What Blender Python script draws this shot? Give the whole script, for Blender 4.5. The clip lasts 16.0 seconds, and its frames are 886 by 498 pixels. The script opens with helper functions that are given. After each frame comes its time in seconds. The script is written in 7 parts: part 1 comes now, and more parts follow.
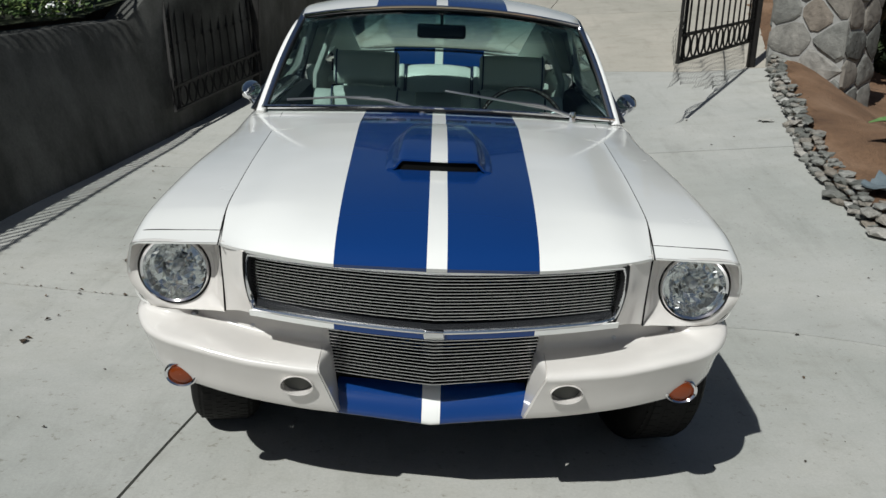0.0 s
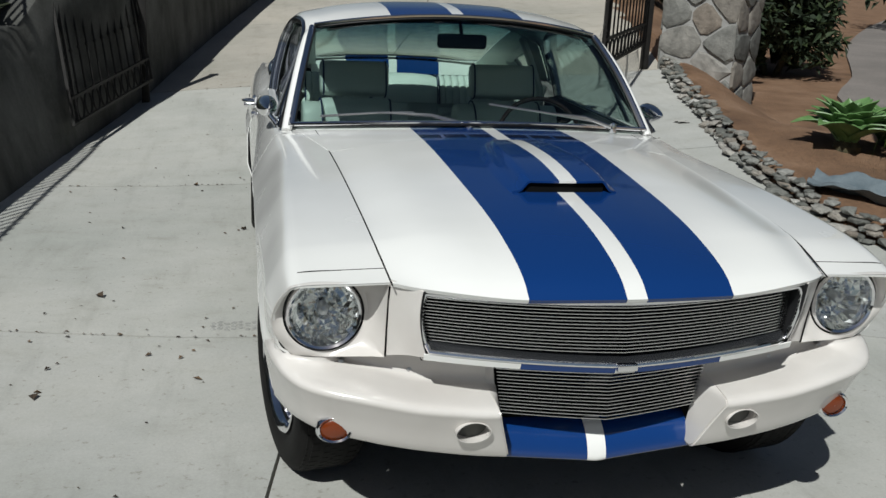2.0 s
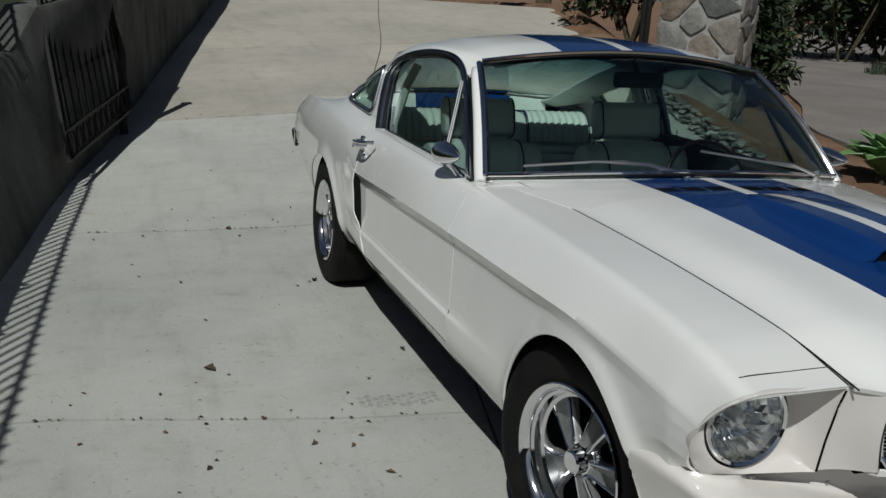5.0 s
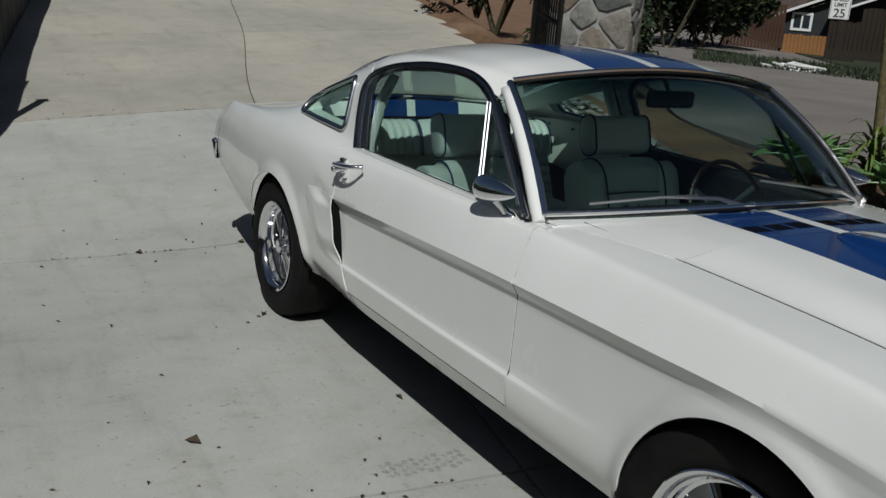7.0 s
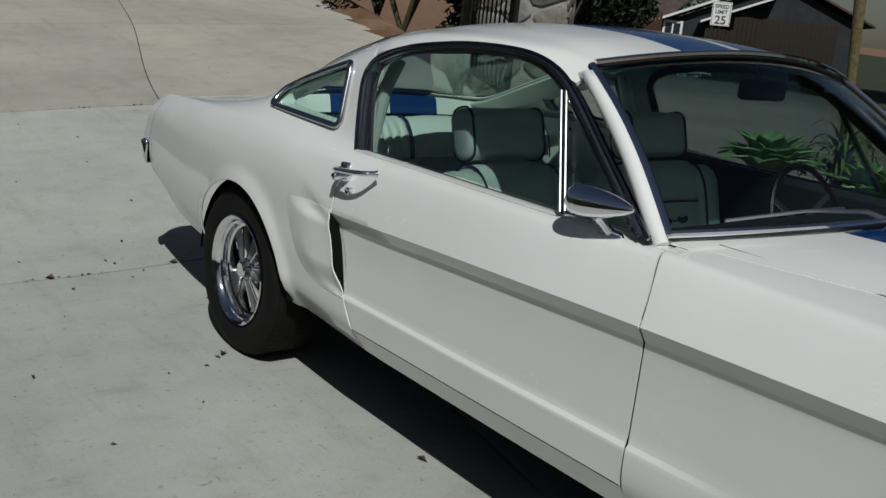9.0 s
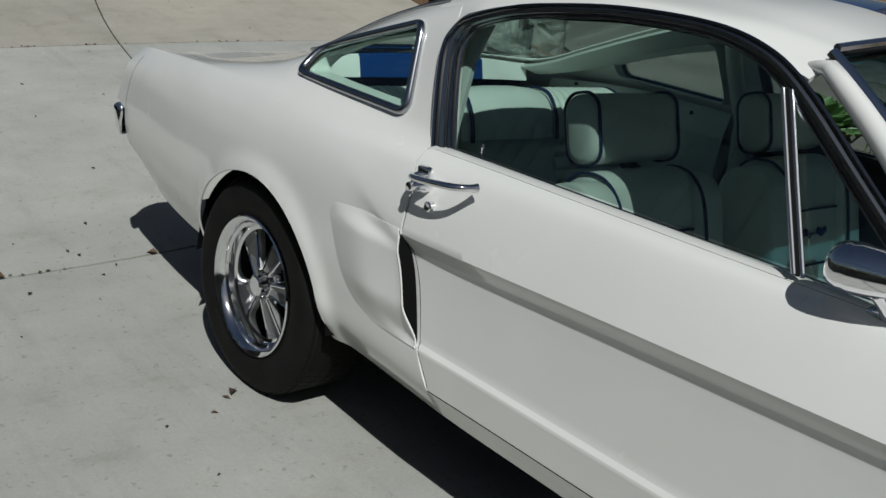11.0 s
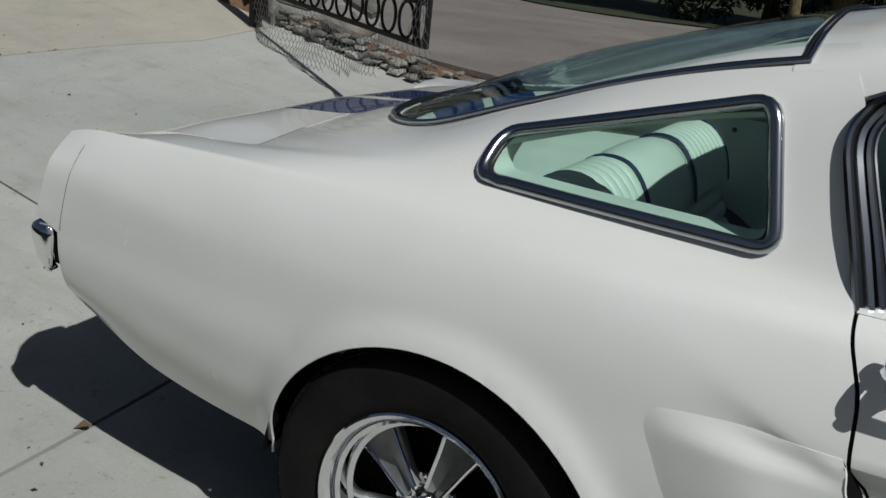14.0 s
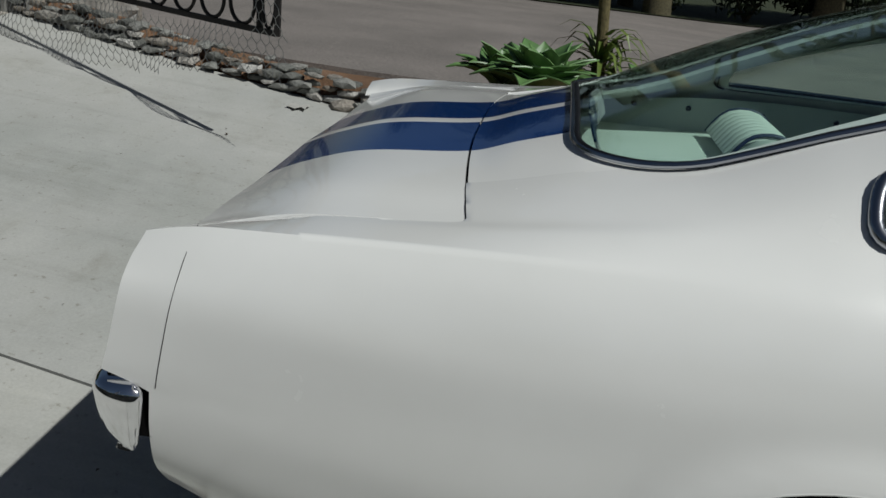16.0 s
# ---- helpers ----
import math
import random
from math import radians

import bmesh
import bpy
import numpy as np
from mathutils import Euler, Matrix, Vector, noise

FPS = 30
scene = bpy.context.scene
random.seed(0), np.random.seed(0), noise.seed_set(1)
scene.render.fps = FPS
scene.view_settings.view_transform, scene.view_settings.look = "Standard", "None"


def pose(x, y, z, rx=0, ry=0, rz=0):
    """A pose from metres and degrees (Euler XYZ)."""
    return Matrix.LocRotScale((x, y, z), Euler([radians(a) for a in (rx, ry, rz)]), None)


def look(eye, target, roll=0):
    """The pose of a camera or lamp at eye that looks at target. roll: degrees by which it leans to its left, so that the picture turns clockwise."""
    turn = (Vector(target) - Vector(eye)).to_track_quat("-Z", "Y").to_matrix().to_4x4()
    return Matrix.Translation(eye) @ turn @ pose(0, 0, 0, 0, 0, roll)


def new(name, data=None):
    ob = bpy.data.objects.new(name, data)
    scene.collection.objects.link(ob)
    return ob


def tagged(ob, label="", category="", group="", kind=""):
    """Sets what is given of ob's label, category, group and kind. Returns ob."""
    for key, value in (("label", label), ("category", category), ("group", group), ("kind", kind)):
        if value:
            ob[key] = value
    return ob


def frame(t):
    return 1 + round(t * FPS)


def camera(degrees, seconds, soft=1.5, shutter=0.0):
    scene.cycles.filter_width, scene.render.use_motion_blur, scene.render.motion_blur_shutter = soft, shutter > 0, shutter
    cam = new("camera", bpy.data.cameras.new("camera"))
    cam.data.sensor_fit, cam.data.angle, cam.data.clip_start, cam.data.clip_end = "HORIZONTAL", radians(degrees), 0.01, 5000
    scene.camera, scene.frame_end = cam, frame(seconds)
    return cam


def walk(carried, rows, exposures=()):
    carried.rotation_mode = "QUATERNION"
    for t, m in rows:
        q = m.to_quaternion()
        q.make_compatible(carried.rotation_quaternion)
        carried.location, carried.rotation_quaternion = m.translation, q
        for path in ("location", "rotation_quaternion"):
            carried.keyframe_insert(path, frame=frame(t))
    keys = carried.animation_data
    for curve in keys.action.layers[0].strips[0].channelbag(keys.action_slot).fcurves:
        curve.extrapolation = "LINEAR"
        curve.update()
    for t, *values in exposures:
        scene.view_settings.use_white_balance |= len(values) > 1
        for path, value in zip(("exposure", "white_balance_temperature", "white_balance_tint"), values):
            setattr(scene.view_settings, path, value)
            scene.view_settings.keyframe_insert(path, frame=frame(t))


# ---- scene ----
cam = camera(50.5, 16.0)
PATH = [
    (0, (-0.021, -2.93, 1.489), (0.009, -1.016, 0.911), 2.3),
    (0.5, (-0.236, -2.888, 1.48), (-0.1, -0.975, 0.914), 4.2),
    (1, (-0.439, -2.759, 1.487), (-0.324, -0.849, 0.905), 3.0),
    (1.5, (-0.637, -2.702, 1.46), (-0.31, -0.806, 0.912), 3.3),
    (2, (-0.873, -2.67, 1.481), (-0.47, -0.793, 0.919), 2.8),
    (2.5, (-1.021, -2.552, 1.475), (-0.614, -0.682, 0.894), 4.5),
    (3, (-1.179, -2.453, 1.469), (-0.739, -0.587, 0.899), 4.9),
    (3.5, (-1.375, -2.36, 1.459), (-0.837, -0.517, 0.898), 4.1),
    (4, (-1.618, -2.277, 1.458), (-1.041, -0.444, 0.903), 3.5),
    (4.5, (-1.767, -2.102, 1.458), (-1.181, -0.275, 0.895), 2.4),
    (4.7, (-1.806, -2.044, 1.453), (-1.209, -0.209, 0.924), 2.9),
    (6.8, (-2.295, -1.316, 1.442), (-1.31, 0.357, 0.961), 4.4),
    (7, (-2.341, -1.246, 1.499), (-1.352, 0.413, 0.981), 4.7),
    (7.5, (-2.424, -1.006, 1.467), (-1.369, 0.624, 0.986), 3.9),
    (8, (-2.549, -0.802, 1.438), (-1.423, 0.762, 0.905), 4.4),
    (8.5, (-2.463, -0.572, 1.366), (-1.373, 0.995, 0.77), 4.6),
    (8.7, (-2.432, -0.494, 1.34), (-1.263, 1.053, 0.847), 5.5),
    (10.8, (-2.256, 0.405, 1.337), (-0.934, 1.799, 0.781), 6.8),
    (11, (-2.213, 0.513, 1.335), (-0.915, 1.909, 0.727), 7.7),
    (11.5, (-2.154, 0.738, 1.305), (-0.779, 2.064, 0.71), 7.8),
    (12, (-2.237, 1.011, 1.333), (-0.729, 2.161, 0.699), 6.6),
    (12.5, (-2.21, 1.317, 1.334), (-0.71, 2.489, 0.721), 7.0),
    (13, (-2.168, 1.588, 1.328), (-0.655, 2.738, 0.707), 7.8),
    (13.5, (-2.157, 1.832, 1.325), (-0.538, 2.842, 0.725), 6.6),
    (14, (-2.175, 2.102, 1.324), (-0.482, 2.972, 0.709), 6.1),
    (14.5, (-2.107, 2.368, 1.312), (-0.358, 3.154, 0.741), 6.8),
    (15, (-2.036, 2.642, 1.313), (-0.246, 3.305, 0.716), 7.6),
    (15.5, (-2.019, 2.953, 1.299), (-0.149, 3.323, 0.693), 5.2),
    (16, (-1.962, 3.217, 1.278), (-0.074, 3.415, 0.649), 5.1),
]
walk(cam, [(t, look(eye, target, roll)) for t, eye, target, roll in PATH],
     [(0.0, 0.21), (1.0, 0.19), (2.0, 0.17), (3.0, 0.0), (3.5, -0.08), (4.5, -0.22), (7.0, -0.26), (8.5, -0.28), (11.0, -0.15), (16.0, -0.14)])

# ---- world, sun ----
SUN_FROM = Vector((-0.46, -0.77, 1.0)).normalized()
world = bpy.data.worlds.new("world")
scene.world = world
world.use_nodes = True
wn = world.node_tree
sky = wn.nodes.new("ShaderNodeTexSky")
sky.sky_type = "NISHITA"
sky.sun_disc = False
sky.sun_elevation = math.asin(SUN_FROM.z)
sky.sun_rotation = math.atan2(SUN_FROM.x, SUN_FROM.y)
wn.links.new(sky.outputs[0], wn.nodes["Background"].inputs[0])
wn.nodes["Background"].inputs[1].default_value = 0.026
sun = new("sun", bpy.data.lights.new("sun", "SUN"))
sun.data.energy = 3.7
sun.data.angle = radians(0.53)
sun.data.color = (0.958, 0.985, 0.955)
sun.matrix_world = look(SUN_FROM * 30, (0, 0, 0))

# ---- materials ----


def material(name, color=(0.5, 0.5, 0.5), rough=0.5, metal=0.0, coat=0.0, spec=0.5):
    m = bpy.data.materials.new(name)
    m.use_nodes = True
    b = m.node_tree.nodes["Principled BSDF"]
    b.inputs["Base Color"].default_value = (*color, 1)
    b.inputs["Roughness"].default_value = rough
    b.inputs["Metallic"].default_value = metal
    b.inputs["Coat Weight"].default_value = coat
    b.inputs["Coat Roughness"].default_value = 0.04
    b.inputs["Specular IOR Level"].default_value = spec
    return m


def node(m, kind, **values):
    n = m.node_tree.nodes.new(kind)
    for k, v in values.items():
        n.inputs[k].default_value = v
    return n


def wire(m, a, b):
    m.node_tree.links.new(a, b)


def bsdf(m):
    return m.node_tree.nodes["Principled BSDF"]


def ramp(m, fac, stops):
    r = m.node_tree.nodes.new("ShaderNodeValToRGB")
    while len(r.color_ramp.elements) < len(stops):
        r.color_ramp.elements.new(0.5)
    for e, (p, c) in zip(r.color_ramp.elements, stops):
        e.position, e.color = p, (*c, 1)
    wire(m, fac, r.inputs[0])
    return r.outputs[0]


def noise_tex(m, scale, detail=4.0, rough=0.55, coords="Object", stretch=None):
    tc = m.node_tree.nodes.new("ShaderNodeTexCoord")
    out = tc.outputs[coords]
    if stretch:
        mp = m.node_tree.nodes.new("ShaderNodeMapping")
        mp.inputs["Scale"].default_value = stretch
        wire(m, out, mp.inputs[0])
        out = mp.outputs[0]
    n = node(m, "ShaderNodeTexNoise", Scale=scale, Detail=detail, Roughness=rough)
    wire(m, out, n.inputs["Vector"])
    return n.outputs["Fac"]


def mix(m, fac, a, b, blend="MIX"):
    n = m.node_tree.nodes.new("ShaderNodeMix")
    n.data_type, n.blend_type = "RGBA", blend
    for sock, v in ((n.inputs[0], fac), (n.inputs[6], a), (n.inputs[7], b)):
        if isinstance(v, (int, float)):
            sock.default_value = v
        elif isinstance(v, tuple):
            sock.default_value = (*v, 1)
        else:
            wire(m, v, sock)
    return n.outputs[2]


def bump(m, height, strength=0.3, distance=0.01):
    b = node(m, "ShaderNodeBump", Strength=strength, Distance=distance)
    wire(m, height, b.inputs["Height"])
    wire(m, b.outputs[0], bsdf(m).inputs["Normal"])


def calc(m, op, a, b=0.0):
    n = m.node_tree.nodes.new("ShaderNodeMath")
    n.operation = op
    for sock, v in ((n.inputs[0], a), (n.inputs[1], b)):
        if isinstance(v, (int, float)):
            sock.default_value = v
        else:
            wire(m, v, sock)
    return n.outputs[0]


def rough_material(name, stops, scale, rough=0.9, bump_scale=60, bump_strength=0.4, bump_distance=0.01, stretch=None, grain=(0.72, 1.12)):
    """A surface with large blotches and fine grain."""
    m = material(name, rough=rough)
    big = noise_tex(m, scale, 5, 0.6, stretch=stretch)
    fine = noise_tex(m, bump_scale, 6, 0.65)
    c = ramp(m, big, stops)
    g = ramp(m, fine, [(0.25, (grain[0],) * 3), (0.75, (grain[1],) * 3)])
    wire(m, mix(m, 1.0, c, g, "MULTIPLY"), bsdf(m).inputs["Base Color"])
    bump(m, fine, bump_strength, bump_distance)
    return m


WHITE, BLUE = (0.79, 0.785, 0.765), (0.0045, 0.034, 0.150)
paint = material("white_paint", WHITE, 0.22, coat=0.9)
dust = noise_tex(paint, 3.0, 6)
wire(paint, ramp(paint, dust, [(0.3, (0.755, 0.75, 0.725)), (0.7, (0.80, 0.795, 0.775))]), bsdf(paint).inputs["Base Color"])
wire(paint, ramp(paint, noise_tex(paint, 5.0, 6), [(0.3, (0.16,) * 3), (0.75, (0.30,) * 3)]), bsdf(paint).inputs["Roughness"])
striped = material("striped_paint", WHITE, 0.2, coat=0.65, spec=0.3)
tc = striped.node_tree.nodes.new("ShaderNodeTexCoord")
sep = striped.node_tree.nodes.new("ShaderNodeSeparateXYZ")
wire(striped, tc.outputs["Object"], sep.inputs[0])
ax = calc(striped, "ABSOLUTE", sep.outputs[0])
w = calc(striped, "ADD", calc(striped, "MINIMUM", calc(striped, "MULTIPLY", sep.outputs[1], 0.028), 0.013), 0.274)
blue_mask = calc(striped, "MULTIPLY", calc(striped, "LESS_THAN", ax, w), calc(striped, "GREATER_THAN", ax, 0.025))
wire(striped, mix(striped, blue_mask, ramp(striped, noise_tex(striped, 3.0, 6), [(0.3, (0.755, 0.75, 0.725)), (0.7, (0.80, 0.795, 0.775))]), BLUE), bsdf(striped).inputs["Base Color"])
# Body white lowered and warmed: front shade and ground bounce put into the colour.
front_shade_paint = material("shade_cream_paint", (0.66, 0.625, 0.595), 0.24, coat=0.8)
wire(front_shade_paint, ramp(front_shade_paint, noise_tex(front_shade_paint, 4.0, 6), [(0.3, (0.61, 0.575, 0.545)), (0.7, (0.68, 0.65, 0.62))]), bsdf(front_shade_paint).inputs["Base Color"])
blue_paint = material("blue_paint", BLUE, 0.2, coat=1.0)
chrome = material("chrome", (0.88, 0.88, 0.90), 0.06, 1.0)
wire(chrome, ramp(chrome, noise_tex(chrome, 30, 4), [(0.3, (0.04,) * 3), (0.8, (0.12,) * 3)]), bsdf(chrome).inputs["Roughness"])
cast_grey = rough_material("cast_grey_metal", [(0.3, (0.20, 0.205, 0.205)), (0.7, (0.27, 0.275, 0.275))], 20, 0.42, 150, 0.2, 0.001, grain=(0.92, 1.06))
cast_grey.node_tree.nodes["Principled BSDF"].inputs["Metallic"].default_value = 0.6
trim_chrome = material("bright_trim", (0.42, 0.435, 0.465), 0.22, 1.0)
dark_chrome = material("dark_chrome", (0.30, 0.31, 0.33), 0.14, 1.0)
satin = material("satin_aluminium", (0.55, 0.55, 0.56), 0.30, 1.0)
black_trim = material("black_trim", (0.010, 0.010, 0.011), 0.45, spec=0.3)
# Near-black for hollows, gaps and undersides: their shade is put into the colour.
dark = material("hollow_shade_black", (0.006, 0.006, 0.006), 0.95, spec=0.05)
rubber = rough_material("tyre_rubber", [(0.3, (0.006, 0.006, 0.006)), (0.7, (0.012, 0.0115, 0.011))], 9, 0.72, 90, 0.25, 0.003)
bsdf(rubber).inputs["Specular IOR Level"].default_value = 0.16
vinyl = rough_material("white_vinyl", [(0.3, (0.60, 0.63, 0.59)), (0.7, (0.70, 0.725, 0.69))], 6, 0.45, 160, 0.10, 0.001, grain=(0.96, 1.03))
piping_mat = material("dark_blue_piping", (0.01, 0.02, 0.07), 0.5)
carpet = rough_material("dark_carpet", [(0.3, (0.01, 0.01, 0.012)), (0.7, (0.022, 0.022, 0.026))], 20, 0.95, 200, 0.5, 0.004)
amber = material("amber_lens", (0.15, 0.027, 0.004), 0.2, coat=0.3)


def pane_material(name, tint, band=None):
    """Thin tinted glass: the tint passes light and shadow rays alike, gloss follows Fresnel."""
    m = bpy.data.materials.new(name)
    m.use_nodes = True
    nt = m.node_tree
    nt.nodes.remove(bsdf(m))
    see = node(m, "ShaderNodeBsdfTransparent", Color=(*tint, 1))
    if band:
        sp = nt.nodes.new("ShaderNodeSeparateXYZ")
        wire(m, nt.nodes.new("ShaderNodeTexCoord").outputs["Object"], sp.inputs[0])
        wire(m, ramp(m, calc(m, "MULTIPLY", calc(m, "SUBTRACT", sp.outputs[2], 1.15), 5.0), [(0.15, tint), (0.66, band)]), see.inputs["Color"])
    gloss = node(m, "ShaderNodeBsdfGlossy", Roughness=0.0)
    lw = node(m, "ShaderNodeLayerWeight", Blend=0.5)
    fr = calc(m, "ADD", calc(m, "MULTIPLY", calc(m, "POWER", lw.outputs["Facing"], 5.0), 0.85), 0.035)
    mx = nt.nodes.new("ShaderNodeMixShader")
    wire(m, fr, mx.inputs[0])
    wire(m, see.outputs[0], mx.inputs[1])
    wire(m, gloss.outputs[0], mx.inputs[2])
    wire(m, mx.outputs[0], nt.nodes["Material Output"].inputs[0])
    return m


glass = pane_material("tinted_glass", (0.75, 0.82, 0.80))
windshield_glass = pane_material("tinted_windshield_glass", (0.80, 0.865, 0.85), (0.23, 0.38, 0.42))
rear_tint = pane_material("pale_tinted_glass", (0.90, 0.98, 0.95))



def concrete_material(name, tint):
    concrete = material(name, rough=0.9)
    c_big = noise_tex(concrete, 0.55, 6, 0.6, "Object")
    c_mid = noise_tex(concrete, 3.5, 7, 0.65, "Object", (1, 1.6, 1))
    c_fine = noise_tex(concrete, 120, 5, 0.7)
    c1 = ramp(concrete, c_big, [(p, tuple(a * b for a, b in zip(c, tint))) for p, c in ((0.30, (0.325, 0.335, 0.315)), (0.52, (0.405, 0.405, 0.385)), (0.74, (0.47, 0.462, 0.435)))])
    c2 = ramp(concrete, c_mid, [(0.22, (0.78, 0.765, 0.73)), (0.42, (0.97, 0.97, 0.96)), (0.55, (1.0, 1.0, 1.0)), (0.80, (1.09, 1.09, 1.08))])
    c3 = ramp(concrete, c_fine, [(0.25, (0.88,) * 3), (0.75, (1.07,) * 3)])
    scuff = ramp(concrete, noise_tex(concrete, 2.2, 8, 0.7, "Object", (2.6, 0.5, 1)), [(0.30, (0.86, 0.86, 0.85)), (0.48, (1.0, 1.0, 1.0)), (0.62, (1.0, 1.0, 1.0)), (0.78, (1.10, 1.10, 1.09))])
    speck = ramp(concrete, noise_tex(concrete, 38, 3, 0.6), [(0.62, (1.0, 1.0, 1.0)), (0.74, (0.70, 0.68, 0.64))])
    c3 = mix(concrete, 1.0, mix(concrete, 1.0, c3, scuff, "MULTIPLY"), speck, "MULTIPLY")
    oi = concrete.node_tree.nodes.new("ShaderNodeObjectInfo")
    c4 = ramp(concrete, oi.outputs["Random"], [(0.0, (0.94, 0.94, 0.94)), (1.0, (1.05, 1.04, 1.02))])
    wire(concrete, mix(concrete, 1.0, mix(concrete, 1.0, mix(concrete, 1.0, c1, c2, "MULTIPLY"), c3, "MULTIPLY"), c4, "MULTIPLY"), bsdf(concrete).inputs["Base Color"])
    bump(concrete, mix(concrete, 0.5, c_fine, c_mid), 0.35, 0.006)
    return concrete


concrete = concrete_material("driveway_concrete", (1.0, 1.0, 1.0))
tan_concrete = concrete_material("tan_driveway_concrete", (1.0, 0.93, 0.86))
# Stain blotches, with the wall's shade put into the overall tone.
wall_mat = rough_material("stained_shaded_concrete", [(0.28, (0.020, 0.020, 0.017)), (0.45, (0.060, 0.060, 0.054)), (0.7, (0.125, 0.124, 0.115))], 2.2, 0.95, 45, 0.5, 0.008, stretch=(1, 1, 0.6))
iron = rough_material("black_iron", [(0.3, (0.012, 0.012, 0.012)), (0.75, (0.028, 0.025, 0.023))], 12, 0.6, 120, 0.3, 0.002)
bsdf(iron).inputs["Specular IOR Level"].default_value = 0.2
dirt = rough_material("red_brown_dirt", [(0.25, (0.10, 0.054, 0.030)), (0.5, (0.21, 0.118, 0.066)), (0.75, (0.30, 0.185, 0.116))], 1.6, 1.0, 35, 0.9, 0.03)
asphalt = rough_material("worn_asphalt", [(0.3, (0.165, 0.147, 0.135)), (0.7, (0.245, 0.216, 0.198))], 0.8, 0.95, 45, 0.8, 0.012, grain=(0.58, 1.28))
# Grass tone halved: the verge's tree shade is put into the colour.
grass_mat = rough_material("shade_dark_grass_ground", [(0.3, (0.016, 0.024, 0.008)), (0.7, (0.04, 0.05, 0.018))], 1.2, 1.0, 30, 0.8, 0.03)
def stone_material(name, tones, low, high):
    m = material(name, rough=0.92)
    c = ramp(m, m.node_tree.nodes.new("ShaderNodeObjectInfo").outputs["Random"], tones)
    n = noise_tex(m, 9, 7, 0.65)
    wire(m, mix(m, 1.0, c, ramp(m, n, [(0.25, (low, low, low * 0.97)), (0.75, (high, high * 0.98, high * 0.95))]), "MULTIPLY"), bsdf(m).inputs["Base Color"])
    bump(m, n, 0.8, 0.03)
    return m


stone_mat = stone_material("fieldstone", [(0.0, (0.13, 0.135, 0.13)), (0.3, (0.21, 0.215, 0.205)), (0.6, (0.30, 0.295, 0.28)), (0.85, (0.24, 0.19, 0.15)), (1.0, (0.40, 0.395, 0.38))], 0.36, 1.02)
rubble = stone_material("rubble_stone", [(0.0, (0.14, 0.145, 0.135)), (0.35, (0.25, 0.255, 0.24)), (0.6, (0.36, 0.36, 0.345)), (0.8, (0.30, 0.26, 0.22)), (1.0, (0.62, 0.615, 0.60))], 0.5, 1.15)
mortar = rough_material("grey_mortar", [(0.3, (0.26, 0.255, 0.245)), (0.7, (0.38, 0.37, 0.355))], 8, 0.95, 80, 0.5, 0.006)

# ---- mesh helpers ----


def pts(*rows):
    return np.array(rows, float)


def curve1(ks, vs):
    """A smooth monotone curve through the knots."""
    ks, vs = np.array(ks, float), np.array(vs, float)
    h, d = np.diff(ks), np.diff(vs) / np.diff(ks)
    m = np.zeros_like(vs)
    m[0], m[-1] = d[0], d[-1]
    for i in range(1, len(ks) - 1):
        if d[i - 1] * d[i] > 0:
            a, b = 2 * h[i] + h[i - 1], h[i] + 2 * h[i - 1]
            m[i] = (a + b) / (a / d[i - 1] + b / d[i])

    def f(t):
        t = np.clip(np.asarray(t, float), ks[0], ks[-1])
        i = np.clip(np.searchsorted(ks, t) - 1, 0, len(ks) - 2)
        u = (t - ks[i]) / h[i]
        return (vs[i] * (2 * u**3 - 3 * u**2 + 1) + m[i] * h[i] * (u**3 - 2 * u**2 + u)
                + vs[i + 1] * (-2 * u**3 + 3 * u**2) + m[i + 1] * h[i] * (u**3 - u**2))
    return f


def run(points, n):
    """n points a segment on a smooth line through the control points."""
    points = np.asarray(points, float)
    if len(points) == 2:
        t = np.linspace(0, 1, n + 1)[:, None]
        return points[0] * (1 - t) + points[1] * t
    k = np.r_[0, np.cumsum(np.linalg.norm(np.diff(points, axis=0), axis=1) ** 0.5 + 1e-6)]
    m = np.zeros_like(points)
    m[1:-1] = (points[2:] - points[:-2]) / (k[2:] - k[:-2])[:, None]
    m[0] = 1.5 * (points[1] - points[0]) / (k[1] - k[0]) - 0.5 * m[1]
    m[-1] = 1.5 * (points[-1] - points[-2]) / (k[-1] - k[-2]) - 0.5 * m[-2]
    out = []
    for i in range(len(points) - 1):
        h = k[i + 1] - k[i]
        for u in np.linspace(0, 1, n + 1)[(1 if i else 0):]:
            out.append(points[i] * (2 * u**3 - 3 * u**2 + 1) + m[i] * h * (u**3 - 2 * u**2 + u)
                       + points[i + 1] * (-2 * u**3 + 3 * u**2) + m[i + 1] * h * (u**3 - u**2))
    return np.array(out)


def section(controls, n, sharp=()):
    """A section line through the controls, with corners at the sharp ones."""
    cuts = [0, *[i for i in sharp if 0 < i < len(controls) - 1], len(controls) - 1]
    out = []
    for a, b in zip(cuts[:-1], cuts[1:]):
        r = run(controls[a:b + 1], n)
        out.append(r if not out else r[1:])
    return np.concatenate(out)


def mesh(verts, faces, name="mesh", smooth=True, angle=38):
    me = bpy.data.meshes.new(name)
    me.from_pydata([tuple(float(c) for c in v) for v in verts], [], [tuple(int(i) for i in f) for f in faces])
    me.validate()
    if smooth:
        me.polygons.foreach_set("use_smooth", [True] * len(me.polygons))
        me.set_sharp_from_angle(angle=radians(angle))
    me.update()
    return me


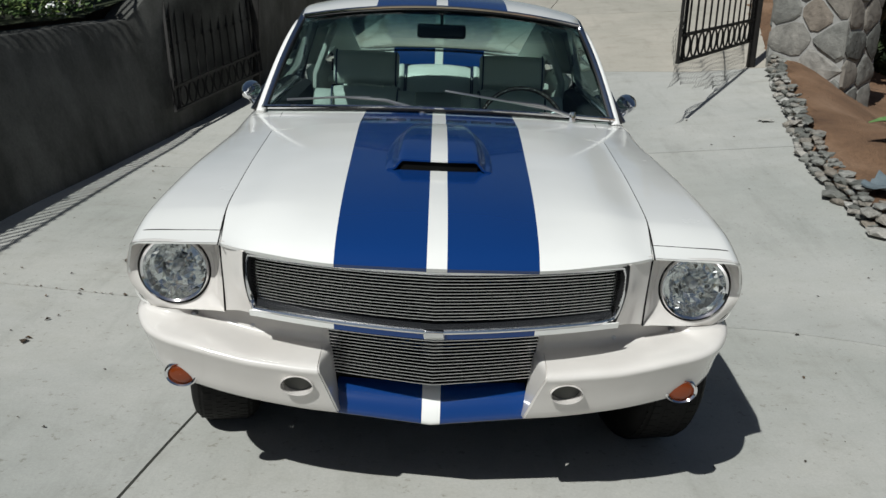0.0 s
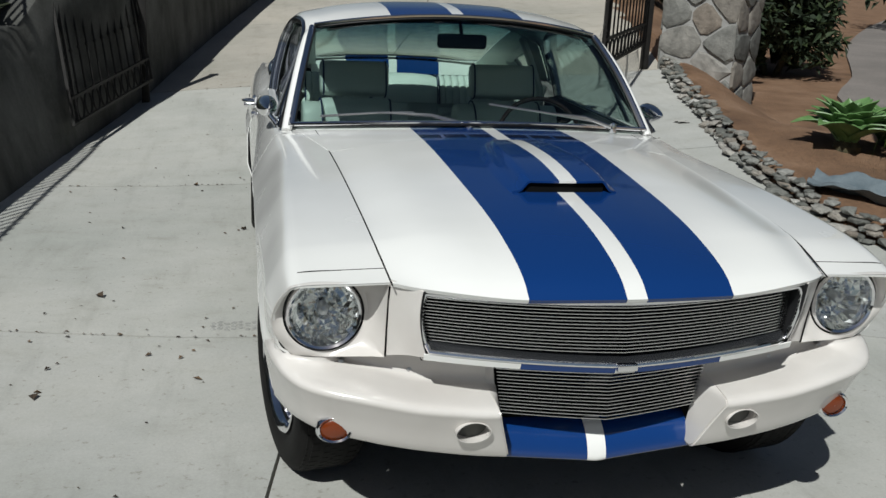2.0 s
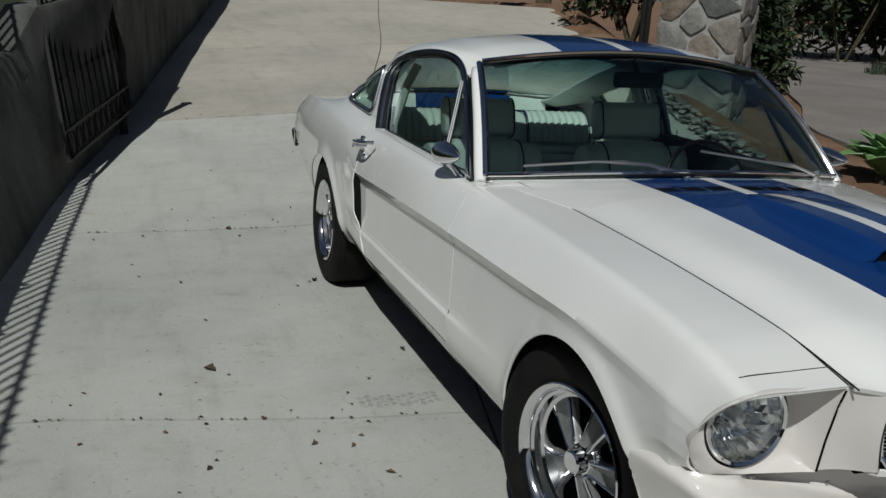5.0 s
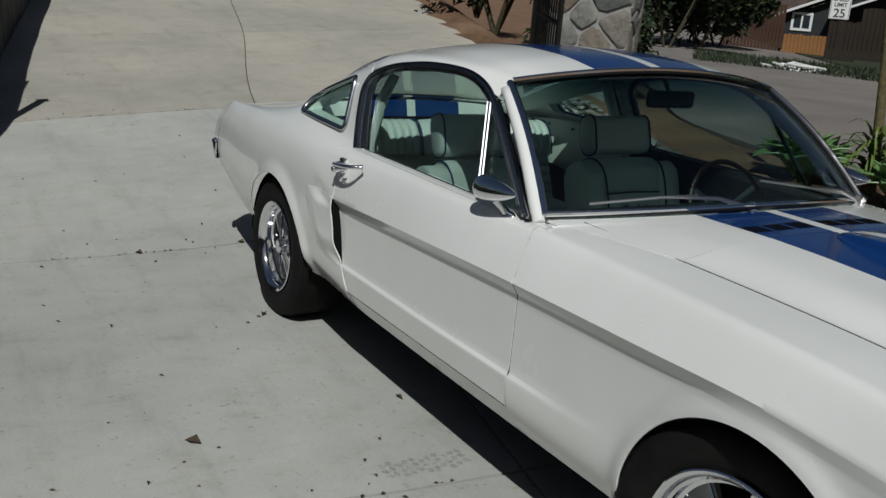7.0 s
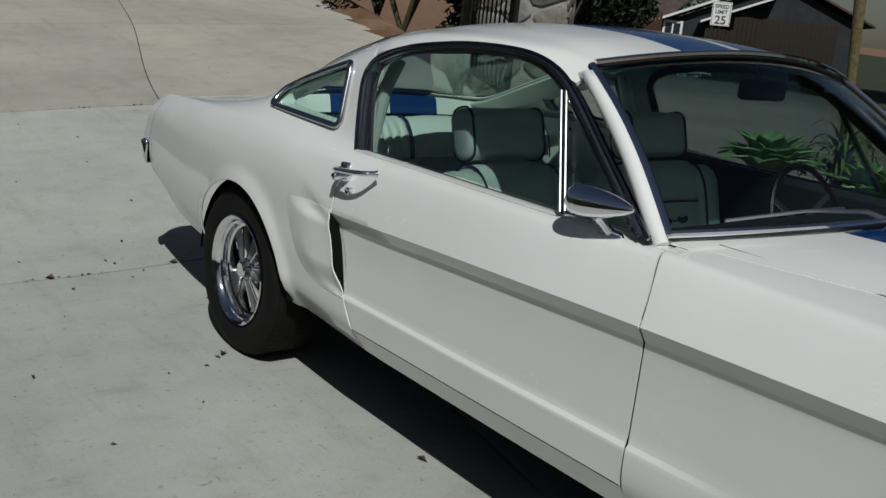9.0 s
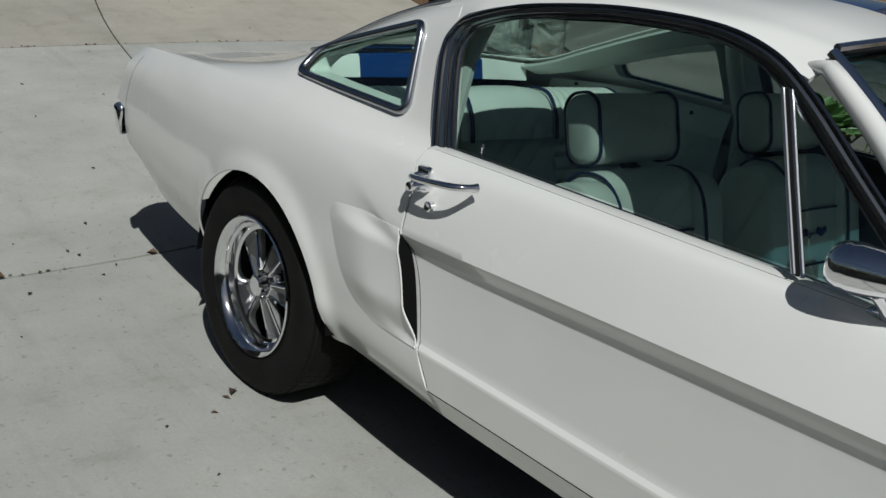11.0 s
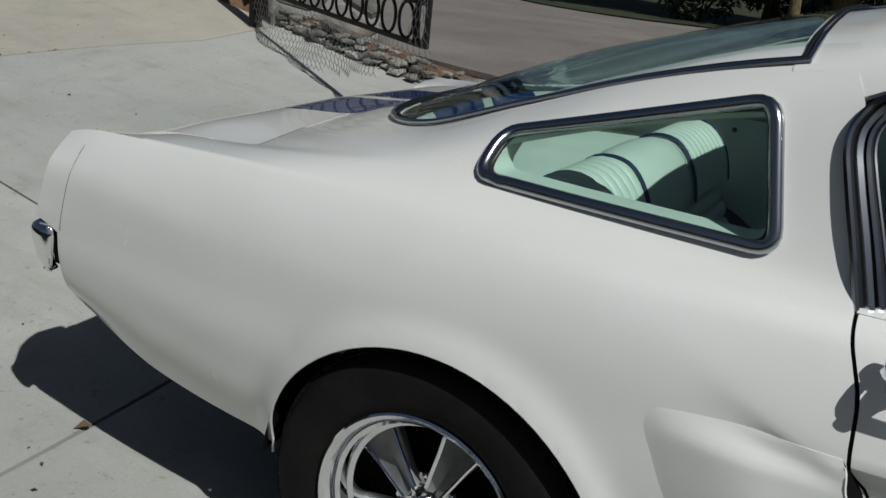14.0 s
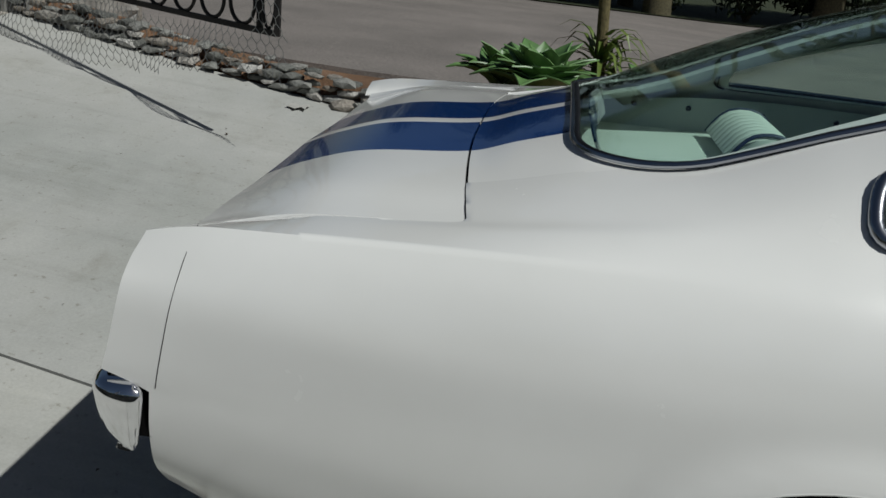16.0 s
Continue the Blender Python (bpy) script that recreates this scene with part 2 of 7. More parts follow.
def grid_faces(a, b, flip=False, wrap=False):
    out = []
    for i in range(a - 1):
        for j in range(b if wrap else b - 1):
            k = (j + 1) % b
            f = (i * b + j, i * b + k, (i + 1) * b + k, (i + 1) * b + j)
            out.append(f[::-1] if flip else f)
    return out


def cut(verts, faces, axes, inside, snap):
    """Cuts an opening: faces wholly inside go, vertices inside move to its rim."""
    v = np.array(verts, float)
    ins = np.array([inside(p[axes[0]], p[axes[1]]) for p in v])
    faces = [f for f in faces if not all(ins[i] for i in f)]
    used = {i for f in faces for i in f}
    for i in used:
        if ins[i]:
            v[i, axes[0]], v[i, axes[1]] = snap(v[i, axes[0]], v[i, axes[1]])
    order = sorted(used)
    at = {o: n for n, o in enumerate(order)}
    return v[order], [tuple(at[i] for i in f) for f in faces]


def circle_cut(verts, faces, axes, a, b, r):
    def snap(p, q):
        d = math.hypot(p - a, q - b) or 1e-6
        return a + (p - a) * r / d, b + (q - b) * r / d
    return cut(verts, faces, axes, lambda p, q: math.hypot(p - a, q - b) < r, snap)


def poly_cut(verts, faces, axes, poly):
    poly = [tuple(p) for p in poly]

    def inside(p, q):
        c = False
        for (x0, y0), (x1, y1) in zip(poly, poly[1:] + poly[:1]):
            if (y0 > q) != (y1 > q) and p < (x1 - x0) * (q - y0) / (y1 - y0) + x0:
                c = not c
        return c

    def snap(p, q):
        best = None
        for (x0, y0), (x1, y1) in zip(poly, poly[1:] + poly[:1]):
            dx, dy = x1 - x0, y1 - y0
            t = max(0, min(1, ((p - x0) * dx + (q - y0) * dy) / (dx * dx + dy * dy + 1e-12)))
            c = (x0 + t * dx, y0 + t * dy)
            d = (c[0] - p) ** 2 + (c[1] - q) ** 2
            if best is None or d < best[0]:
                best = (d, c)
        return best[1]
    return cut(verts, faces, axes, inside, snap)


def mirrored(verts, faces, side):
    """The shapes are drawn for x > 0; side -1 is the car's other flank."""
    v = np.array(verts, float)
    if side < 0:
        v[:, 0] *= -1
        faces = [f[::-1] for f in faces]
    return v, faces


def solid(me, thick):
    """Gives a sheet its thickness, inward from its faces, with closed rims."""
    v = np.array([p.co for p in me.vertices])
    n = np.array([p.normal for p in me.vertices])
    f = [tuple(p.vertices) for p in me.polygons]
    ed = {(q[i], q[(i + 1) % len(q)]) for q in f for i in range(len(q))}
    k = len(v)
    rim = [(b, a, a + k, b + k) for a, b in sorted(ed) if (b, a) not in ed]
    return mesh(np.concatenate([v, v - n * thick]), f + [tuple(i + k for i in q[::-1]) for q in f] + rim, me.name, angle=50)


def part(name, me, mat, parent=None, label="", category="", kind="", thick=0.0, group=""):
    if isinstance(me, bmesh.types.BMesh):
        bm, me = me, bpy.data.meshes.new(name)
        bm.to_mesh(me)
        bm.free()
        me.polygons.foreach_set("use_smooth", [True] * len(me.polygons))
        me.set_sharp_from_angle(angle=radians(38))
    if thick:
        me = solid(me, thick)
    ob = new(name, me)
    for mm in (mat if isinstance(mat, (list, tuple)) else [mat]):
        if mm.name not in [x.name for x in me.materials if x]:
            me.materials.append(mm)
    if parent:
        ob.parent = parent
    return tagged(ob, label, category, group, kind)


def empty(name, label="", category="", group="", at=None):
    ob = new(name)
    if at is not None:
        ob.matrix_world = at
    return tagged(ob, label, category, group)


def ease(u):
    u = min(1.0, max(0.0, u))
    return u * u * (3 - 2 * u)


def tube(points, radius, sides=8, flat=None, closed=False, roll=0.0):
    """A bar swept along points; flat: (width, height) of an oval or box section instead of a round one."""
    p = np.asarray(points, float)
    n = len(p)
    v, prev = [], None
    for i in range(n):
        a = p[(i - 1) % n] if closed or i else p[0]
        b = p[(i + 1) % n] if closed or i < n - 1 else p[-1]
        t = Vector(b - a).normalized()
        up = prev if prev is not None else (Vector((0, 0, 1)) if abs(t.z) < 0.9 else Vector((1, 0, 0)))
        s = t.cross(up).normalized()
        up = s.cross(t).normalized()
        prev = up
        r = radius[i] if hasattr(radius, "__len__") else radius
        for k in range(sides):
            an = 2 * math.pi * (k + 0.5) / sides + roll
            cx, cy = (math.cos(an) * r, math.sin(an) * r) if flat is None else (math.cos(an) * flat[0], math.sin(an) * flat[1])
            v.append(Vector(p[i]) + s * cx + up * cy)
    f = [tuple(reversed(q)) for q in grid_faces(n, sides, wrap=True)]
    if closed:
        f += [((n - 1) * sides + k, k, (k + 1) % sides, (n - 1) * sides + (k + 1) % sides) for k in range(sides)]
        f = [q if i < len(f) - sides else q for i, q in enumerate(f)]
    else:
        f += [tuple(range(sides)), tuple(range((n - 1) * sides, n * sides))[::-1]]
    return [tuple(q) for q in v], f


def joined(*pieces):
    v, f = [], []
    for a, b in pieces:
        f += [tuple(i + len(v) for i in q) for q in b]
        v += [tuple(q) for q in a]
    return v, f


def lathe(profile, n=48, axis="x", arc=2 * math.pi, start=0.0):
    """Turns (radius, along) pairs round an axis."""
    v = []
    full = abs(arc - 2 * math.pi) < 1e-6
    m = n if full else n + 1
    for r, a in profile:
        for k in range(m):
            t = start + arc * k / n
            c, s = r * math.cos(t), r * math.sin(t)
            v.append((a, c, s) if axis == "x" else (c, a, s) if axis == "y" else (c, s, a))
    f = grid_faces(len(profile), m, wrap=full)
    return v, f


def box(x0, x1, y0, y1, z0, z1):
    v = [(x, y, z) for x in (x0, x1) for y in (y0, y1) for z in (z0, z1)]
    return v, [(0, 1, 3, 2), (4, 6, 7, 5), (0, 4, 5, 1), (2, 3, 7, 6), (0, 2, 6, 4), (1, 5, 7, 3)]


def moved(piece, m):
    v, f = piece
    return [tuple(m @ Vector(p)) for p in v], f


def rounded_box(x0, x1, y0, y1, z0, z1, r=0.02, seg=2):
    bm = bmesh.new()
    bmesh.ops.create_cube(bm, size=1.0, matrix=Matrix.Translation(((x0 + x1) / 2, (y0 + y1) / 2, (z0 + z1) / 2)) @ Matrix.Diagonal((x1 - x0, y1 - y0, z1 - z0, 1)))
    bmesh.ops.bevel(bm, geom=bm.edges[:], offset=r, segments=seg, profile=0.5, affect="EDGES")
    bm.verts.ensure_lookup_table()
    v = [tuple(p.co) for p in bm.verts]
    f = [tuple(p.index for p in q.verts) for q in bm.faces]
    bm.free()
    return v, f

# ---- ground and setting ----


def rise(x, y):
    """Height of the driveway: level under the car, rising behind it and to its left-hand side."""
    p = 0.10 * (x + 0.66) + 0.10 * (y - 3.93) + 0.03
    q = np.clip(p / 0.03, -50, 50)
    return 0.03 * np.log1p(np.exp(q)) - 0.012


wall_x = curve1([-12, 2.2, 3.8, 4.7, 5.3, 6.4, 8.4, 10.9, 12.7, 20], [-3.05, -2.74, -2.62, -2.53, -2.32, -1.97, -1.62, -1.16, -0.80, 0.50])
wall_foot = curve1([-12, 2.2, 3.8, 5.0, 6.4, 8.4, 10.9, 12.7, 20], [-2.78, -2.48, -2.36, -2.27, -1.95, -1.60, -1.14, -0.78, 0.52])
edge_x = curve1([-12, -2, 0.6, 1.3, 1.86, 2.35, 2.9, 3.7, 4.67, 5.27, 6.44, 9.0, 10.5, 12.25, 20], [9.0, 6.2, 3.7, 2.95, 2.50, 2.42, 2.45, 2.58, 2.80, 2.93, 3.22, 3.89, 4.3, 4.82, 7.2])
seam_x = curve1([-12, -0.62, -0.1, 3.9, 6.85, 10.5, 12.9, 20], [-2.6, -0.90, -0.816, 0.0, 0.44, 1.48, 2.07, 3.9])
cross = [curve1([-3, 3, 9], [-9.0, -9.0, -9.0]), curve1([-3, 3, 9], [-4.4, -4.5, -4.6]), curve1([-3, 3, 9], [-1.75, -1.85, -1.9]), curve1([-2.1, -0.9, 1.36, 2.5], [1.25, 1.06, 0.97, 0.55]),
         curve1([-2.2, 0, 2.5], [3.88, 3.88, 3.80]), curve1([-1.3, 0.0, 1.8, 2.5], [7.05, 6.93, 6.62, 6.39]), curve1([-1, 1.5, 4], [10.8, 10.4, 9.9]),
         curve1([-1, 1.5, 5], [15.2, 14.8, 14.0]), curve1([-1, 1.5, 6], [20.0, 20.0, 19.0])]
driveway = empty("driveway", "pale grey concrete driveway slabs with dirty joints", "driveway")
driveway["kind"] = "structure"
for k in range(len(cross) - 1):
    for side in (0, 1):
        na, nb = 36, 30
        v = []
        for i in range(na + 1):
            for j in range(nb + 1):
                s, t = i / na, j / nb
                y = (cross[k](0) * (1 - s) + cross[k + 1](0) * s)
                for _ in range(3):
                    lo, hi = (wall_x(y), seam_x(y)) if side == 0 else (seam_x(y), edge_x(y))
                    lo, hi = (lo - 0.12, hi - 0.0055) if side == 0 else (lo + 0.0055, hi + 0.06)
                    x = lo + (hi - lo) * t
                    y = (cross[k](x) + 0.007) * (1 - s) + (cross[k + 1](x) - 0.007) * s
                v.append((x, y, rise(x, y)))
        part("slab", mesh(v, grid_faces(na + 1, nb + 1), "slab"), concrete if k < 5 else tan_concrete, driveway, thick=0.08)


kerb_x = curve1([-60, -2, 2, 4.5, 6.4, 9.5, 15, 51, 120], [9.5, 6.6, 5.9, 5.2, 5.5, 7.6, 11.2, 41.0, 100.0])
far_x = curve1([-60, 2, 5, 9, 15, 51, 120], [26.0, 20.0, 19.5, 17.3, 21.0, 52.0, 115.0])


def terrain(x, y):
    """The wide ground: under the slabs, the dirt bank beside the drive, the street level beyond."""
    r = float(rise(min(x, 8.0), min(y, 16.0)))
    e = float(edge_x(np.clip(y, -12, 20)))
    d = x - e
    if x < -2:
        return -0.05 + (0.98 if x < float(wall_x(np.clip(y, -12, 20))) - 0.19 else 0.0) + max(0, r - 0.05)
    if d < 0.12:
        return r - 0.035
    street = -0.02 + 0.30 * min(1, max(0, (y + 2) / 9.0)) - 0.010 * max(0, x - 7)
    bank = r + 0.09
    t = min(1, max(0, (d - 0.12) / max(1.2, (float(kerb_x(np.clip(y, -60, 120))) - e) * (1 - 0.5 * min(1, max(0, y - 3.6))))))
    t = t * t * (3 - 2 * t)
    far = max(street, -0.2)
    back = max(0.0, y - 7.5) * 0.02
    return bank * (1 - t) + (far + back) * t


def axis_steps(stops):
    out = []
    for (a, b, n) in stops:
        out += list(np.linspace(a, b, n, endpoint=False))
    return out + [stops[-1][1]]


gx = axis_steps([(-900, -120, 5), (-120, -12, 8), (-12, -3.3, 10), (-3.3, -1.9, 14), (-1.9, 2.2, 8), (2.2, 8, 60), (8, 40, 24), (40, 160, 8), (160, 900, 5)])
gy = axis_steps([(-900, -100, 5), (-100, -12, 8), (-12, 0, 44), (0, 9, 60), (9, 24, 20), (24, 80, 10), (80, 900, 6)])
v = []
for x in gx:
    for y in gy:
        n = 0.03 * noise.noise(Vector((x * 1.3, y * 1.3, 0))) + 0.012 * noise.noise(Vector((x * 5, y * 5, 3))) if x > float(edge_x(np.clip(y, -12, 20))) + 0.2 else 0
        v.append((x, y, terrain(x, y) + n))
tagged(part("ground", mesh(v, grid_faces(len(gx), len(gy), flip=True), "ground"), dirt), "bare red-brown dirt bank with dry grass litter", "ground", kind="structure")

# street beyond the bank
v = []
rx = axis_steps([(0, 1, 30)])
ry = axis_steps([(-60, 0, 12), (0, 20, 30), (20, 60, 16), (60, 120, 6)])
for t in rx:
    for y in ry:
        x0, x1 = float(kerb_x(y)), float(far_x(y))
        x = x0 + (x1 - x0) * t
        v.append((x, y, terrain(x, y) + 0.045 + 0.03 * math.sin(math.pi * t)))
tagged(part("street", mesh(v, grid_faces(len(rx), len(ry), flip=True), "street"), asphalt, thick=0.05), "worn brown-grey asphalt street", "street", kind="structure")

v = []
for y in ry:
    for w in (0.0, 0.6, 2, 5, 12, 30, 80):
        x = float(far_x(y)) - 0.15 + w
        v.append((x, y, terrain(x, y) + 0.075))
tagged(part("verge", mesh(v, grid_faces(len(ry), 7), "verge"), grass_mat), "grass verge beyond the street, darkened to look shaded", "verge", kind="structure")

# left retaining wall
v = []
ys = np.linspace(-12, 20, 90)
prof = [(0.0, -0.1), (0.0, 0.3), (-0.02, 0.7), (-0.03, 1.0), (-0.05, 1.03), (-0.25, 1.03), (-0.25, -0.1)]
for y in ys:
    for dx, z in prof:
        k = 0.02 * noise.noise(Vector((y * 0.9, z * 1.2, 5)))
        up = max(-0.02, float(rise(wall_x(y), y)))
        dx += (wall_foot(y) - wall_x(y)) * max(0.0, 1 - z / 1.0) if dx > -0.2 else 0.0
        v.append((wall_x(y) + dx + k, y, z * (0.945 if y < 4.9 else 1.0) + up + (0.22 * min(1, max(0, (y - 4.9) / 0.12)) if z > 0.6 else 0)))
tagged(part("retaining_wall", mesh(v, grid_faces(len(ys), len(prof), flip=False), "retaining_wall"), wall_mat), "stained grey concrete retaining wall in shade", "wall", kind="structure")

# ---- the car ----
car = empty("car", "white vintage fastback coupe with blue racing stripes on driveway", "car")
KS = [-0.67, -0.45, -0.25, 0, 0.3, 0.6, 0.84, 1.4, 2.0, 2.15, 2.4, 2.8, 3.2, 3.5, 3.8]


def row(xs, zs, ks=KS):
    return curve1(ks, xs), curve1(ks, zs)


KC = [-0.67, -0.45, -0.25, 0, 0.3, 0.6, 0.84]
rC = row([0.555, 0.575, 0.583, 0.592, 0.602, 0.615, 0.63], [0.79, 0.838, 0.856, 0.872, 0.884, 0.892, 0.898], KC)
rD = row([0.65, 0.662, 0.668, 0.672, 0.672, 0.676, 0.69], [0.788, 0.834, 0.853, 0.867, 0.877, 0.884, 0.890], KC)
rE = row([0.765, 0.766, 0.762, 0.760, 0.748, 0.738, 0.750, 0.768, 0.775, 0.777, 0.79, 0.80, 0.795, 0.785, 0.775],
         [0.785, 0.826, 0.846, 0.859, 0.867, 0.873, 0.880, 0.882, 0.885, 0.885, 0.888, 0.892, 0.890, 0.882, 0.87])
rF = row([0.792, 0.796, 0.792, 0.790, 0.782, 0.775, 0.784, 0.806, 0.818, 0.822, 0.828, 0.832, 0.828, 0.818, 0.803],
         [0.766, 0.806, 0.826, 0.838, 0.846, 0.852, 0.859, 0.854, 0.844, 0.843, 0.845, 0.845, 0.845, 0.84, 0.825])
rG = row([0.822, 0.84, 0.845, 0.853, 0.858, 0.86, 0.862, 0.866, 0.868, 0.868, 0.853, 0.854, 0.850, 0.843, 0.826],
         [0.69, 0.712, 0.73, 0.744, 0.740, 0.736, 0.732, 0.717, 0.698, 0.695, 0.785, 0.79, 0.79, 0.79, 0.785])
rH = row([0.822, 0.838, 0.837, 0.836, 0.836, 0.837, 0.838, 0.841, 0.844, 0.847, 0.865, 0.868, 0.862, 0.854, 0.838],
         [0.665, 0.68, 0.693, 0.704, 0.702, 0.698, 0.694, 0.680, 0.661, 0.659, 0.70, 0.715, 0.72, 0.735, 0.735])
rI = row([0.818, 0.834, 0.835, 0.836, 0.834, 0.837, 0.841, 0.844, 0.846, 0.849, 0.866, 0.871, 0.864, 0.857, 0.847],
         [0.63, 0.645, 0.60, 0.565, 0.50, 0.462, 0.457, 0.450, 0.449, 0.451, 0.56, 0.58, 0.58, 0.61, 0.66])
rJ = row([0.812, 0.828, 0.83, 0.833, 0.833, 0.841, 0.849, 0.852, 0.854, 0.857, 0.856, 0.858, 0.851, 0.847, 0.842],
         [0.60, 0.61, 0.52, 0.46, 0.445, 0.445, 0.445, 0.438, 0.437, 0.437, 0.45, 0.47, 0.49, 0.53, 0.585])
rK = row([0.8, 0.818, 0.82, 0.823, 0.823, 0.832, 0.840, 0.843, 0.844, 0.846, 0.842, 0.842, 0.834, 0.830, 0.826],
         [0.58, 0.585, 0.45, 0.36, 0.352, 0.350, 0.350, 0.348, 0.346, 0.346, 0.37, 0.40, 0.42, 0.46, 0.525])
rL = row([0.775, 0.815, 0.79, 0.79, 0.79, 0.79, 0.79, 0.79, 0.79, 0.79, 0.79, 0.80, 0.797, 0.793, 0.792],
         [0.565, 0.565, 0.40, 0.28, 0.275, 0.272, 0.27, 0.268, 0.268, 0.27, 0.29, 0.31, 0.335, 0.375, 0.475])
SIDE = [rE, rF, rG, rH, rI, rJ, rK, rL]
gap_y = curve1([0.25, 0.35, 0.44, 0.53, 0.60, 0.655, 0.69, 0.777, 0.885, 1.3], [-0.195, -0.176, -0.136, -0.119, -0.100, -0.070, -0.042, -0.032, 0.0, 0.0])
end_y = curve1([0.3, 0.47, 0.52, 0.585, 0.65, 0.672, 0.70, 0.765, 0.825, 0.87, 1.0], [3.705, 3.722, 3.728, 3.727, 3.724, 3.793, 3.787, 3.777, 3.770, 3.757, 3.73])
front_y = curve1([0.5, 0.565, 0.60, 0.63, 0.69, 0.745, 0.775, 0.785, 0.9], [-0.500, -0.504, -0.512, -0.522, -0.548, -0.586, -0.618, -0.628, -0.628])
ARCHES = ((-0.035, 0.30, 0.375), (2.775, 0.297, 0.367))


def warp(s, z):
    w = np.clip((s - 1.6) / 0.55, 0, 1) if s <= 2.15 else np.clip((2.55 - s) / 0.4, 0, 1)
    y = s + float(gap_y(z)) * (w * w * (3 - 2 * w))
    y += 0.050 * max(0.0, (z - 0.71) / 0.17) ** 1.5 * math.exp(-((s - 0.84) / 0.22) ** 2)
    if s > 3.3:
        y += (float(end_y(z)) - 3.8) * ((s - 3.3) / 0.5) ** 1.5
    if s < -0.45:
        y += (float(front_y(z)) + 0.67) * ((-0.45 - s) / 0.22)
    return y


def flank(rows, s0, s1, ns, nv, sharp):
    out = []
    for s in np.linspace(s0, s1, ns):
        sec = section([(float(r[0](s)), float(r[1](s))) for r in rows], nv, sharp)
        for x, z in sec:
            y = warp(s, z)
            for a, b, r in ARCHES:
                d = math.hypot(y - a, z - b) - r
                if z < 0.78:
                    x += 0.016 * math.exp(-(d / 0.035) ** 2)
            out.append((x, y, z))
    nvv = len(sec)
    return out, grid_faces(ns, nvv)


def flank_x(y, z):
    """Half width of the painted flank at a place along the car and a height."""
    s = y
    for _ in range(5):
        s -= warp(s, z) - y
    sec = section([(float(q[0](s)), float(q[1](s))) for q in SIDE], 8, () if s > 2.15 else (2, 3, 4, 5))[::-1]
    return float(np.interp(z, sec[:, 1], sec[:, 0]))


def even_rim(v):
    """Vertices on an arch take the full flare, so that its edge runs evenly."""
    for p in v:
        for a, b, r in ARCHES:
            if abs(math.hypot(p[1] - a, p[2] - b) - r) < 1e-4:
                p[0] = flank_x(p[1], p[2]) + 0.016
    return v


def body(name, piece, side, mat=paint, label="", parent=car, thick=0.006, arches=False):
    v, f = piece
    if arches:
        for a, b, r in ARCHES:
            v, f = circle_cut(v, f, (1, 2), a, b, r)
        v = even_rim(v)
    v, f = mirrored(v, f, side)
    return part(name, mesh(v, f, name, angle=22), mat, parent, label, thick=thick)


fender_p = flank([rC, rD, rE, rF, rG, rH, rI, rJ, rK, rL], -0.67, 0.837, 124, 8, (2, 4, 5, 6, 7))
door_p = flank([rE, rF, rG, rH, rI, rJ, rK], 0.843, 2.147, 90, 10, (2, 3, 4, 5))
rocker_p = flank([rK, rL], 0.843, 2.30, 60, 5, ())
doors = {}
for side in (1, -1):
    body("fender", fender_p, side, arches=True)
    doors[side] = body("door", door_p, side)
    body("rocker_panel", rocker_p, side, arches=True)

# roof, sail panels, rear deck
KT = [2.18, 2.4, 2.6, 2.8, 3.0, 3.17, 3.36, 3.55, 3.76]
tZ = curve1([1.235, 1.5, 1.75, 2.0, 2.18, 2.4, 2.6, 2.8, 3.0, 3.17, 3.28, 3.36, 3.55, 3.67, 3.76], [1.305, 1.342, 1.352, 1.340, 1.314, 1.262, 1.205, 1.14, 1.055, 0.98, 0.947, 0.921, 0.90, 0.864, 0.822])
t2 = row([0.555, 0.548, 0.538, 0.525, 0.51, 0.50, 0.50, 0.50, 0.50], [1.272, 1.215, 1.145, 1.065, 0.985, 0.945, 0.905, 0.89, 0.82], KT)
t3 = row([0.638, 0.632, 0.624, 0.614, 0.607, 0.60, 0.61, 0.61, 0.61], [1.24, 1.18, 1.115, 1.035, 0.965, 0.930, 0.897, 0.883, 0.82], KT)
t4 = row([0.690, 0.688, 0.685, 0.684, 0.684, 0.68, 0.672, 0.668, 0.665], [1.165, 1.122, 1.068, 1.0, 0.945, 0.917, 0.893, 0.880, 0.822], KT)
t5 = row([0.748, 0.748, 0.746, 0.742, 0.738, 0.73, 0.715, 0.71, 0.70], [0.94, 0.945, 0.95, 0.945, 0.927, 0.910, 0.892, 0.88, 0.85], KT)


def lean(z, y):
    """Half width of the side windows: they lean in more towards the windshield."""
    h = z - 0.90
    w = ease((y - 1.10) / 0.85)
    return 0.757 - 0.42 * h * (1 - w) - (0.14 * h + 0.45 * h * h) * w


def roof_section(s):
    z = float(tZ(s))
    k = np.clip((s - 1.26) / 0.4, 0, 1)
    return [(0, z), (0.27, z - 0.008), (0.45, z - 0.028), (0.54 + 0.015 * k, z - 0.050), (0.578 + 0.050 * k, z - 0.062 - 0.006 * k)]


cant_z = curve1([1.235, 1.33, 1.43, 1.55, 1.74, 1.90, 2.06, 2.18, 2.235, 2.285, 2.35], [1.198, 1.220, 1.245, 1.264, 1.268, 1.255, 1.229, 1.194, 1.168, 1.184, 1.19])


def cant(prev):
    """Lower edge of the roof above the side windows."""
    def f(s):
        z = min(prev - 0.006, float(cant_z(s)))
        return (lean(z, s) + 0.011, z)
    return f


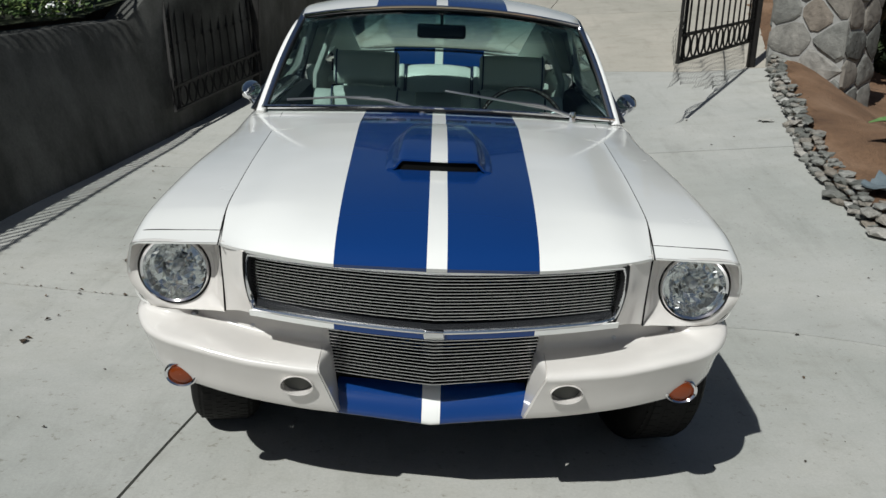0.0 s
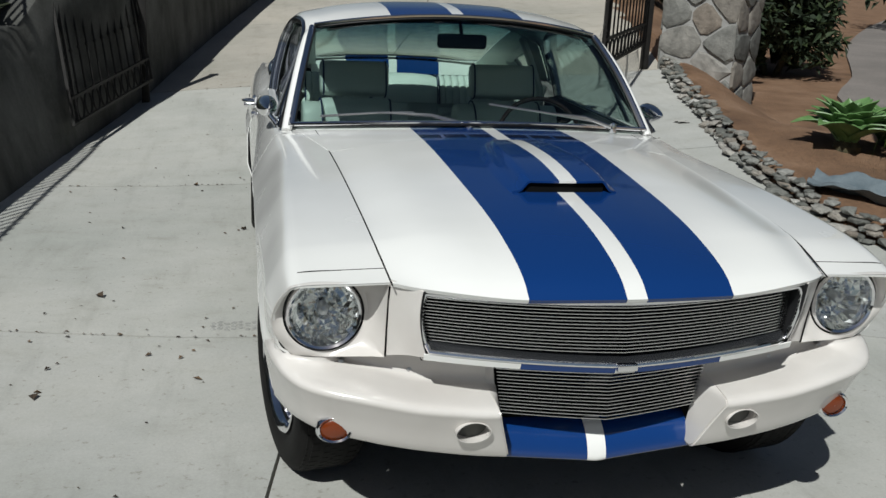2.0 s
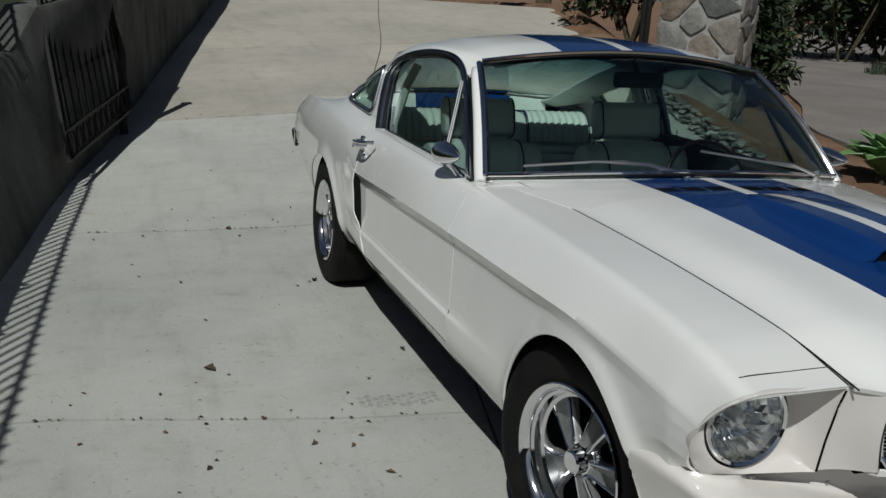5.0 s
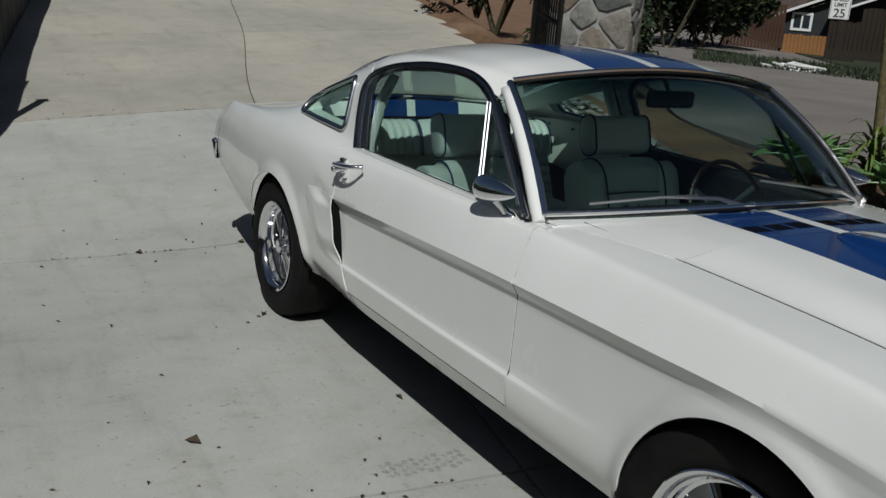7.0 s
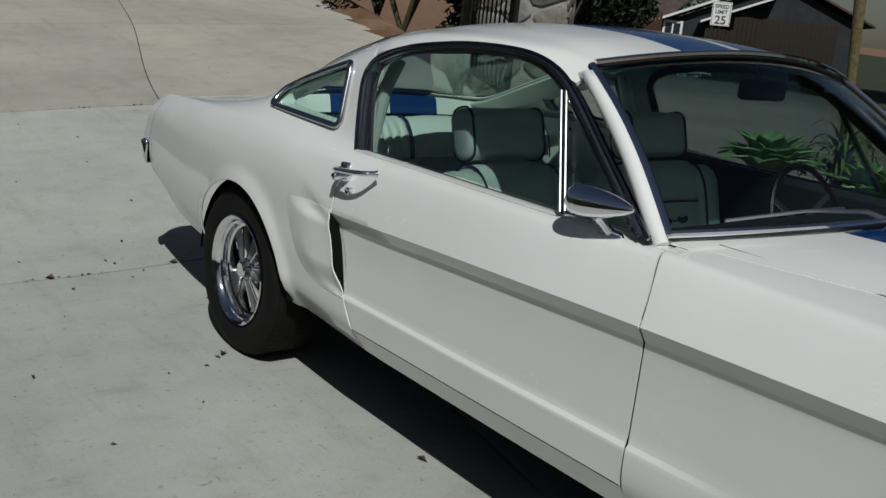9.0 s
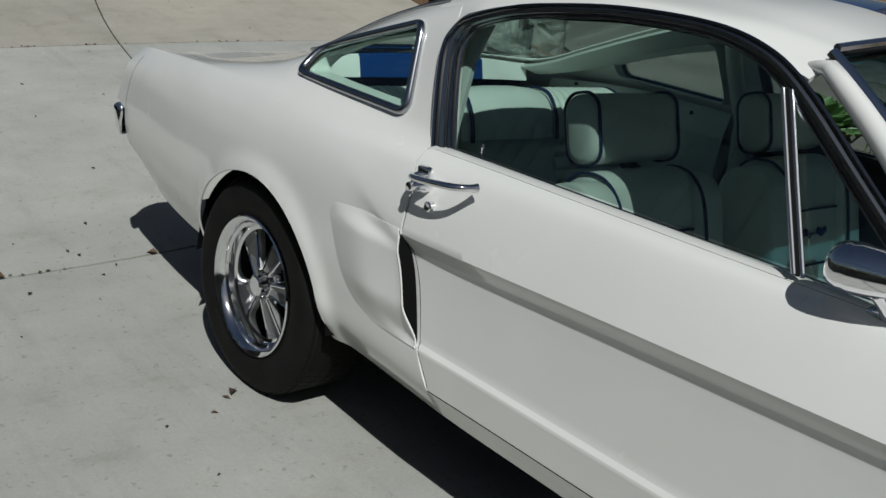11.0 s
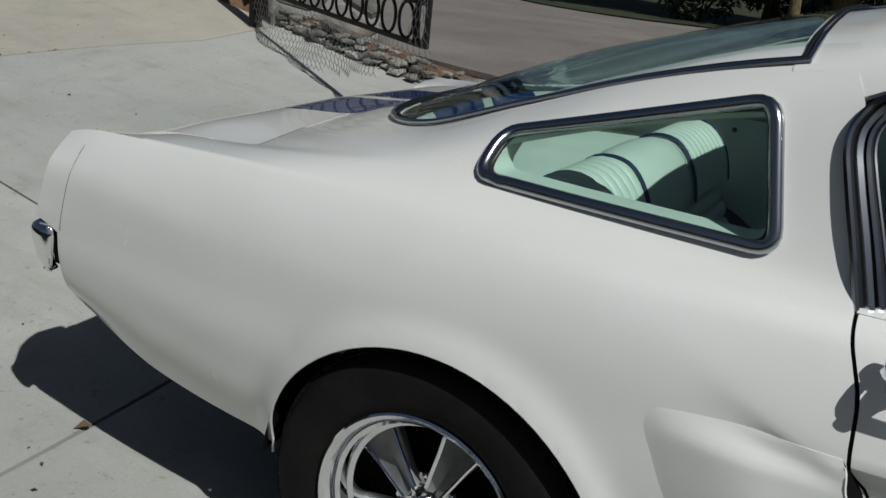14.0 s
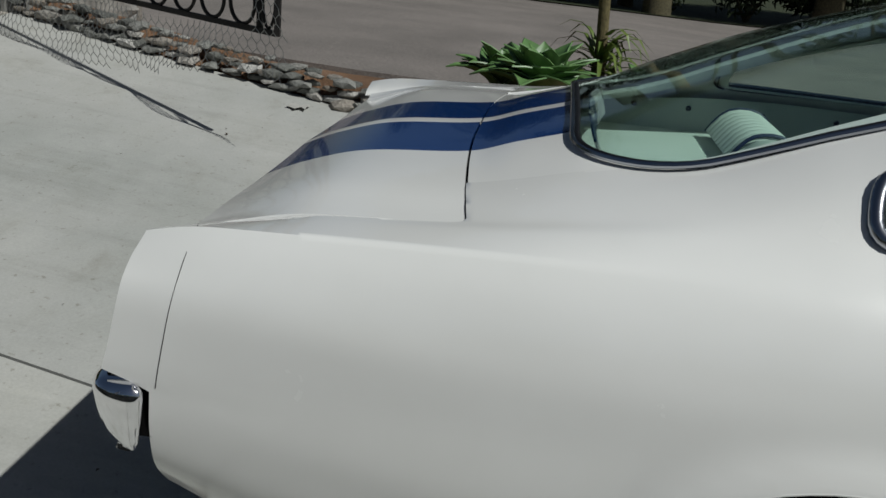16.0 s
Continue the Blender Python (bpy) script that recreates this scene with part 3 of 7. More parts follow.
def top_section(s):
    z = float(tZ(s))
    return [(0, z), (0.27, z - 0.006), *[(float(r[0](s)), float(r[1](s))) for r in (t2, t3, t4, t5)], (float(rE[0](s)) - 0.004, float(rE[1](s)) + 0.002)]


def both(v):
    """Mirrors a section line that starts at the car's centre."""
    return [(-x, y, z) for x, y, z in v[::-1][:-1]] + list(v)


v, rows_n = [], 30
for s in np.linspace(1.241, 2.325, rows_n):
    if s < 2.18:
        c = roof_section(s)
        sec = section([*c, cant(c[-1][1])(s)], 4, ())
    else:
        c, k_ = top_section(s), float(np.clip((s - 2.17) / 0.05, 0, 1))
        rim = cant(c[3][1])(s)
        rim_x = float(np.interp(rim[1], [c[5][1], c[4][1], c[3][1]], [c[5][0], c[4][0], c[3][0]])) + 0.002
        sec = section([c[0], c[1], (0.45, 0.35 * c[1][1] + 0.65 * c[2][1] + 0.006), c[2], c[3], (rim[0] * (1 - k_) + rim_x * k_, rim[1])], 4, ())
    line = both([(x, s + 0.079 * (x / 0.6) ** 2 * max(0, 1 - (s - 1.241) / 0.35), z + (0.0015 if s > 2.18 else 0.0)) for x, z in sec])
    v += line
part("roof", mesh(v, grid_faces(rows_n, len(line)), "roof"), striped, car, "white roof panel with two blue stripes", thick=0.01)

def rounded_outline(corners, n=6):
    """Rounds (y, z, radius) corners of a convex outline."""
    out = []
    k = len(corners)
    for i in range(k):
        p, a, b = (np.array(corners[q % k][:2]) for q in (i, i - 1, i + 1))
        u, w = (a - p) / np.linalg.norm(a - p), (b - p) / np.linalg.norm(b - p)
        d = corners[i][2]
        for t in np.linspace(0, 1, n):
            out.append(tuple(p + u * d * (1 - t) ** 2 + w * d * t ** 2))
    return out


WIN = rounded_outline([(2.786, 0.953, 0.028), (2.775, 1.021, 0.028), (2.334, 1.153, 0.036), (2.282, 0.94, 0.036)])
lead_c = curve1([0, 0.25, 0.5, 0.75, 1.0], [0.085, 0.085, 0.055, 0.022, 0.0])
v, ns = [], 170
for s in np.linspace(2.153, 3.8, ns):
    fade = max(0, 1 - (s - 2.153) / 0.27)
    tops = [(float(q[0](s + float(lead_c(i / 4)) * fade)), float(q[1](s + float(lead_c(i / 4)) * fade))) for i, q in enumerate((t2, t3, t4, t5))]
    ctl = [*tops, *[(float(r[0](s)), float(r[1](s))) for r in SIDE]]
    crest = min(1.0, max(0.0, (s - 2.75) / 0.5))
    ctl = [(0.0, float(tZ(s))), (0.27, float(tZ(s)) - 0.006), *ctl]
    sec = (section(ctl, 6, ()) * (1 - crest) + section(ctl, 6, (6,)) * crest)[12:]
    for j, (x, z) in enumerate(sec):
        if j <= 24:
            y = s + float(lead_c(j / 24)) * fade
            if s > 3.3:
                y += (3.757 - 3.8) * ((s - 3.3) / 0.5) ** 1.5
        else:
            y = warp(s, z)
            for a, b, r in ARCHES:
                if z < 0.78:
                    x += 0.016 * math.exp(-((math.hypot(y - a, z - b) - r) / 0.035) ** 2)
        if s > 3.68 and z > 0.80:
            z -= 0.016 * ((s - 3.68) / 0.12) ** 2 * (z - 0.80) / 0.085
        v.append((x, y, z))
qv, qf = np.array(v), grid_faces(ns, len(sec))
qv, qf = circle_cut(qv, qf, (1, 2), *ARCHES[1])
qv = even_rim(qv)
qv, qf = poly_cut(qv, qf, (1, 2), WIN)
qv, qf = poly_cut(qv, qf, (1, 2), [(2.144, 0.884), (2.173, 0.972), (2.204, 1.062), (2.217, 1.107), (2.213, 1.143), (2.181, 1.177), (2.05, 1.215), (2.0, 0.884)])
qv, qf = poly_cut(qv, qf, (0, 1), [*[(x, 3.3655 - 0.043 * ((x - 0.15) / 0.52) ** 1.6) for x in np.linspace(0.3, 0.672, 14)], (0.681, 3.328), (0.684, 3.338), (0.684, 3.9), (0.3, 3.9)])
for side in (1, -1):
    a, b = mirrored(qv, qf, side)
    part("quarter_panel", mesh(a, b, "quarter_panel", angle=35), paint, car, thick=0.005)


def fold(s):
    return max(0, 1 - abs(s - 3.365) / 0.2)


def deck(s0, s1, ns, x_out, n, bow=0.0, flange=False):
    v = []
    for s in np.linspace(s0, s1, ns):
        full = section(top_section(s), 8, ())
        xs = np.linspace(0, x_out, 4 * n + 1)
        sec = list(zip(xs, np.interp(xs, full[:, 0], full[:, 1])))
        if flange:
            sec = [*sec, (sec[-1][0] + 0.0012, sec[-1][1] - 0.003), (sec[-1][0] + 0.0014, sec[-1][1] - 0.010)]
        line = both([(x, s - bow * min(1, max(0, (abs(x) - 0.15) / 0.52)) ** 1.6 * fold(s), z) for x, z in sec])
        v += line
    return v, grid_faces(ns, len(line))


def glass_half(t):
    return 0.598 - 0.0776 * t + 0.026 * max(0, 1 - t / 0.6) if t < 0.74 else 0.5406 - 0.22 * (1 - math.sqrt(max(0, 1 - ((t - 0.74) / 0.26) ** 2)))


GLASS_T = [*np.linspace(0, 0.66, 10), *(0.74 + 0.26 * np.sin(np.linspace(0, 1, 15) * math.pi / 2))]
outline = [(glass_half(t) - 0.006, 2.315 + 0.857 * t) for t in GLASS_T if t > 0.55]
fv, ff = poly_cut(*deck(2.90, 3.362, 46, 0.506, 12, 0.043), (0, 1), outline + [(-x, y) for x, y in outline[::-1]])
part("deck_filler_panel", mesh(fv, ff, "deck_filler_panel"), striped, car, "white panel with blue stripes below rear glass", thick=0.006)
part("deck_lid", mesh(*deck(3.3665, 3.74, 22, 0.679, 5, 0.043, True), "deck_lid"), striped, car, "white deck lid with two blue stripes", thick=0.008)
part("deck_channel", mesh(*joined(box(-0.70, 0.70, 3.31, 3.385, 0.80, 0.872), box(0.672, 0.692, 3.36, 3.72, 0.74, 0.815), box(-0.692, -0.672, 3.36, 3.72, 0.74, 0.815)), "deck_channel"), dark, car)
# tail panel
v = []
for z in np.linspace(0.52, 0.815, 12):
    for x in np.linspace(-0.79, 0.79, 21):
        v.append((x, 3.70 + 0.05 * (z - 0.40) / 0.415, z))
part("tail_panel", mesh(v, grid_faces(12, 21, flip=True), "tail_panel"), paint, car, thick=0.01)

# windshield, rear glass
def ws_base(u):
    return np.array([0.705 * u, 0.72 + 0.20 * abs(u) ** 2.2, 0.946 - 0.046 * abs(u) ** 2])


def ws_head(u):
    return np.array([0.602 * u, 1.238 + 0.086 * abs(u) ** 2.2, 1.303 - 0.060 * abs(u) ** 2])


v = []
for t in np.linspace(0, 1, 14):
    for u in np.linspace(-1, 1, 33):
        p = ws_base(u) * (1 - t) + ws_head(u) * t
        p[2] += 0.022 * math.sin(math.pi * t)
        p[1] -= 0.010 * math.sin(math.pi * t)
        v.append(p)
part("windshield", mesh(v, grid_faces(14, 33), "windshield"), windshield_glass, car, "tinted curved windshield", thick=0.005)
trim = [ws_base(u) for u in np.linspace(-1, 1, 41)]
head = [ws_head(u) for u in np.linspace(1, -1, 41)]
up = [ws_base(1) * (1 - t) + ws_head(1) * t + np.array([0, -0.010, 0.022]) * math.sin(math.pi * t) for t in np.linspace(0, 1, 14)[1:-1]]
loop = trim + up + head + [np.array([-p[0], p[1], p[2]]) for p in up[::-1]]
part("windshield_seal", mesh(*tube([p + np.array([0, -0.004, 0.003]) for p in loop], 0.0075, 6, closed=True), "windshield_seal"), black_trim, car)
part("windshield_trim", mesh(*tube([p * np.array([1.022, 1, 1]) + np.array([0, 0.0, 0.008]) for p in trim], 0.0088, 8), "windshield_trim"), chrome, car)
part("windshield_trim", mesh(*tube([p + np.array([0, -0.006, 0.012]) for p in head], 0.0092, 8), "windshield_trim"), chrome, car)
for side in (1, -1):
    part("windshield_trim", mesh(*tube([p * np.array([side, 1, 1]) + np.array([side * 0.010, -0.005, 0.004]) for p in [ws_base(1)] + up + [ws_head(1)]], 0.0115, 8), "windshield_trim"), chrome, car)
    pil = [p * np.array([side, 1, 1]) + np.array([side * (0.022 - 0.004 * i / 13), 0.020, 0.0]) for i, p in enumerate([ws_base(1) + np.array([0.004, -0.02, -0.02])] + up)] + [np.array([side * 0.617, 1.338, 1.220]), np.array([side * 0.606, 1.385, 1.212])]
    part("windshield_pillar", mesh(*tube(pil, [0.021] * (len(pil) - 6) + [0.0205, 0.0195, 0.018, 0.0155, 0.012, 0.007], 10), "windshield_pillar"), paint, car)

v = []
for t in GLASS_T:
    s = 2.315 + 0.857 * t
    z = float(tZ(s))
    hw = glass_half(t)
    for u in np.linspace(-1, 1, 25):
        x = u * hw
        sec = top_section(s)
        v.append((x, s, float(np.interp(abs(x), [p[0] for p in sec[:4]], [p[1] for p in sec[:4]])) + 0.004))
part("rear_glass", mesh(v, grid_faces(25, 25), "rear_glass"), rear_tint, car, "sloping tinted rear glass", thick=0.005)
gv = np.array(v).reshape(25, 25, 3)
ring = [*gv[0], *gv[1:, -1], *gv[-1][::-1][1:], *gv[::-1][1:-1, 0]]
part("rear_glass_seal", mesh(*tube([p + np.array([0, 0, 0.002]) for p in ring], 0.0045, 8, closed=True), "rear_glass_seal"), black_trim, car)
gc = np.mean(np.array(ring), axis=0)
part("rear_glass_trim", mesh(*tube([p + np.array([0.010 * np.sign(p[0] - gc[0]) * min(1, abs(p[0] - gc[0]) / 0.3), 0.010 * min(1, max(-1, (p[1] - gc[1]) / 0.4)), 0.001]) for p in ring], 0.0052, 8, closed=True), "rear_glass_trim"), trim_chrome, car, "bright trim round the rear glass")

# hood and cowl
def lip_y(x):
    return -0.765 + 0.36 * x * x + 3.2 * max(0, abs(x) - 0.48) ** 2


hA = curve1([-0.74, -0.70, -0.6, -0.5, -0.4, -0.2, 0, 0.25, 0.46], [0.784, 0.814, 0.851, 0.874, 0.889, 0.908, 0.920, 0.930, 0.937])
v = []
for s in np.linspace(-0.74, 0.455, 70):
    z = float(hA(s))
    ye = s + (lip_y(0.56) + 0.74) * np.clip((-0.3 - s) / 0.44, 0, 1)
    sf = ye if ye > -0.45 else -0.45 + (ye + 0.45) * 0.22 / 0.178
    xc, zc = float(rC[0](max(sf, -0.67))) - 0.0034, float(rC[1](max(sf, -0.67))) + 0.002
    crown = 0.008 * np.clip((s + 0.74) / 0.2, 0, 1) * np.clip((0.3 - s) / 0.4, 0, 1)
    sec = section([(0, z), (0.14, z - 0.001 - 0.3 * crown), (0.28, z - 0.004 - crown), (0.44, (z + zc) / 2 + 0.006 * np.clip((s + 0.74) / 0.25, 0, 1)), (xc - 0.03, zc + 0.004 * np.clip((s + 0.74) / 0.25, 0, 1)), (xc, zc)], 5, ())
    line = both([(x, s + (lip_y(x) + 0.74) * np.clip((-0.3 - s) / 0.44, 0, 1), q) for x, q in sec])
    v += line
lip = [(x, y + 0.006, z - 0.010) for x, y, z in v[:len(line)]]
back = [(x, y + 0.05, z - 0.012) for x, y, z in v[:len(line)]]
part("hood", mesh(back + lip + v, grid_faces(72, len(line)), "hood"), striped, car, "white hood with two blue stripes and raised scoop", thick=0.006)
v = []
for t in np.linspace(0, 1, 16):
    line = []
    for u in np.linspace(-1, 1, 41):
        b = ws_base(u) + np.array([0, 0.03, -0.01])
        x = 0.605 * u * (1 - t) + b[0] * t
        z0 = float(np.interp(abs(0.605 * u), [0, 0.28, 0.44, 0.605], [0.937, 0.933, 0.917, 0.891]))
        line.append((x, 0.461 * (1 - t) + b[1] * t, z0 * (1 - t) + (b[2]) * t))
    v += line
part("cowl_panel", mesh(v, grid_faces(16, 41), "cowl_panel"), striped, car, thick=0.006)
for side in (1, -1):
    v = []
    for s in np.linspace(0.838, 0.96, 6):
        for t in np.linspace(0, 1, 6):
            x = 0.62 * (1 - t) + float(rE[0](s)) * t
            v.append((x, s, 0.892 * (1 - t) + float(rE[1](s)) * t))
    a, b = mirrored(v, grid_faces(6, 6), side)
    part("cowl_corner", mesh(a, b, "cowl_corner"), paint, car, thick=0.005)
def cowl_z(x, y):
    t = 0.3
    for _ in range(6):
        u = abs(x) / (0.605 * (1 - t) + 0.705 * t)
        by = ws_base(u)[1] + 0.03
        t = (y - 0.461) / (by - 0.461)
    return float(np.interp(0.605 * u, [0, 0.28, 0.44, 0.605], [0.937, 0.933, 0.917, 0.891])) * (1 - t) + (ws_base(u)[2] - 0.01) * t


# Black boxes just proud of the cowl; the slots' inner shade is their colour.
for gx0 in (-0.285, -0.195, -0.105, 0.030, 0.120, 0.210):
    for k in range(8):
        x = gx0 + k * 0.0095
        v = [(x + dx, y, cowl_z(x, y) + dz) for dx in (0, 0.0046) for y in (0.512, 0.572) for dz in (-0.008, 0.0012)]
        part("vent_slot", mesh(v, box(0, 1, 0, 1, 0, 1)[1], "vent_slot", smooth=False), dark, car)

# hood scoop
scoop_w = curve1([0, 0.08, 0.3, 0.6, 0.8, 0.92, 0.98, 1.0], [0.158, 0.163, 0.165, 0.150, 0.126, 0.098, 0.065, 0.030])
scoop_h = curve1([0, 0.12, 0.3, 0.6, 0.85, 0.96, 1.0], [0.030, 0.037, 0.040, 0.034, 0.021, 0.009, 0.0])
SQ = [*np.linspace(0, 0.9, 26), 0.93, 0.955, 0.975, 0.99, 1.0]
v = []
for t in SQ:
    y = -0.202 + 0.632 * t
    hw, top = float(scoop_w(t)), float(scoop_h(t))
    for u in np.linspace(-1, 1, 37):
        x = u * hw
        base = float(hA(y)) - 0.001 - 0.05 * x * x
        h = top * (1 - ease((abs(u) - 0.68) / 0.20)) + 0.0045 * (1 - ease((abs(u) - 0.93) / 0.07)) * (1 if t < 0.985 else 0)
        v.append((x, y - 0.020 * (1 - t) ** 4 * (1 - u * u), base + h - (0.004 if abs(u) > 0.999 else 0)))
part("hood_scoop", mesh(v, grid_faces(len(SQ), 37), "hood_scoop", angle=60), striped, car, "blue and white raised hood scoop", thick=0.006)
lipv = [Vector(p) for p in v[5:32]]
# Black sheet behind the lip; the mouth's inner shade is put into its colour.
part("scoop_mouth", mesh([(q.x, q.y + 0.012, float(hA(q.y)) - 0.05 * q.x * q.x - 0.002) for q in lipv] + [(q.x, q.y + 0.012, max(q.z - 0.006, float(hA(q.y)) - 0.05 * q.x * q.x - 0.001)) for q in lipv], grid_faces(2, 27), "scoop_mouth"), dark, car)

# headlight buckets and nose
lens_mat = pane_material("headlight_glass", (0.95, 0.965, 0.97))
reflector = material("faceted_reflector", (0.84, 0.84, 0.83), 0.09, 1.0)
HX, HZ, HR = 0.70, 0.683, 0.0985
for side in (1, -1):
    edge = section([(float(r[0](-0.67)), float(r[1](-0.67))) for r in (rC, rD, rE, rF, rG, rI, rL)], 6, ())
    ext = [(x, z, float(front_y(z)) - 0.001) for x, z in edge]
    for x in np.linspace(0.765, 0.585, 12):
        ext.append((x, 0.561 + 0.026 * min(1, (0.775 - x) / 0.20), -0.506 - 0.076 * min(1, (0.775 - x) / 0.20)))
    for z in np.linspace(0.585, 0.785, 14):
        ext.append((0.5565, z, -0.584 - 0.046 * ((z - 0.585) / 0.205) ** 1.3))
    N = len(ext)
    v = []
    for j, t in enumerate((-1, 0.0, 0.04, 0.12, 0.3, 0.55, 0.8, 1.0)):
        for x, z, yo in ext:
            a_ = math.atan2(z - HZ, x - HX)
            hx, hz = HX + HR * math.cos(a_), HZ + HR * math.sin(a_)
            if t < 0:
                v.append((x + (x - HX) * 0.002, yo + 0.03, z + (z - HZ) * 0.002))
            else:
                k = min(1, t / 0.75) ** 0.8
                v.append((x * (1 - t) + hx * t, yo * (1 - k) + (-0.534) * k, z * (1 - t) + hz * t))
    a, b = mirrored(v, grid_faces(8, N, wrap=True, flip=True), side)
    buck = part("headlight_bucket", mesh(a, b, "headlight_bucket", angle=40), front_shade_paint, car, "white painted headlight surround", thick=0.003)
    def hl(name, prof, mat, label=""):
        vv, ff = lathe(prof, 48, "y")
        vv = [(0.95 * x + HX * side, y + 0.030, 0.95 * z + HZ) for x, y, z in vv]
        return part(name, mesh(vv, [q[::-1] for q in ff], name), mat, buck, label)
    hl("headlight_ring", [(0.099, -0.535), (0.099, -0.566), (0.094, -0.574), (0.088, -0.570), (0.087, -0.55)], chrome, "chrome headlight ring")
    hl("headlight_lens", [(0.0005, -0.590), (0.03, -0.588), (0.06, -0.580), (0.08, -0.569), (0.0885, -0.560), (0.0885, -0.556), (0.06, -0.574), (0.0005, -0.584)], lens_mat, "clear headlight lens")
    vv, ff = lathe([(0.088, -0.556), (0.078, -0.540), (0.066, -0.524), (0.052, -0.511), (0.038, -0.501), (0.022, -0.495), (0.006, -0.492)], 26, "y")
    vv = [(0.95 * x + HX * side, y + 0.030 + 0.011 * math.sin(31 * i), 0.95 * z + HZ) for i, (x, y, z) in enumerate(vv)]
    part("headlight_reflector", mesh(vv, [q[::-1] for q in ff], "headlight_reflector", smooth=False), reflector, buck, "faceted silver reflector")
    hl("headlight_bulb", [(0.0005, -0.548), (0.012, -0.545), (0.016, -0.53), (0.014, -0.505)], satin)
    hl("headlight_seal", [(0.1045, -0.54), (0.1045, -0.5535), (0.0975, -0.5535)], black_trim)
    # panel between bucket and grille
    v = []
    for t in np.linspace(0, 1, 10):
        for q in np.linspace(0, 1, 12):
            z = 0.590 + 0.020 * (1 - t) + (0.206 - 0.020 * (1 - t)) * q
            x0 = 0.486 - 0.020 * (1 - q) ** 2 + 0.006 * math.sin(math.pi * q)
            x = x0 + (0.5555 - x0) * t
            y = (-0.682 + 0.022 * (1 - q)) * (1 - t) + (-0.585 - 0.044 * q ** 1.3) * t
            y += 0.012 * math.sin(math.pi * t) * (1 - 0.7 * q) + 0.006 * max(0, 1 - t / 0.25) ** 2 * (1 - q ** 6)
            v.append((x, y, z - 0.012 * (1 - t) * q))
    a, b = mirrored(v, grid_faces(10, 12, flip=True), side)
    part("nose_panel", mesh(a, b, "nose_panel"), front_shade_paint, car, thick=0.004)
    v = []
    for q in np.linspace(0, 1, 12):
        z = 0.610 + 0.186 * q
        x0 = 0.486 - 0.020 * (1 - q) ** 2 + 0.006 * math.sin(math.pi * q)
        y0 = -0.682 + 0.022 * (1 - q) + 0.006 * (1 - q ** 6)
        v += [(x0 + 0.001, y0, z - 0.012 * q), (x0 - 0.003, y0 + 0.004, z - 0.012 * q), (x0 - 0.010, y0 + 0.03, z - 0.012 * q), (x0 - 0.014, -0.60, z - 0.012 * q)]
    a, b = mirrored(v, grid_faces(12, 4), side)
    part("grille_return", mesh(a, b, "grille_return"), black_trim, car, thick=0.003)
    part("panel_gap", mesh(*mirrored(*tube([(0.556, -0.586, 0.588), (0.556, -0.596, 0.66), (0.556, -0.613, 0.74), (0.556, -0.626, 0.78)], 0.0024, 6), side), "panel_gap"), dark, car)
    for bx, bz, by in ((0.656, 0.550, -0.506), (0.489, 0.536, -0.537)):
        vv, ff = lathe([(0.0005, -0.020), (0.007, -0.018), (0.010, -0.012), (0.010, 0)], 14, "y")
        part("bolt", mesh([(x + bx * side, y + by, z + bz) for x, y, z in vv], [q[::-1] for q in ff], "bolt"), satin, car)

# upper grille
def bar_line(y0, x1, z, zc, n=13):
    return [(x, y0 + 0.36 * x * x + 0.02 * abs(x), z + (zc - z) * (1 - abs(x) / x1)) for x in np.linspace(-x1, x1, n)]


bar_metal = material("polished_bar", (0.80, 0.80, 0.80), 0.22, 1.0)
N_UP = 15
grille = part("grille", mesh(*joined(box(-0.47, 0.47, -0.60, -0.59, 0.58, 0.79)), "grille"), dark, car, "polished horizontal-bar grille in black opening")
for k in range(N_UP):
    q = k / (N_UP - 1)
    z = 0.763 - 0.112 * q
    zc = 0.758 - 0.122 * q
    x1 = 0.482 - 0.014 * q ** 2 + 0.006 * math.sin(math.pi * q)
    part("grille_bar", mesh(*tube(bar_line(-0.722, x1, z, zc), 0, 6, flat=(0.0050, 0.0017)), "grille_bar"), bar_metal, grille)
sur = []
for x in np.linspace(-0.476, 0.476, 25):
    sur.append((x, -0.745 + 0.36 * x * x, 0.772 - 0.004 * (1 - abs(x) / 0.476)))
for q in np.linspace(0, 1, 9)[1:]:
    sur.append((0.484 + 0.006 * math.sin(math.pi * q) - 0.020 * q * q, -0.665 + 0.012 * q, 0.768 - 0.138 * q))
for x in np.linspace(0.462, -0.462, 25)[1:]:
    sur.append((x, -0.738 + 0.33 * x * x, 0.608 + 0.022 * abs(x) / 0.46))
for q in np.linspace(1, 0, 9)[1:-1]:
    sur.append((-(0.484 + 0.006 * math.sin(math.pi * q) - 0.020 * q * q), -0.665 + 0.012 * q, 0.768 - 0.138 * q))
part("grille_surround", mesh(*tube(sur, 0.0065, 8, closed=True), "grille_surround"), chrome, grille, "chrome grille surround")
v = []
for x in np.linspace(-0.46, 0.46, 25):
    zz = 0.612 + 0.02 * abs(x) / 0.46
    v += [(x, -0.732 + 0.33 * x * x, zz), (x, -0.70 + 0.33 * x * x, zz + 0.018), (x, -0.62, zz + 0.030)]
part("grille_shelf", mesh(v, grid_faces(25, 3, flip=True), "grille_shelf"), material("dark_shelf", (0.018, 0.019, 0.021), 0.22, coat=0.5), grille)
part("nose_badge", mesh(*rounded_box(-0.028, 0.024, -0.758, -0.740, 0.600, 0.618, 0.004), "nose_badge"), chrome, car, "small chrome badge")
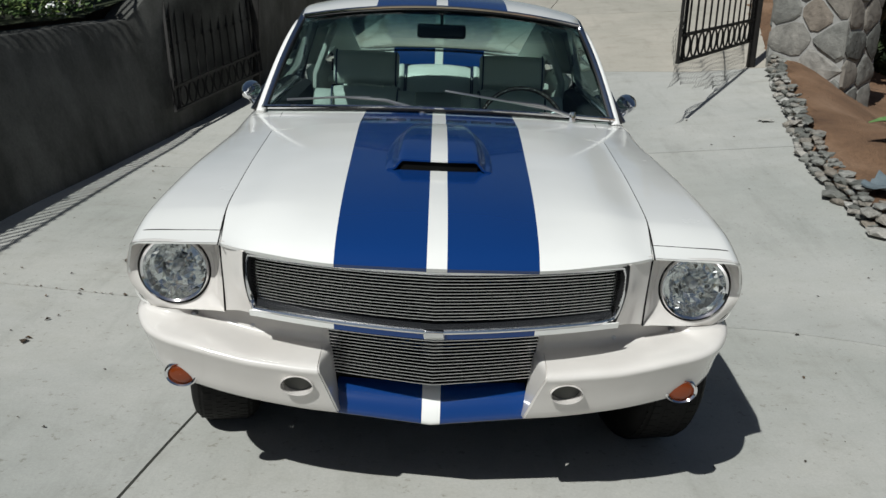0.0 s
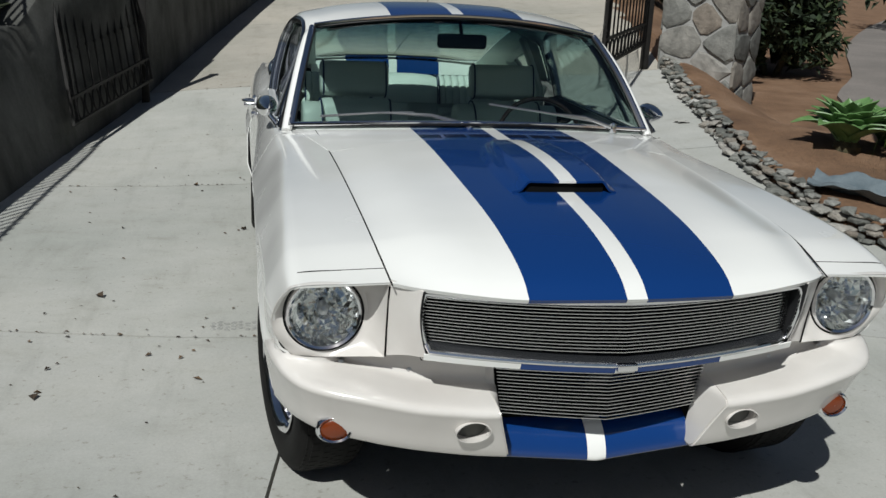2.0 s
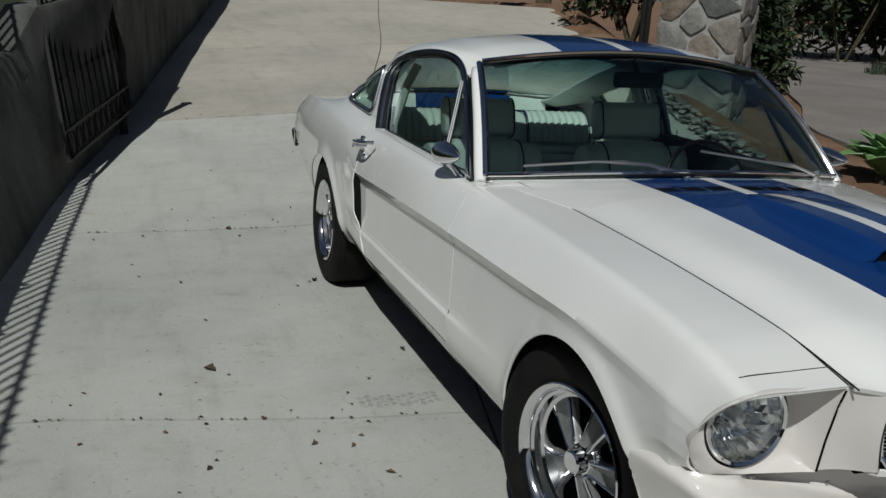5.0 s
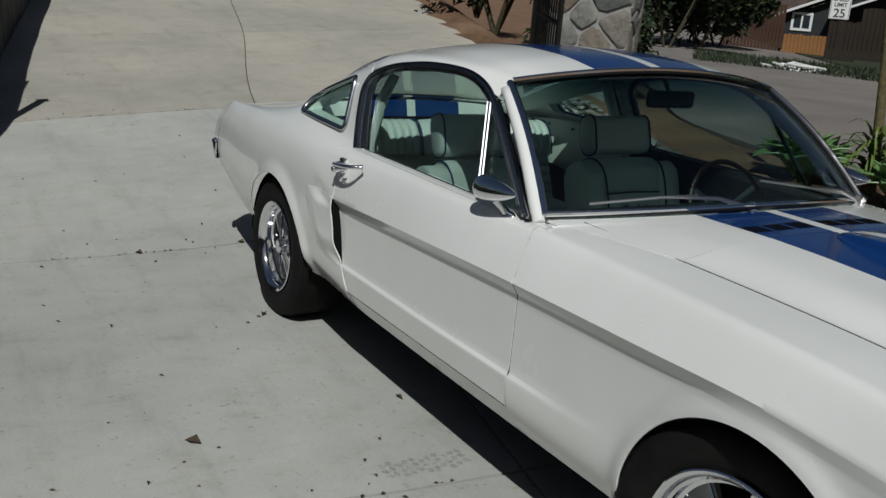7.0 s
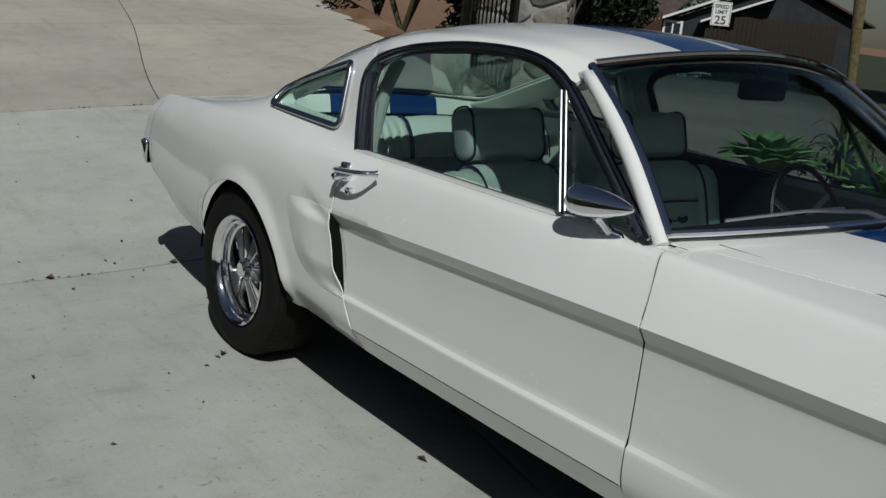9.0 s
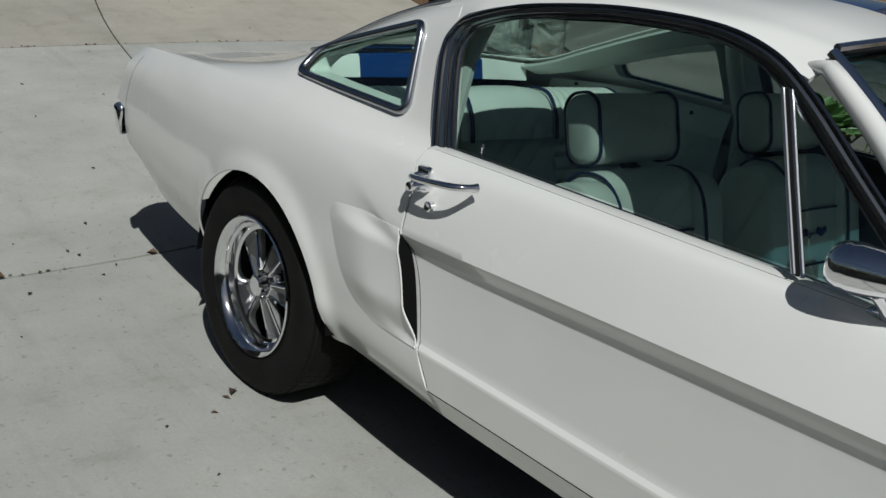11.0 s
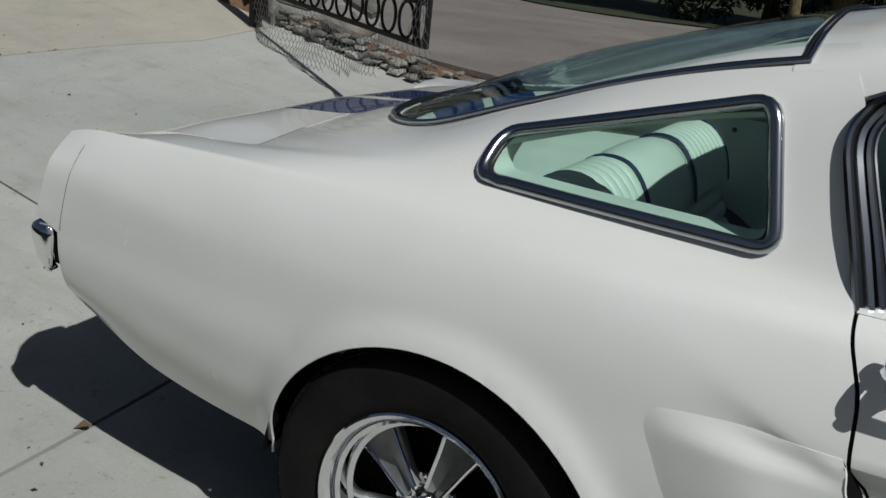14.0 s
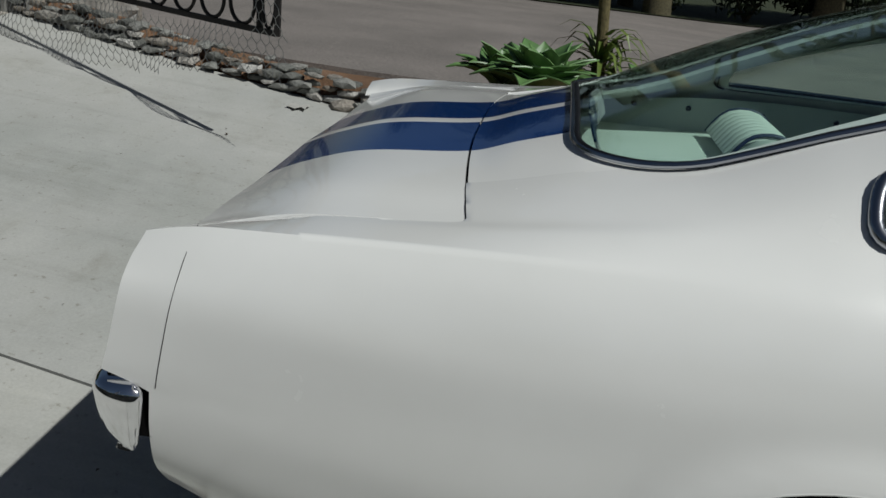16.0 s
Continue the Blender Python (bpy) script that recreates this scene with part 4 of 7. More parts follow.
# lower edge of the nose under the grille
v = []
for x in np.linspace(-0.475, 0.475, 41):
    zz = 0.604 + 0.020 * min(1, abs(x) / 0.46)
    y = -0.737 + 0.33 * min(abs(x), 0.5) ** 2 + (max(0, abs(x) - 0.5)) * 1.0
    v += [(x, y, zz), (x, y + 0.004, zz - 0.014), (x, y + 0.03, zz - 0.022), (x, -0.56, zz - 0.024)]
part("lower_nose_lip", mesh(v, grid_faces(41, 4, flip=True), "lower_nose_lip"), striped, car, thick=0.004)
N_LO = 18
low = part("lower_grille", mesh(*box(-0.262, 0.262, -0.545, -0.535, 0.38, 0.60), "lower_grille"), dark, car, "polished bar grille in the front apron")
for k in range(N_LO):
    q = k / (N_LO - 1)
    part("grille_bar", mesh(*tube([(x, -0.652 + 0.14 * abs(x) + 0.2 * x * x, 0.588 - 0.154 * q - 0.008 * q * (1 - abs(x) / 0.26)) for x in np.linspace(-0.284 + 0.022 * q, 0.284 - 0.022 * q, 13)], 0, 6, flat=(0.0050, 0.0016)), "grille_bar"), bar_metal, low)

# front apron
# plan of the crest, height of the shut line, of the crest and of the bottom edge, tuck of the face
ST = pts((0.250, -0.712, 0.592, 0.482, 0.330, 0.066), (0.35, -0.708, 0.590, 0.485, 0.338, 0.066), (0.47, -0.698, 0.586, 0.494, 0.352, 0.066), (0.55, -0.686, 0.582, 0.506, 0.362, 0.067), (0.62, -0.670, 0.576, 0.517, 0.371, 0.069),
         (0.70, -0.640, 0.566, 0.525, 0.380, 0.068), (0.757, -0.600, 0.566, 0.531, 0.386, 0.062), (0.793, -0.550, 0.568, 0.538, 0.390, 0.055), (0.816, -0.490, 0.568, 0.546, 0.393, 0.042), (0.830, -0.420, 0.562, 0.545, 0.395, 0.030), (0.836, -0.345, 0.550, 0.534, 0.395, 0.015))
tan = run(ST, 10)
nrm = []
for i in range(len(tan)):
    d = tan[min(i + 1, len(tan) - 1), :2] - tan[max(i - 1, 0), :2]
    n = np.array([d[1], -d[0]]) / np.hypot(*d)
    nrm.append(n)
v, cheek = [], []
for (x, y, zs, ze, zb, tk), n in zip(tan, nrm):
    sh = 1.0 if x < 0.74 else max(0.15, 1 - (x - 0.74) / 0.085)
    ctl = [(-0.148 * sh, zs), (-0.146 * sh, (zs + ze) / 2 + 0.012), (-0.137 * sh, ze + 0.022), (-0.10 * sh, ze + 0.015), (-0.05 * sh, ze + 0.011), (-0.012 * sh, ze + 0.005), (-0.001, ze - 0.004), (-0.13 * tk, ze - 0.020), (-0.52 * tk, (ze + zb) / 2), (-0.93 * tk, zb + 0.012), (-tk - 0.016, zb), (-tk - 0.05, zb + 0.004)]
    sec = section(ctl, 3, ())
    for off, z in sec:
        v.append((x + n[0] * off + 0.30 * max(0, min(z, 0.50) - 0.33) * max(0, 1 - (x - 0.25) / 0.14), y + n[1] * off, z))
    cheek = cheek or [tuple(p) for p in v]
nsec = len(sec)
av, af = np.array(v), grid_faces(len(tan), nsec, flip=True)
av2, af2 = cut(av, af, (0, 2), lambda x, z: ((x - 0.352) / 0.042) ** 2 + ((z - 0.428) / 0.030) ** 2 < 1 and x < 0.5,
               lambda x, z: (lambda k: (0.352 + (x - 0.352) * k, 0.428 + (z - 0.428) * k))(1 / max(1e-4, math.sqrt(((x - 0.352) / 0.042) ** 2 + ((z - 0.428) / 0.030) ** 2))))
av2, af2 = circle_cut(av2, af2, (1, 2), *ARCHES[0])
apron = None
for side in (1, -1):
    a, b = mirrored(av2, af2, side)
    apron = part("front_apron", mesh(a, b, "front_apron", angle=50), front_shade_paint, car, "white painted front apron with lamp openings", thick=0.004)
    hole = [(0.352 + 0.042 * math.cos(t) , 0.428 + 0.030 * math.sin(t)) for t in np.linspace(0, 2 * math.pi, 29)[:-1]]
    v = [(x, -0.706 + 0.45 * max(0, 0.440 - z) + 0.02 * (x - 0.31), z) for x, z in hole] + [(0.352 + (x - 0.352) * 0.95, -0.62, 0.428 + (z - 0.428) * 0.95) for x, z in hole]
    a, b = mirrored(v, grid_faces(2, 28, wrap=True), side)
    part("brake_duct", mesh(a, b, "brake_duct"), front_shade_paint, apron, thick=0.002)
    # Flat grey disc across the duct: the inside's shade is put into its colour.
    a, b = mirrored([(0.352 + (x - 0.352) * 0.96, -0.658, z) for x, z in hole], [tuple(range(28))], side)
    part("duct_gauze", mesh(a, b, "duct_gauze"), material("duct_shade_grey", (0.10, 0.10, 0.09), 0.8) if side > 0 else bpy.data.materials["duct_shade_grey"], apron)
    lamp_m = Matrix.Translation((0.676 * side, -0.600, 0.408)) @ Matrix.Rotation(radians(3 * side), 4, "Z")
    vv, ff = lathe([(0.046, 0.012), (0.046, -0.004), (0.041, -0.010), (0.036, -0.006), (0.036, 0.004)], 36, "y")
    vv = [(x, y, z * 0.80) for x, y, z in vv]
    lamp = part("marker_lamp", mesh(*moved((vv, [q[::-1] for q in ff]), lamp_m), "marker_lamp"), chrome, apron, "chrome-ringed amber marker lamp")
    vv, ff = lathe([(0.0005, -0.009), (0.018, -0.008), (0.030, -0.005), (0.036, 0.001)], 36, "y")
    part("amber_lens", mesh(*moved(([(x, y, z * 0.80) for x, y, z in vv], [q[::-1] for q in ff]), lamp_m), "amber_lens"), amber, lamp, "ribbed amber lens")
    # inner end of the apron beside the lower grille
    v = cheek + [(0.254 + 0.13 * max(0, z - 0.33), -0.585, z) for _, _, z in cheek]
    a, b = mirrored(v, grid_faces(2, len(cheek), flip=False), side)
    part("apron_cheek", mesh(a, b, "apron_cheek"), front_shade_paint, apron, thick=0.004)
v = []
for x in np.linspace(-0.258, 0.258, 29):
    k = 1 - abs(x) / 0.258
    for y, z in section([(-0.50, 0.392 - 0.012 * k), (-0.550 - 0.010 * k, 0.385 - 0.014 * k), (-0.586 - 0.013 * k, 0.362 - 0.020 * k), (-0.603 - 0.014 * k, 0.330 - 0.024 * k), (-0.600 - 0.012 * k, 0.312 - 0.022 * k), (-0.55, 0.314 - 0.020 * k)], 4, ()):
        v.append((x, y, z))
part("chin_panel", mesh(v, grid_faces(29, 21, flip=True), "chin_panel"), striped, car, "blue chin panel with white centre stripe", thick=0.004)

# underside and wheel wells, near-black: their shade is put into the colour
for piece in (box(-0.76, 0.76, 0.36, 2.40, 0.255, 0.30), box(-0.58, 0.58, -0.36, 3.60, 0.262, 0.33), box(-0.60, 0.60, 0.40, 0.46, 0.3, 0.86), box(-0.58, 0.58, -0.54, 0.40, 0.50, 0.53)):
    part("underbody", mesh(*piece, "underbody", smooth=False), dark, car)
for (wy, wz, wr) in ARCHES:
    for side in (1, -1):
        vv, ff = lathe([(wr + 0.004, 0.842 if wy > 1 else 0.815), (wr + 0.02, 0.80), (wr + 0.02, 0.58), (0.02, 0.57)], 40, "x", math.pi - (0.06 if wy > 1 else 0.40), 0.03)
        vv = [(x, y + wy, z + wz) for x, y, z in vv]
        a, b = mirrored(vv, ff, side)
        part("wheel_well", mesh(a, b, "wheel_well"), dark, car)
        lp = []
        for t in np.linspace(0.03 if wy > 1 else -0.06, math.pi + (0.0 if wy > 1 else -0.62), 40):
            y, z = wy + wr * math.cos(t), wz + wr * math.sin(t)
            lp.append(((flank_x(y, z) + 0.0130) * side, y, z))
        part("arch_lip", mesh(*tube(lp, 0, 8, flat=(0.003, 0.0035)), "arch_lip"), paint, car)

# wheels
def wheel(at, side, width, face, steer=0.0):
    R = 0.330
    w = width / 2
    prof = [(0.205, -w + 0.02), (0.235, -w + 0.004), (0.28, -w), (0.305, -w + 0.008), (0.320, -w + 0.024), (R, -w + 0.045), (R, w - 0.045), (0.320, w - 0.024), (0.305, w - 0.008), (0.28, w), (0.235, w - 0.004), (0.205, w - 0.02), (0.198, w - 0.035)]
    def put(piece, name, mat, parent, label=""):
        v, f = piece
        v = [((x - w) * side, y, z) for x, y, z in v]
        c, s = math.cos(radians(steer)), math.sin(radians(steer))
        v = [(x * c - y * s + face * side, x * s + y * c + at[1], z + at[2]) for x, y, z in v]
        if side < 0:
            f = [q[::-1] for q in f]
        return part(name, mesh(v, f, name, angle=35), mat, parent, label)
    v, f = lathe(prof, 72, "x")
    tyre = put((v, [q[::-1] for q in f]), "wheel", rubber, car, "wide black tyre on a five-spoke chrome wheel")
    tread = []
    for k in range(66):
        a0 = 2 * math.pi * k / 66
        for row_i, xx in enumerate((-w + 0.040, -w + 0.078, -0.012, w - 0.102, w - 0.064)):
            a = a0 + (row_i % 2) * math.pi / 66
            b = box(xx, xx + 0.024, -0.0128, 0.0128, R - 0.006, R + 0.0008)
            m = Matrix.Rotation(a, 4, "X")
            tread.append(moved(b, m))
        for xx, rr in ((w - 0.047, 0.3235), (-w + 0.025, 0.3235)):
            b = box(xx, xx + 0.022, -0.0125, 0.0125, rr - 0.006, rr + 0.0004)
            tread.append(moved(b, Matrix.Rotation(a0, 4, "X")))
    put(joined(*tread), "tread", rubber, tyre)
    rim = [(0.199, w - 0.030), (0.209, w - 0.012), (0.212, w - 0.006), (0.208, w - 0.003), (0.200, w - 0.008), (0.192, w - 0.016), (0.188, w - 0.03), (0.180, w - 0.036), (0.176, w - 0.055), (0.166, w - 0.060), (0.160, w - 0.10), (0.158, -w + 0.05)]
    v, f = lathe(rim, 72, "x")
    put((v, [q[::-1] for q in f]), "rim", chrome, tyre, "polished chrome stepped rim")
    d = w - 0.085
    v, f = lathe([(0.160, d - 0.03), (0.0005, d - 0.03)], 40, "x")
    put((v, [q[::-1] for q in f]), "brake_backing", dark, tyre)
    for k in range(5):
        a = 2 * math.pi * k / 5 + 0.35
        sp = []
        for r_, hw, x0 in ((0.040, 0.020, d + 0.030), (0.075, 0.026, d + 0.024), (0.115, 0.036, d + 0.012), (0.150, 0.046, d + 0.004), (0.165, 0.050, d)):
            sp.append([(x0 - 0.022, -hw * 1.02, r_), (x0 - 0.004, -hw, r_), (x0 + 0.004, -hw * 0.82, r_), (x0 - 0.006, 0, r_), (x0 + 0.004, hw * 0.82, r_), (x0 - 0.004, hw, r_), (x0 - 0.022, hw * 1.02, r_)])
        vv = [p for r_ in sp for p in r_]
        put(moved((vv, grid_faces(5, 7, flip=True)), Matrix.Rotation(a, 4, "X")), "spoke", cast_grey, tyre, "cast grey spoke with polished edges")
        for e in (-1, 1):
            put(moved(tube([(d + 0.033, e * 0.017, 0.045), (d + 0.016, e * 0.030, 0.115), (d + 0.005, e * 0.041, 0.162)], 0.0042, 6), Matrix.Rotation(a, 4, "X")), "spoke_edge", chrome, tyre)
        v, f = lathe([(0.0005, d + 0.020), (0.009, d + 0.018), (0.011, d + 0.010), (0.011, d - 0.02)], 10, "x")
        put(moved((v, [q[::-1] for q in f]), Matrix.Rotation(a + math.pi / 5, 4, "X") @ Matrix.Translation((0, 0, 0.062))), "wheel_nut", chrome, tyre)
    v, f = lathe([(0.0005, d + 0.062), (0.026, d + 0.061), (0.032, d + 0.056), (0.034, d + 0.028), (0.050, d + 0.022), (0.058, d + 0.010), (0.060, d - 0.02)], 30, "x")
    put((v, [q[::-1] for q in f]), "hub_cap", chrome, tyre, "chrome centre cap")
    return tyre


for side in (1, -1):
    wheel((0, 0.020, 0.318), side, 0.215, 0.800, 10.5)
    wheel((0, 2.785, 0.314), side, 0.265, 0.862)

# side scoops
scoop_front = curve1([0.437, 0.465, 0.54, 0.61, 0.672, 0.702], [2.016, 2.021, 2.038, 2.058, 2.090, 2.112])
scoop_back = curve1([0.437, 0.466, 0.536, 0.618, 0.66, 0.702], [2.19, 2.275, 2.335, 2.377, 2.395, 2.40])


def scoop_open(z):
    """How far the scoop stands proud, 0 to 1, at a height: a rounded shelf on top, fading out at the foot."""
    return ease((0.702 - z) / 0.052) * ease((z - 0.437) / 0.10)


for side in (1, -1):
    NT, NQ = 24, 30
    zs_ = np.linspace(0.437, 0.702, NQ + 1)
    rear, front = [], []
    for z in zs_:
        y0, k = float(scoop_front(z)) + 0.006, scoop_open(z)
        front.append((flank_x(2.148 + float(gap_y(z)), z) + 0.001, y0, z))
        rear.append((front[-1][0] + 0.002 + 0.028 * k, y0 + 0.018 * k, z))
    v = []
    for i in range(NT + 1):
        t = i / NT
        fade = 1 - 0.25 * t - 0.75 * ease((t - 0.38) / 0.62)
        for (x, y, z), f in zip(rear, front):
            yy = y + (float(scoop_back(z)) + 0.03 - y) * t
            v.append((max(flank_x(yy, z), f[0] - 0.02 * t) + (x - f[0]) * fade - 0.0025 * ease((t - 0.8) / 0.2) - 0.003 * (1 - ease((0.702 - z) / 0.012)) * t, yy, z))
    a, b = mirrored(v, grid_faces(NT + 1, NQ + 1, flip=True), side)
    sc = part("side_scoop", mesh(a, b, "side_scoop", angle=50), paint, car, "white side scoop with dark opening", thick=0.003)
    part("scoop_rim", mesh(*mirrored(*tube(rear[1:-1], 0.0022, 6), side), "scoop_rim"), paint, sc)
    # Black sheet closes the opening; the shade inside is put into its colour.
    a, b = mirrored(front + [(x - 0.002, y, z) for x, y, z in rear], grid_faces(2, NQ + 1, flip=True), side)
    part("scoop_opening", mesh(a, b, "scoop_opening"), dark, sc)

# doors: glass, frames, handles, mirrors
OUT = pts((2.155, 0.884), (2.179, 0.97), (2.208, 1.06), (2.221, 1.108), (2.217, 1.144), (2.184, 1.183), (2.06, 1.226), (1.90, 1.252), (1.74, 1.266), (1.55, 1.264), (1.43, 1.240), (1.33, 1.190), (1.15, 1.058), (0.925, 0.897))
INN = pts((2.108, 0.890), (2.141, 0.985), (2.170, 1.065), (2.183, 1.110), (2.178, 1.140), (2.150, 1.168), (2.05, 1.202), (1.88, 1.227), (1.74, 1.240), (1.57, 1.239), (1.455, 1.215), (1.37, 1.172), (1.21, 1.057), (0.99, 0.899))


def inset(y):
    return 0.010 + 0.026 * float(np.clip((y - 1.9) / 0.2, 0, 1))


for side in (1, -1):
    d = doors[side]
    o, i_ = run(OUT, 5), run(INN, 5)
    def at3(p, dx=0.0):
        return [((lean(z, y) + dx) * side, y, z) for y, z in p]
    v = []
    for k in range(len(o)):
        for t in np.linspace(0, 1, 9):
            p = o[k] * (1 - t) + i_[k] * t
            v.append(((lean(p[1], p[0]) + 0.006 - inset(p[0]) * t + 0.003 * math.sin(t * 9)) * side, *p))
    fr = part("window_frame", mesh(v, grid_faces(len(o), 9, flip=side > 0), "window_frame"), black_trim, d, "black window frame with chrome edges", thick=0.02)
    for t, r, tm_ in ((0.06, 0.0055, dark_chrome), (0.42, 0.0085, trim_chrome), (0.72, 0.0060, dark_chrome), (0.97, 0.0032, trim_chrome)):
        mid = o * (1 - t) + i_ * t
        part("frame_trim", mesh(*tube([((lean(z, y) + 0.009 - inset(y) * t) * side, y, z) for y, z in mid], r, 6), "frame_trim"), tm_, fr)
    sill = [(float(rE[0](y)) * side - 0.034 * side, y, float(rE[1](y)) + 0.005) for y in np.linspace(0.92, 2.12, 20)]
    part("sill_trim", mesh(*tube(sill, 0, 6, flat=(0.003, 0.0022)), "sill_trim"), chrome, d)
    door_top, inner_sill, felt = [], [], []
    for y in np.linspace(0.86, 2.15, 20):
        e_x, e_z = float(rE[0](y)), float(rE[1](y))
        door_top += [((e_x - 0.001) * side, y, e_z + 0.0005), ((e_x - 0.016) * side, y, e_z + 0.004), ((e_x - 0.034) * side, y, e_z + 0.004), ((e_x - 0.040) * side, y, e_z - 0.006)]
        felt.append(((e_x - 0.040) * side, y, e_z + 0.003))
        inner_sill += [((e_x - 0.040) * side, y, e_z - 0.004), ((e_x - 0.075) * side, y, e_z - 0.006), ((e_x - 0.10) * side, y, e_z - 0.02), ((e_x - 0.11) * side, y, e_z - 0.10), ((e_x - 0.10) * side, y, 0.36)]
    part("door_top", mesh(door_top, grid_faces(20, 4, flip=side > 0), "door_top"), paint, d, "white painted upper edge of the door")
    part("window_felt", mesh(*tube(felt, 0.0035, 6), "window_felt"), black_trim, d, "black felt strip below the side glass")
    part("door_card", mesh(inner_sill, grid_faces(20, 5, flip=side > 0), "door_card"), carpet, d, "dark vinyl door trim panel", thick=0.01)
    cutp = [(1.366, 1.172), (1.210, 0.898)]
    main = [p for p in i_ if p[0] > 1.2 + (p[1] - 0.9) * 0.56] + [cutp[0], cutp[1]]
    vent_ = [cutp[1], cutp[0]] + [p for p in i_ if p[0] <= 1.2 + (p[1] - 0.9) * 0.56 and p[0] < 1.38]
    for nm, pl_ in (("door_glass", main), ("vent_glass", vent_)):
        v = [((lean(z, y) - 0.006 - inset(y) * 0.9) * side, y, z) for y, z in pl_]
        part(nm, mesh(v, [tuple(range(len(v)))], nm, smooth=False), glass, d, "tinted side glass", thick=0.004)
    for dy in (0.008, -0.009):
        part("vent_bar", mesh(*tube(at3([(1.206 + dy, 0.895), (1.284 + dy, 1.033), (1.362 + dy, 1.176)], 0.006), 0.0042, 8), "vent_bar"), satin, d, "bright vent window bar")
    part("vent_seal", mesh(*tube(at3([(1.206, 0.895), (1.284, 1.033), (1.362, 1.176)], 0.001), 0.0075, 8), "vent_seal"), black_trim, d)
    knob = lathe([(0.0005, 0.034), (0.0035, 0.033), (0.0045, 0.028), (0.0030, 0.022), (0.0022, 0.016), (0.0022, -0.004)], 12, "z")
    part("lock_knob", mesh([((x + 0.722) * side, y + 2.030, z + 0.886) for x, y, z in knob[0]], knob[1], "lock_knob"), chrome, d, "slim chrome lock knob")
    # handle
    hp = run(pts((0.872, 2.095, 0.838), (0.903, 2.075, 0.840), (0.912, 2.02, 0.846), (0.910, 1.96, 0.852), (0.895, 1.925, 0.855), (0.858, 1.908, 0.856)), 5)
    hp[:, 0] -= 0.018
    rads = [0.008, 0.0085, *[0.0082] * (len(hp) - 4), 0.009, 0.011]
    a, b = mirrored(*tube(hp, rads, 10), side)
    hd = part("handle", mesh(a, b, "handle"), chrome, d, "chrome pull handle")
    a, b = mirrored(*joined(moved(lathe([(0.0005, 0.062), (0.010, 0.060), (0.013, 0.052), (0.013, 0.030), (0.017, 0.020), (0.018, 0.0)], 18, "x"), Matrix.Translation((0.832, 2.075, 0.818))), rounded_box(0.832, 0.853, 2.058, 2.100, 0.822, 0.862, 0.008)), side)
    part("push_button", mesh(a, b, "push_button"), chrome, hd)
    a, b = mirrored(*moved(lathe([(0.0005, 0.020), (0.009, 0.021), (0.0125, 0.018), (0.0125, 0.0)], 18, "x"), Matrix.Translation((0.838, 2.042, 0.777))), side)
    part("lock_cylinder", mesh(a, b, "lock_cylinder"), chrome, hd)
    # bullet mirror
    mp = [(0.0005, 0.106), (0.006, 0.100), (0.015, 0.080), (0.024, 0.052), (0.0325, 0.020), (0.0385, -0.015), (0.0408, -0.040), (0.0408, -0.050), (0.0398, -0.054), (0.0405, -0.058), (0.0385, -0.070), (0.033, -0.080), (0.026, -0.084), (0.0005, -0.086)]
    vv, ff = lathe([(r, -a) for r, a in mp], 36, "y")
    vv = [(x + 0.802, y + 1.056, z + 0.953 - 0.06 * y) for x, y, z in vv]
    a, b = mirrored(vv, [q for q in ff], side)
    mr = part("wing_mirror", mesh(a, b, "wing_mirror"), chrome, d, "chrome bullet wing mirror")
    foot = lathe([(0.0005, 0.012), (0.008, 0.0115), (0.013, 0.007), (0.016, 0.0), (0.016, -0.012)], 20, "z")
    a, b = mirrored(*joined(tube([(0.797, 1.062, 0.922), (0.778, 1.055, 0.902), (0.762, 1.048, 0.884)], [0.013, 0.011, 0.014], 10), ([(x + 0.757, 2.6 * y + 1.048, z + 0.880) for x, y, z in foot[0]], foot[1])), side)
    part("mirror_foot", mesh(a, b, "mirror_foot"), chrome, mr)
    # quarter window
    w3 = [np.array((y, z)) for y, z in WIN]
    c = np.mean(w3, axis=0)
    def qx(y, z):
        sec = top_section(float(np.clip(y, 2.2, 3.3)))[2:]
        zz = [p[1] for p in sec][::-1]
        return float(np.interp(z, zz, [p[0] for p in sec][::-1]))
    ringp = []
    for a0, b0 in zip(w3, w3[1:] + w3[:1]):
        for t in np.linspace(0, 1, max(2, int(np.linalg.norm(b0 - a0) / 0.02) + 2))[:-1]:
            ringp.append(a0 * (1 - t) + b0 * t)
    part("quarter_window_trim", mesh(*tube([((qx(*p) + 0.006) * side, *(c + (p - c) * 1.012)) for p in ringp], 0.0115, 10, closed=True), "quarter_window_trim"), trim_chrome, car, "chrome quarter window trim")
    part("quarter_window_seal", mesh(*tube([((qx(*p) - 0.004) * side, *(c + (p - c) * 0.970)) for p in ringp], 0.0055, 8, closed=True), "quarter_window_seal"), black_trim, car)
    v = [((qx(*p) - 0.016) * side, *(c + (p - c) * 0.985)) for p in ringp] + [((qx(*p) - 0.075) * side, *(c + (p - c) * 0.93)) for p in ringp]
    part("window_reveal", mesh(v, grid_faces(2, len(ringp), wrap=True, flip=side < 0), "window_reveal"), vinyl, car, thick=0.003)
    v = [((qx(*p) - 0.010) * side, *p) for p in ringp]
    part("quarter_window", mesh(v, [tuple(range(len(v)))], "quarter_window", smooth=False), rear_tint, car, "tinted quarter window", thick=0.003)
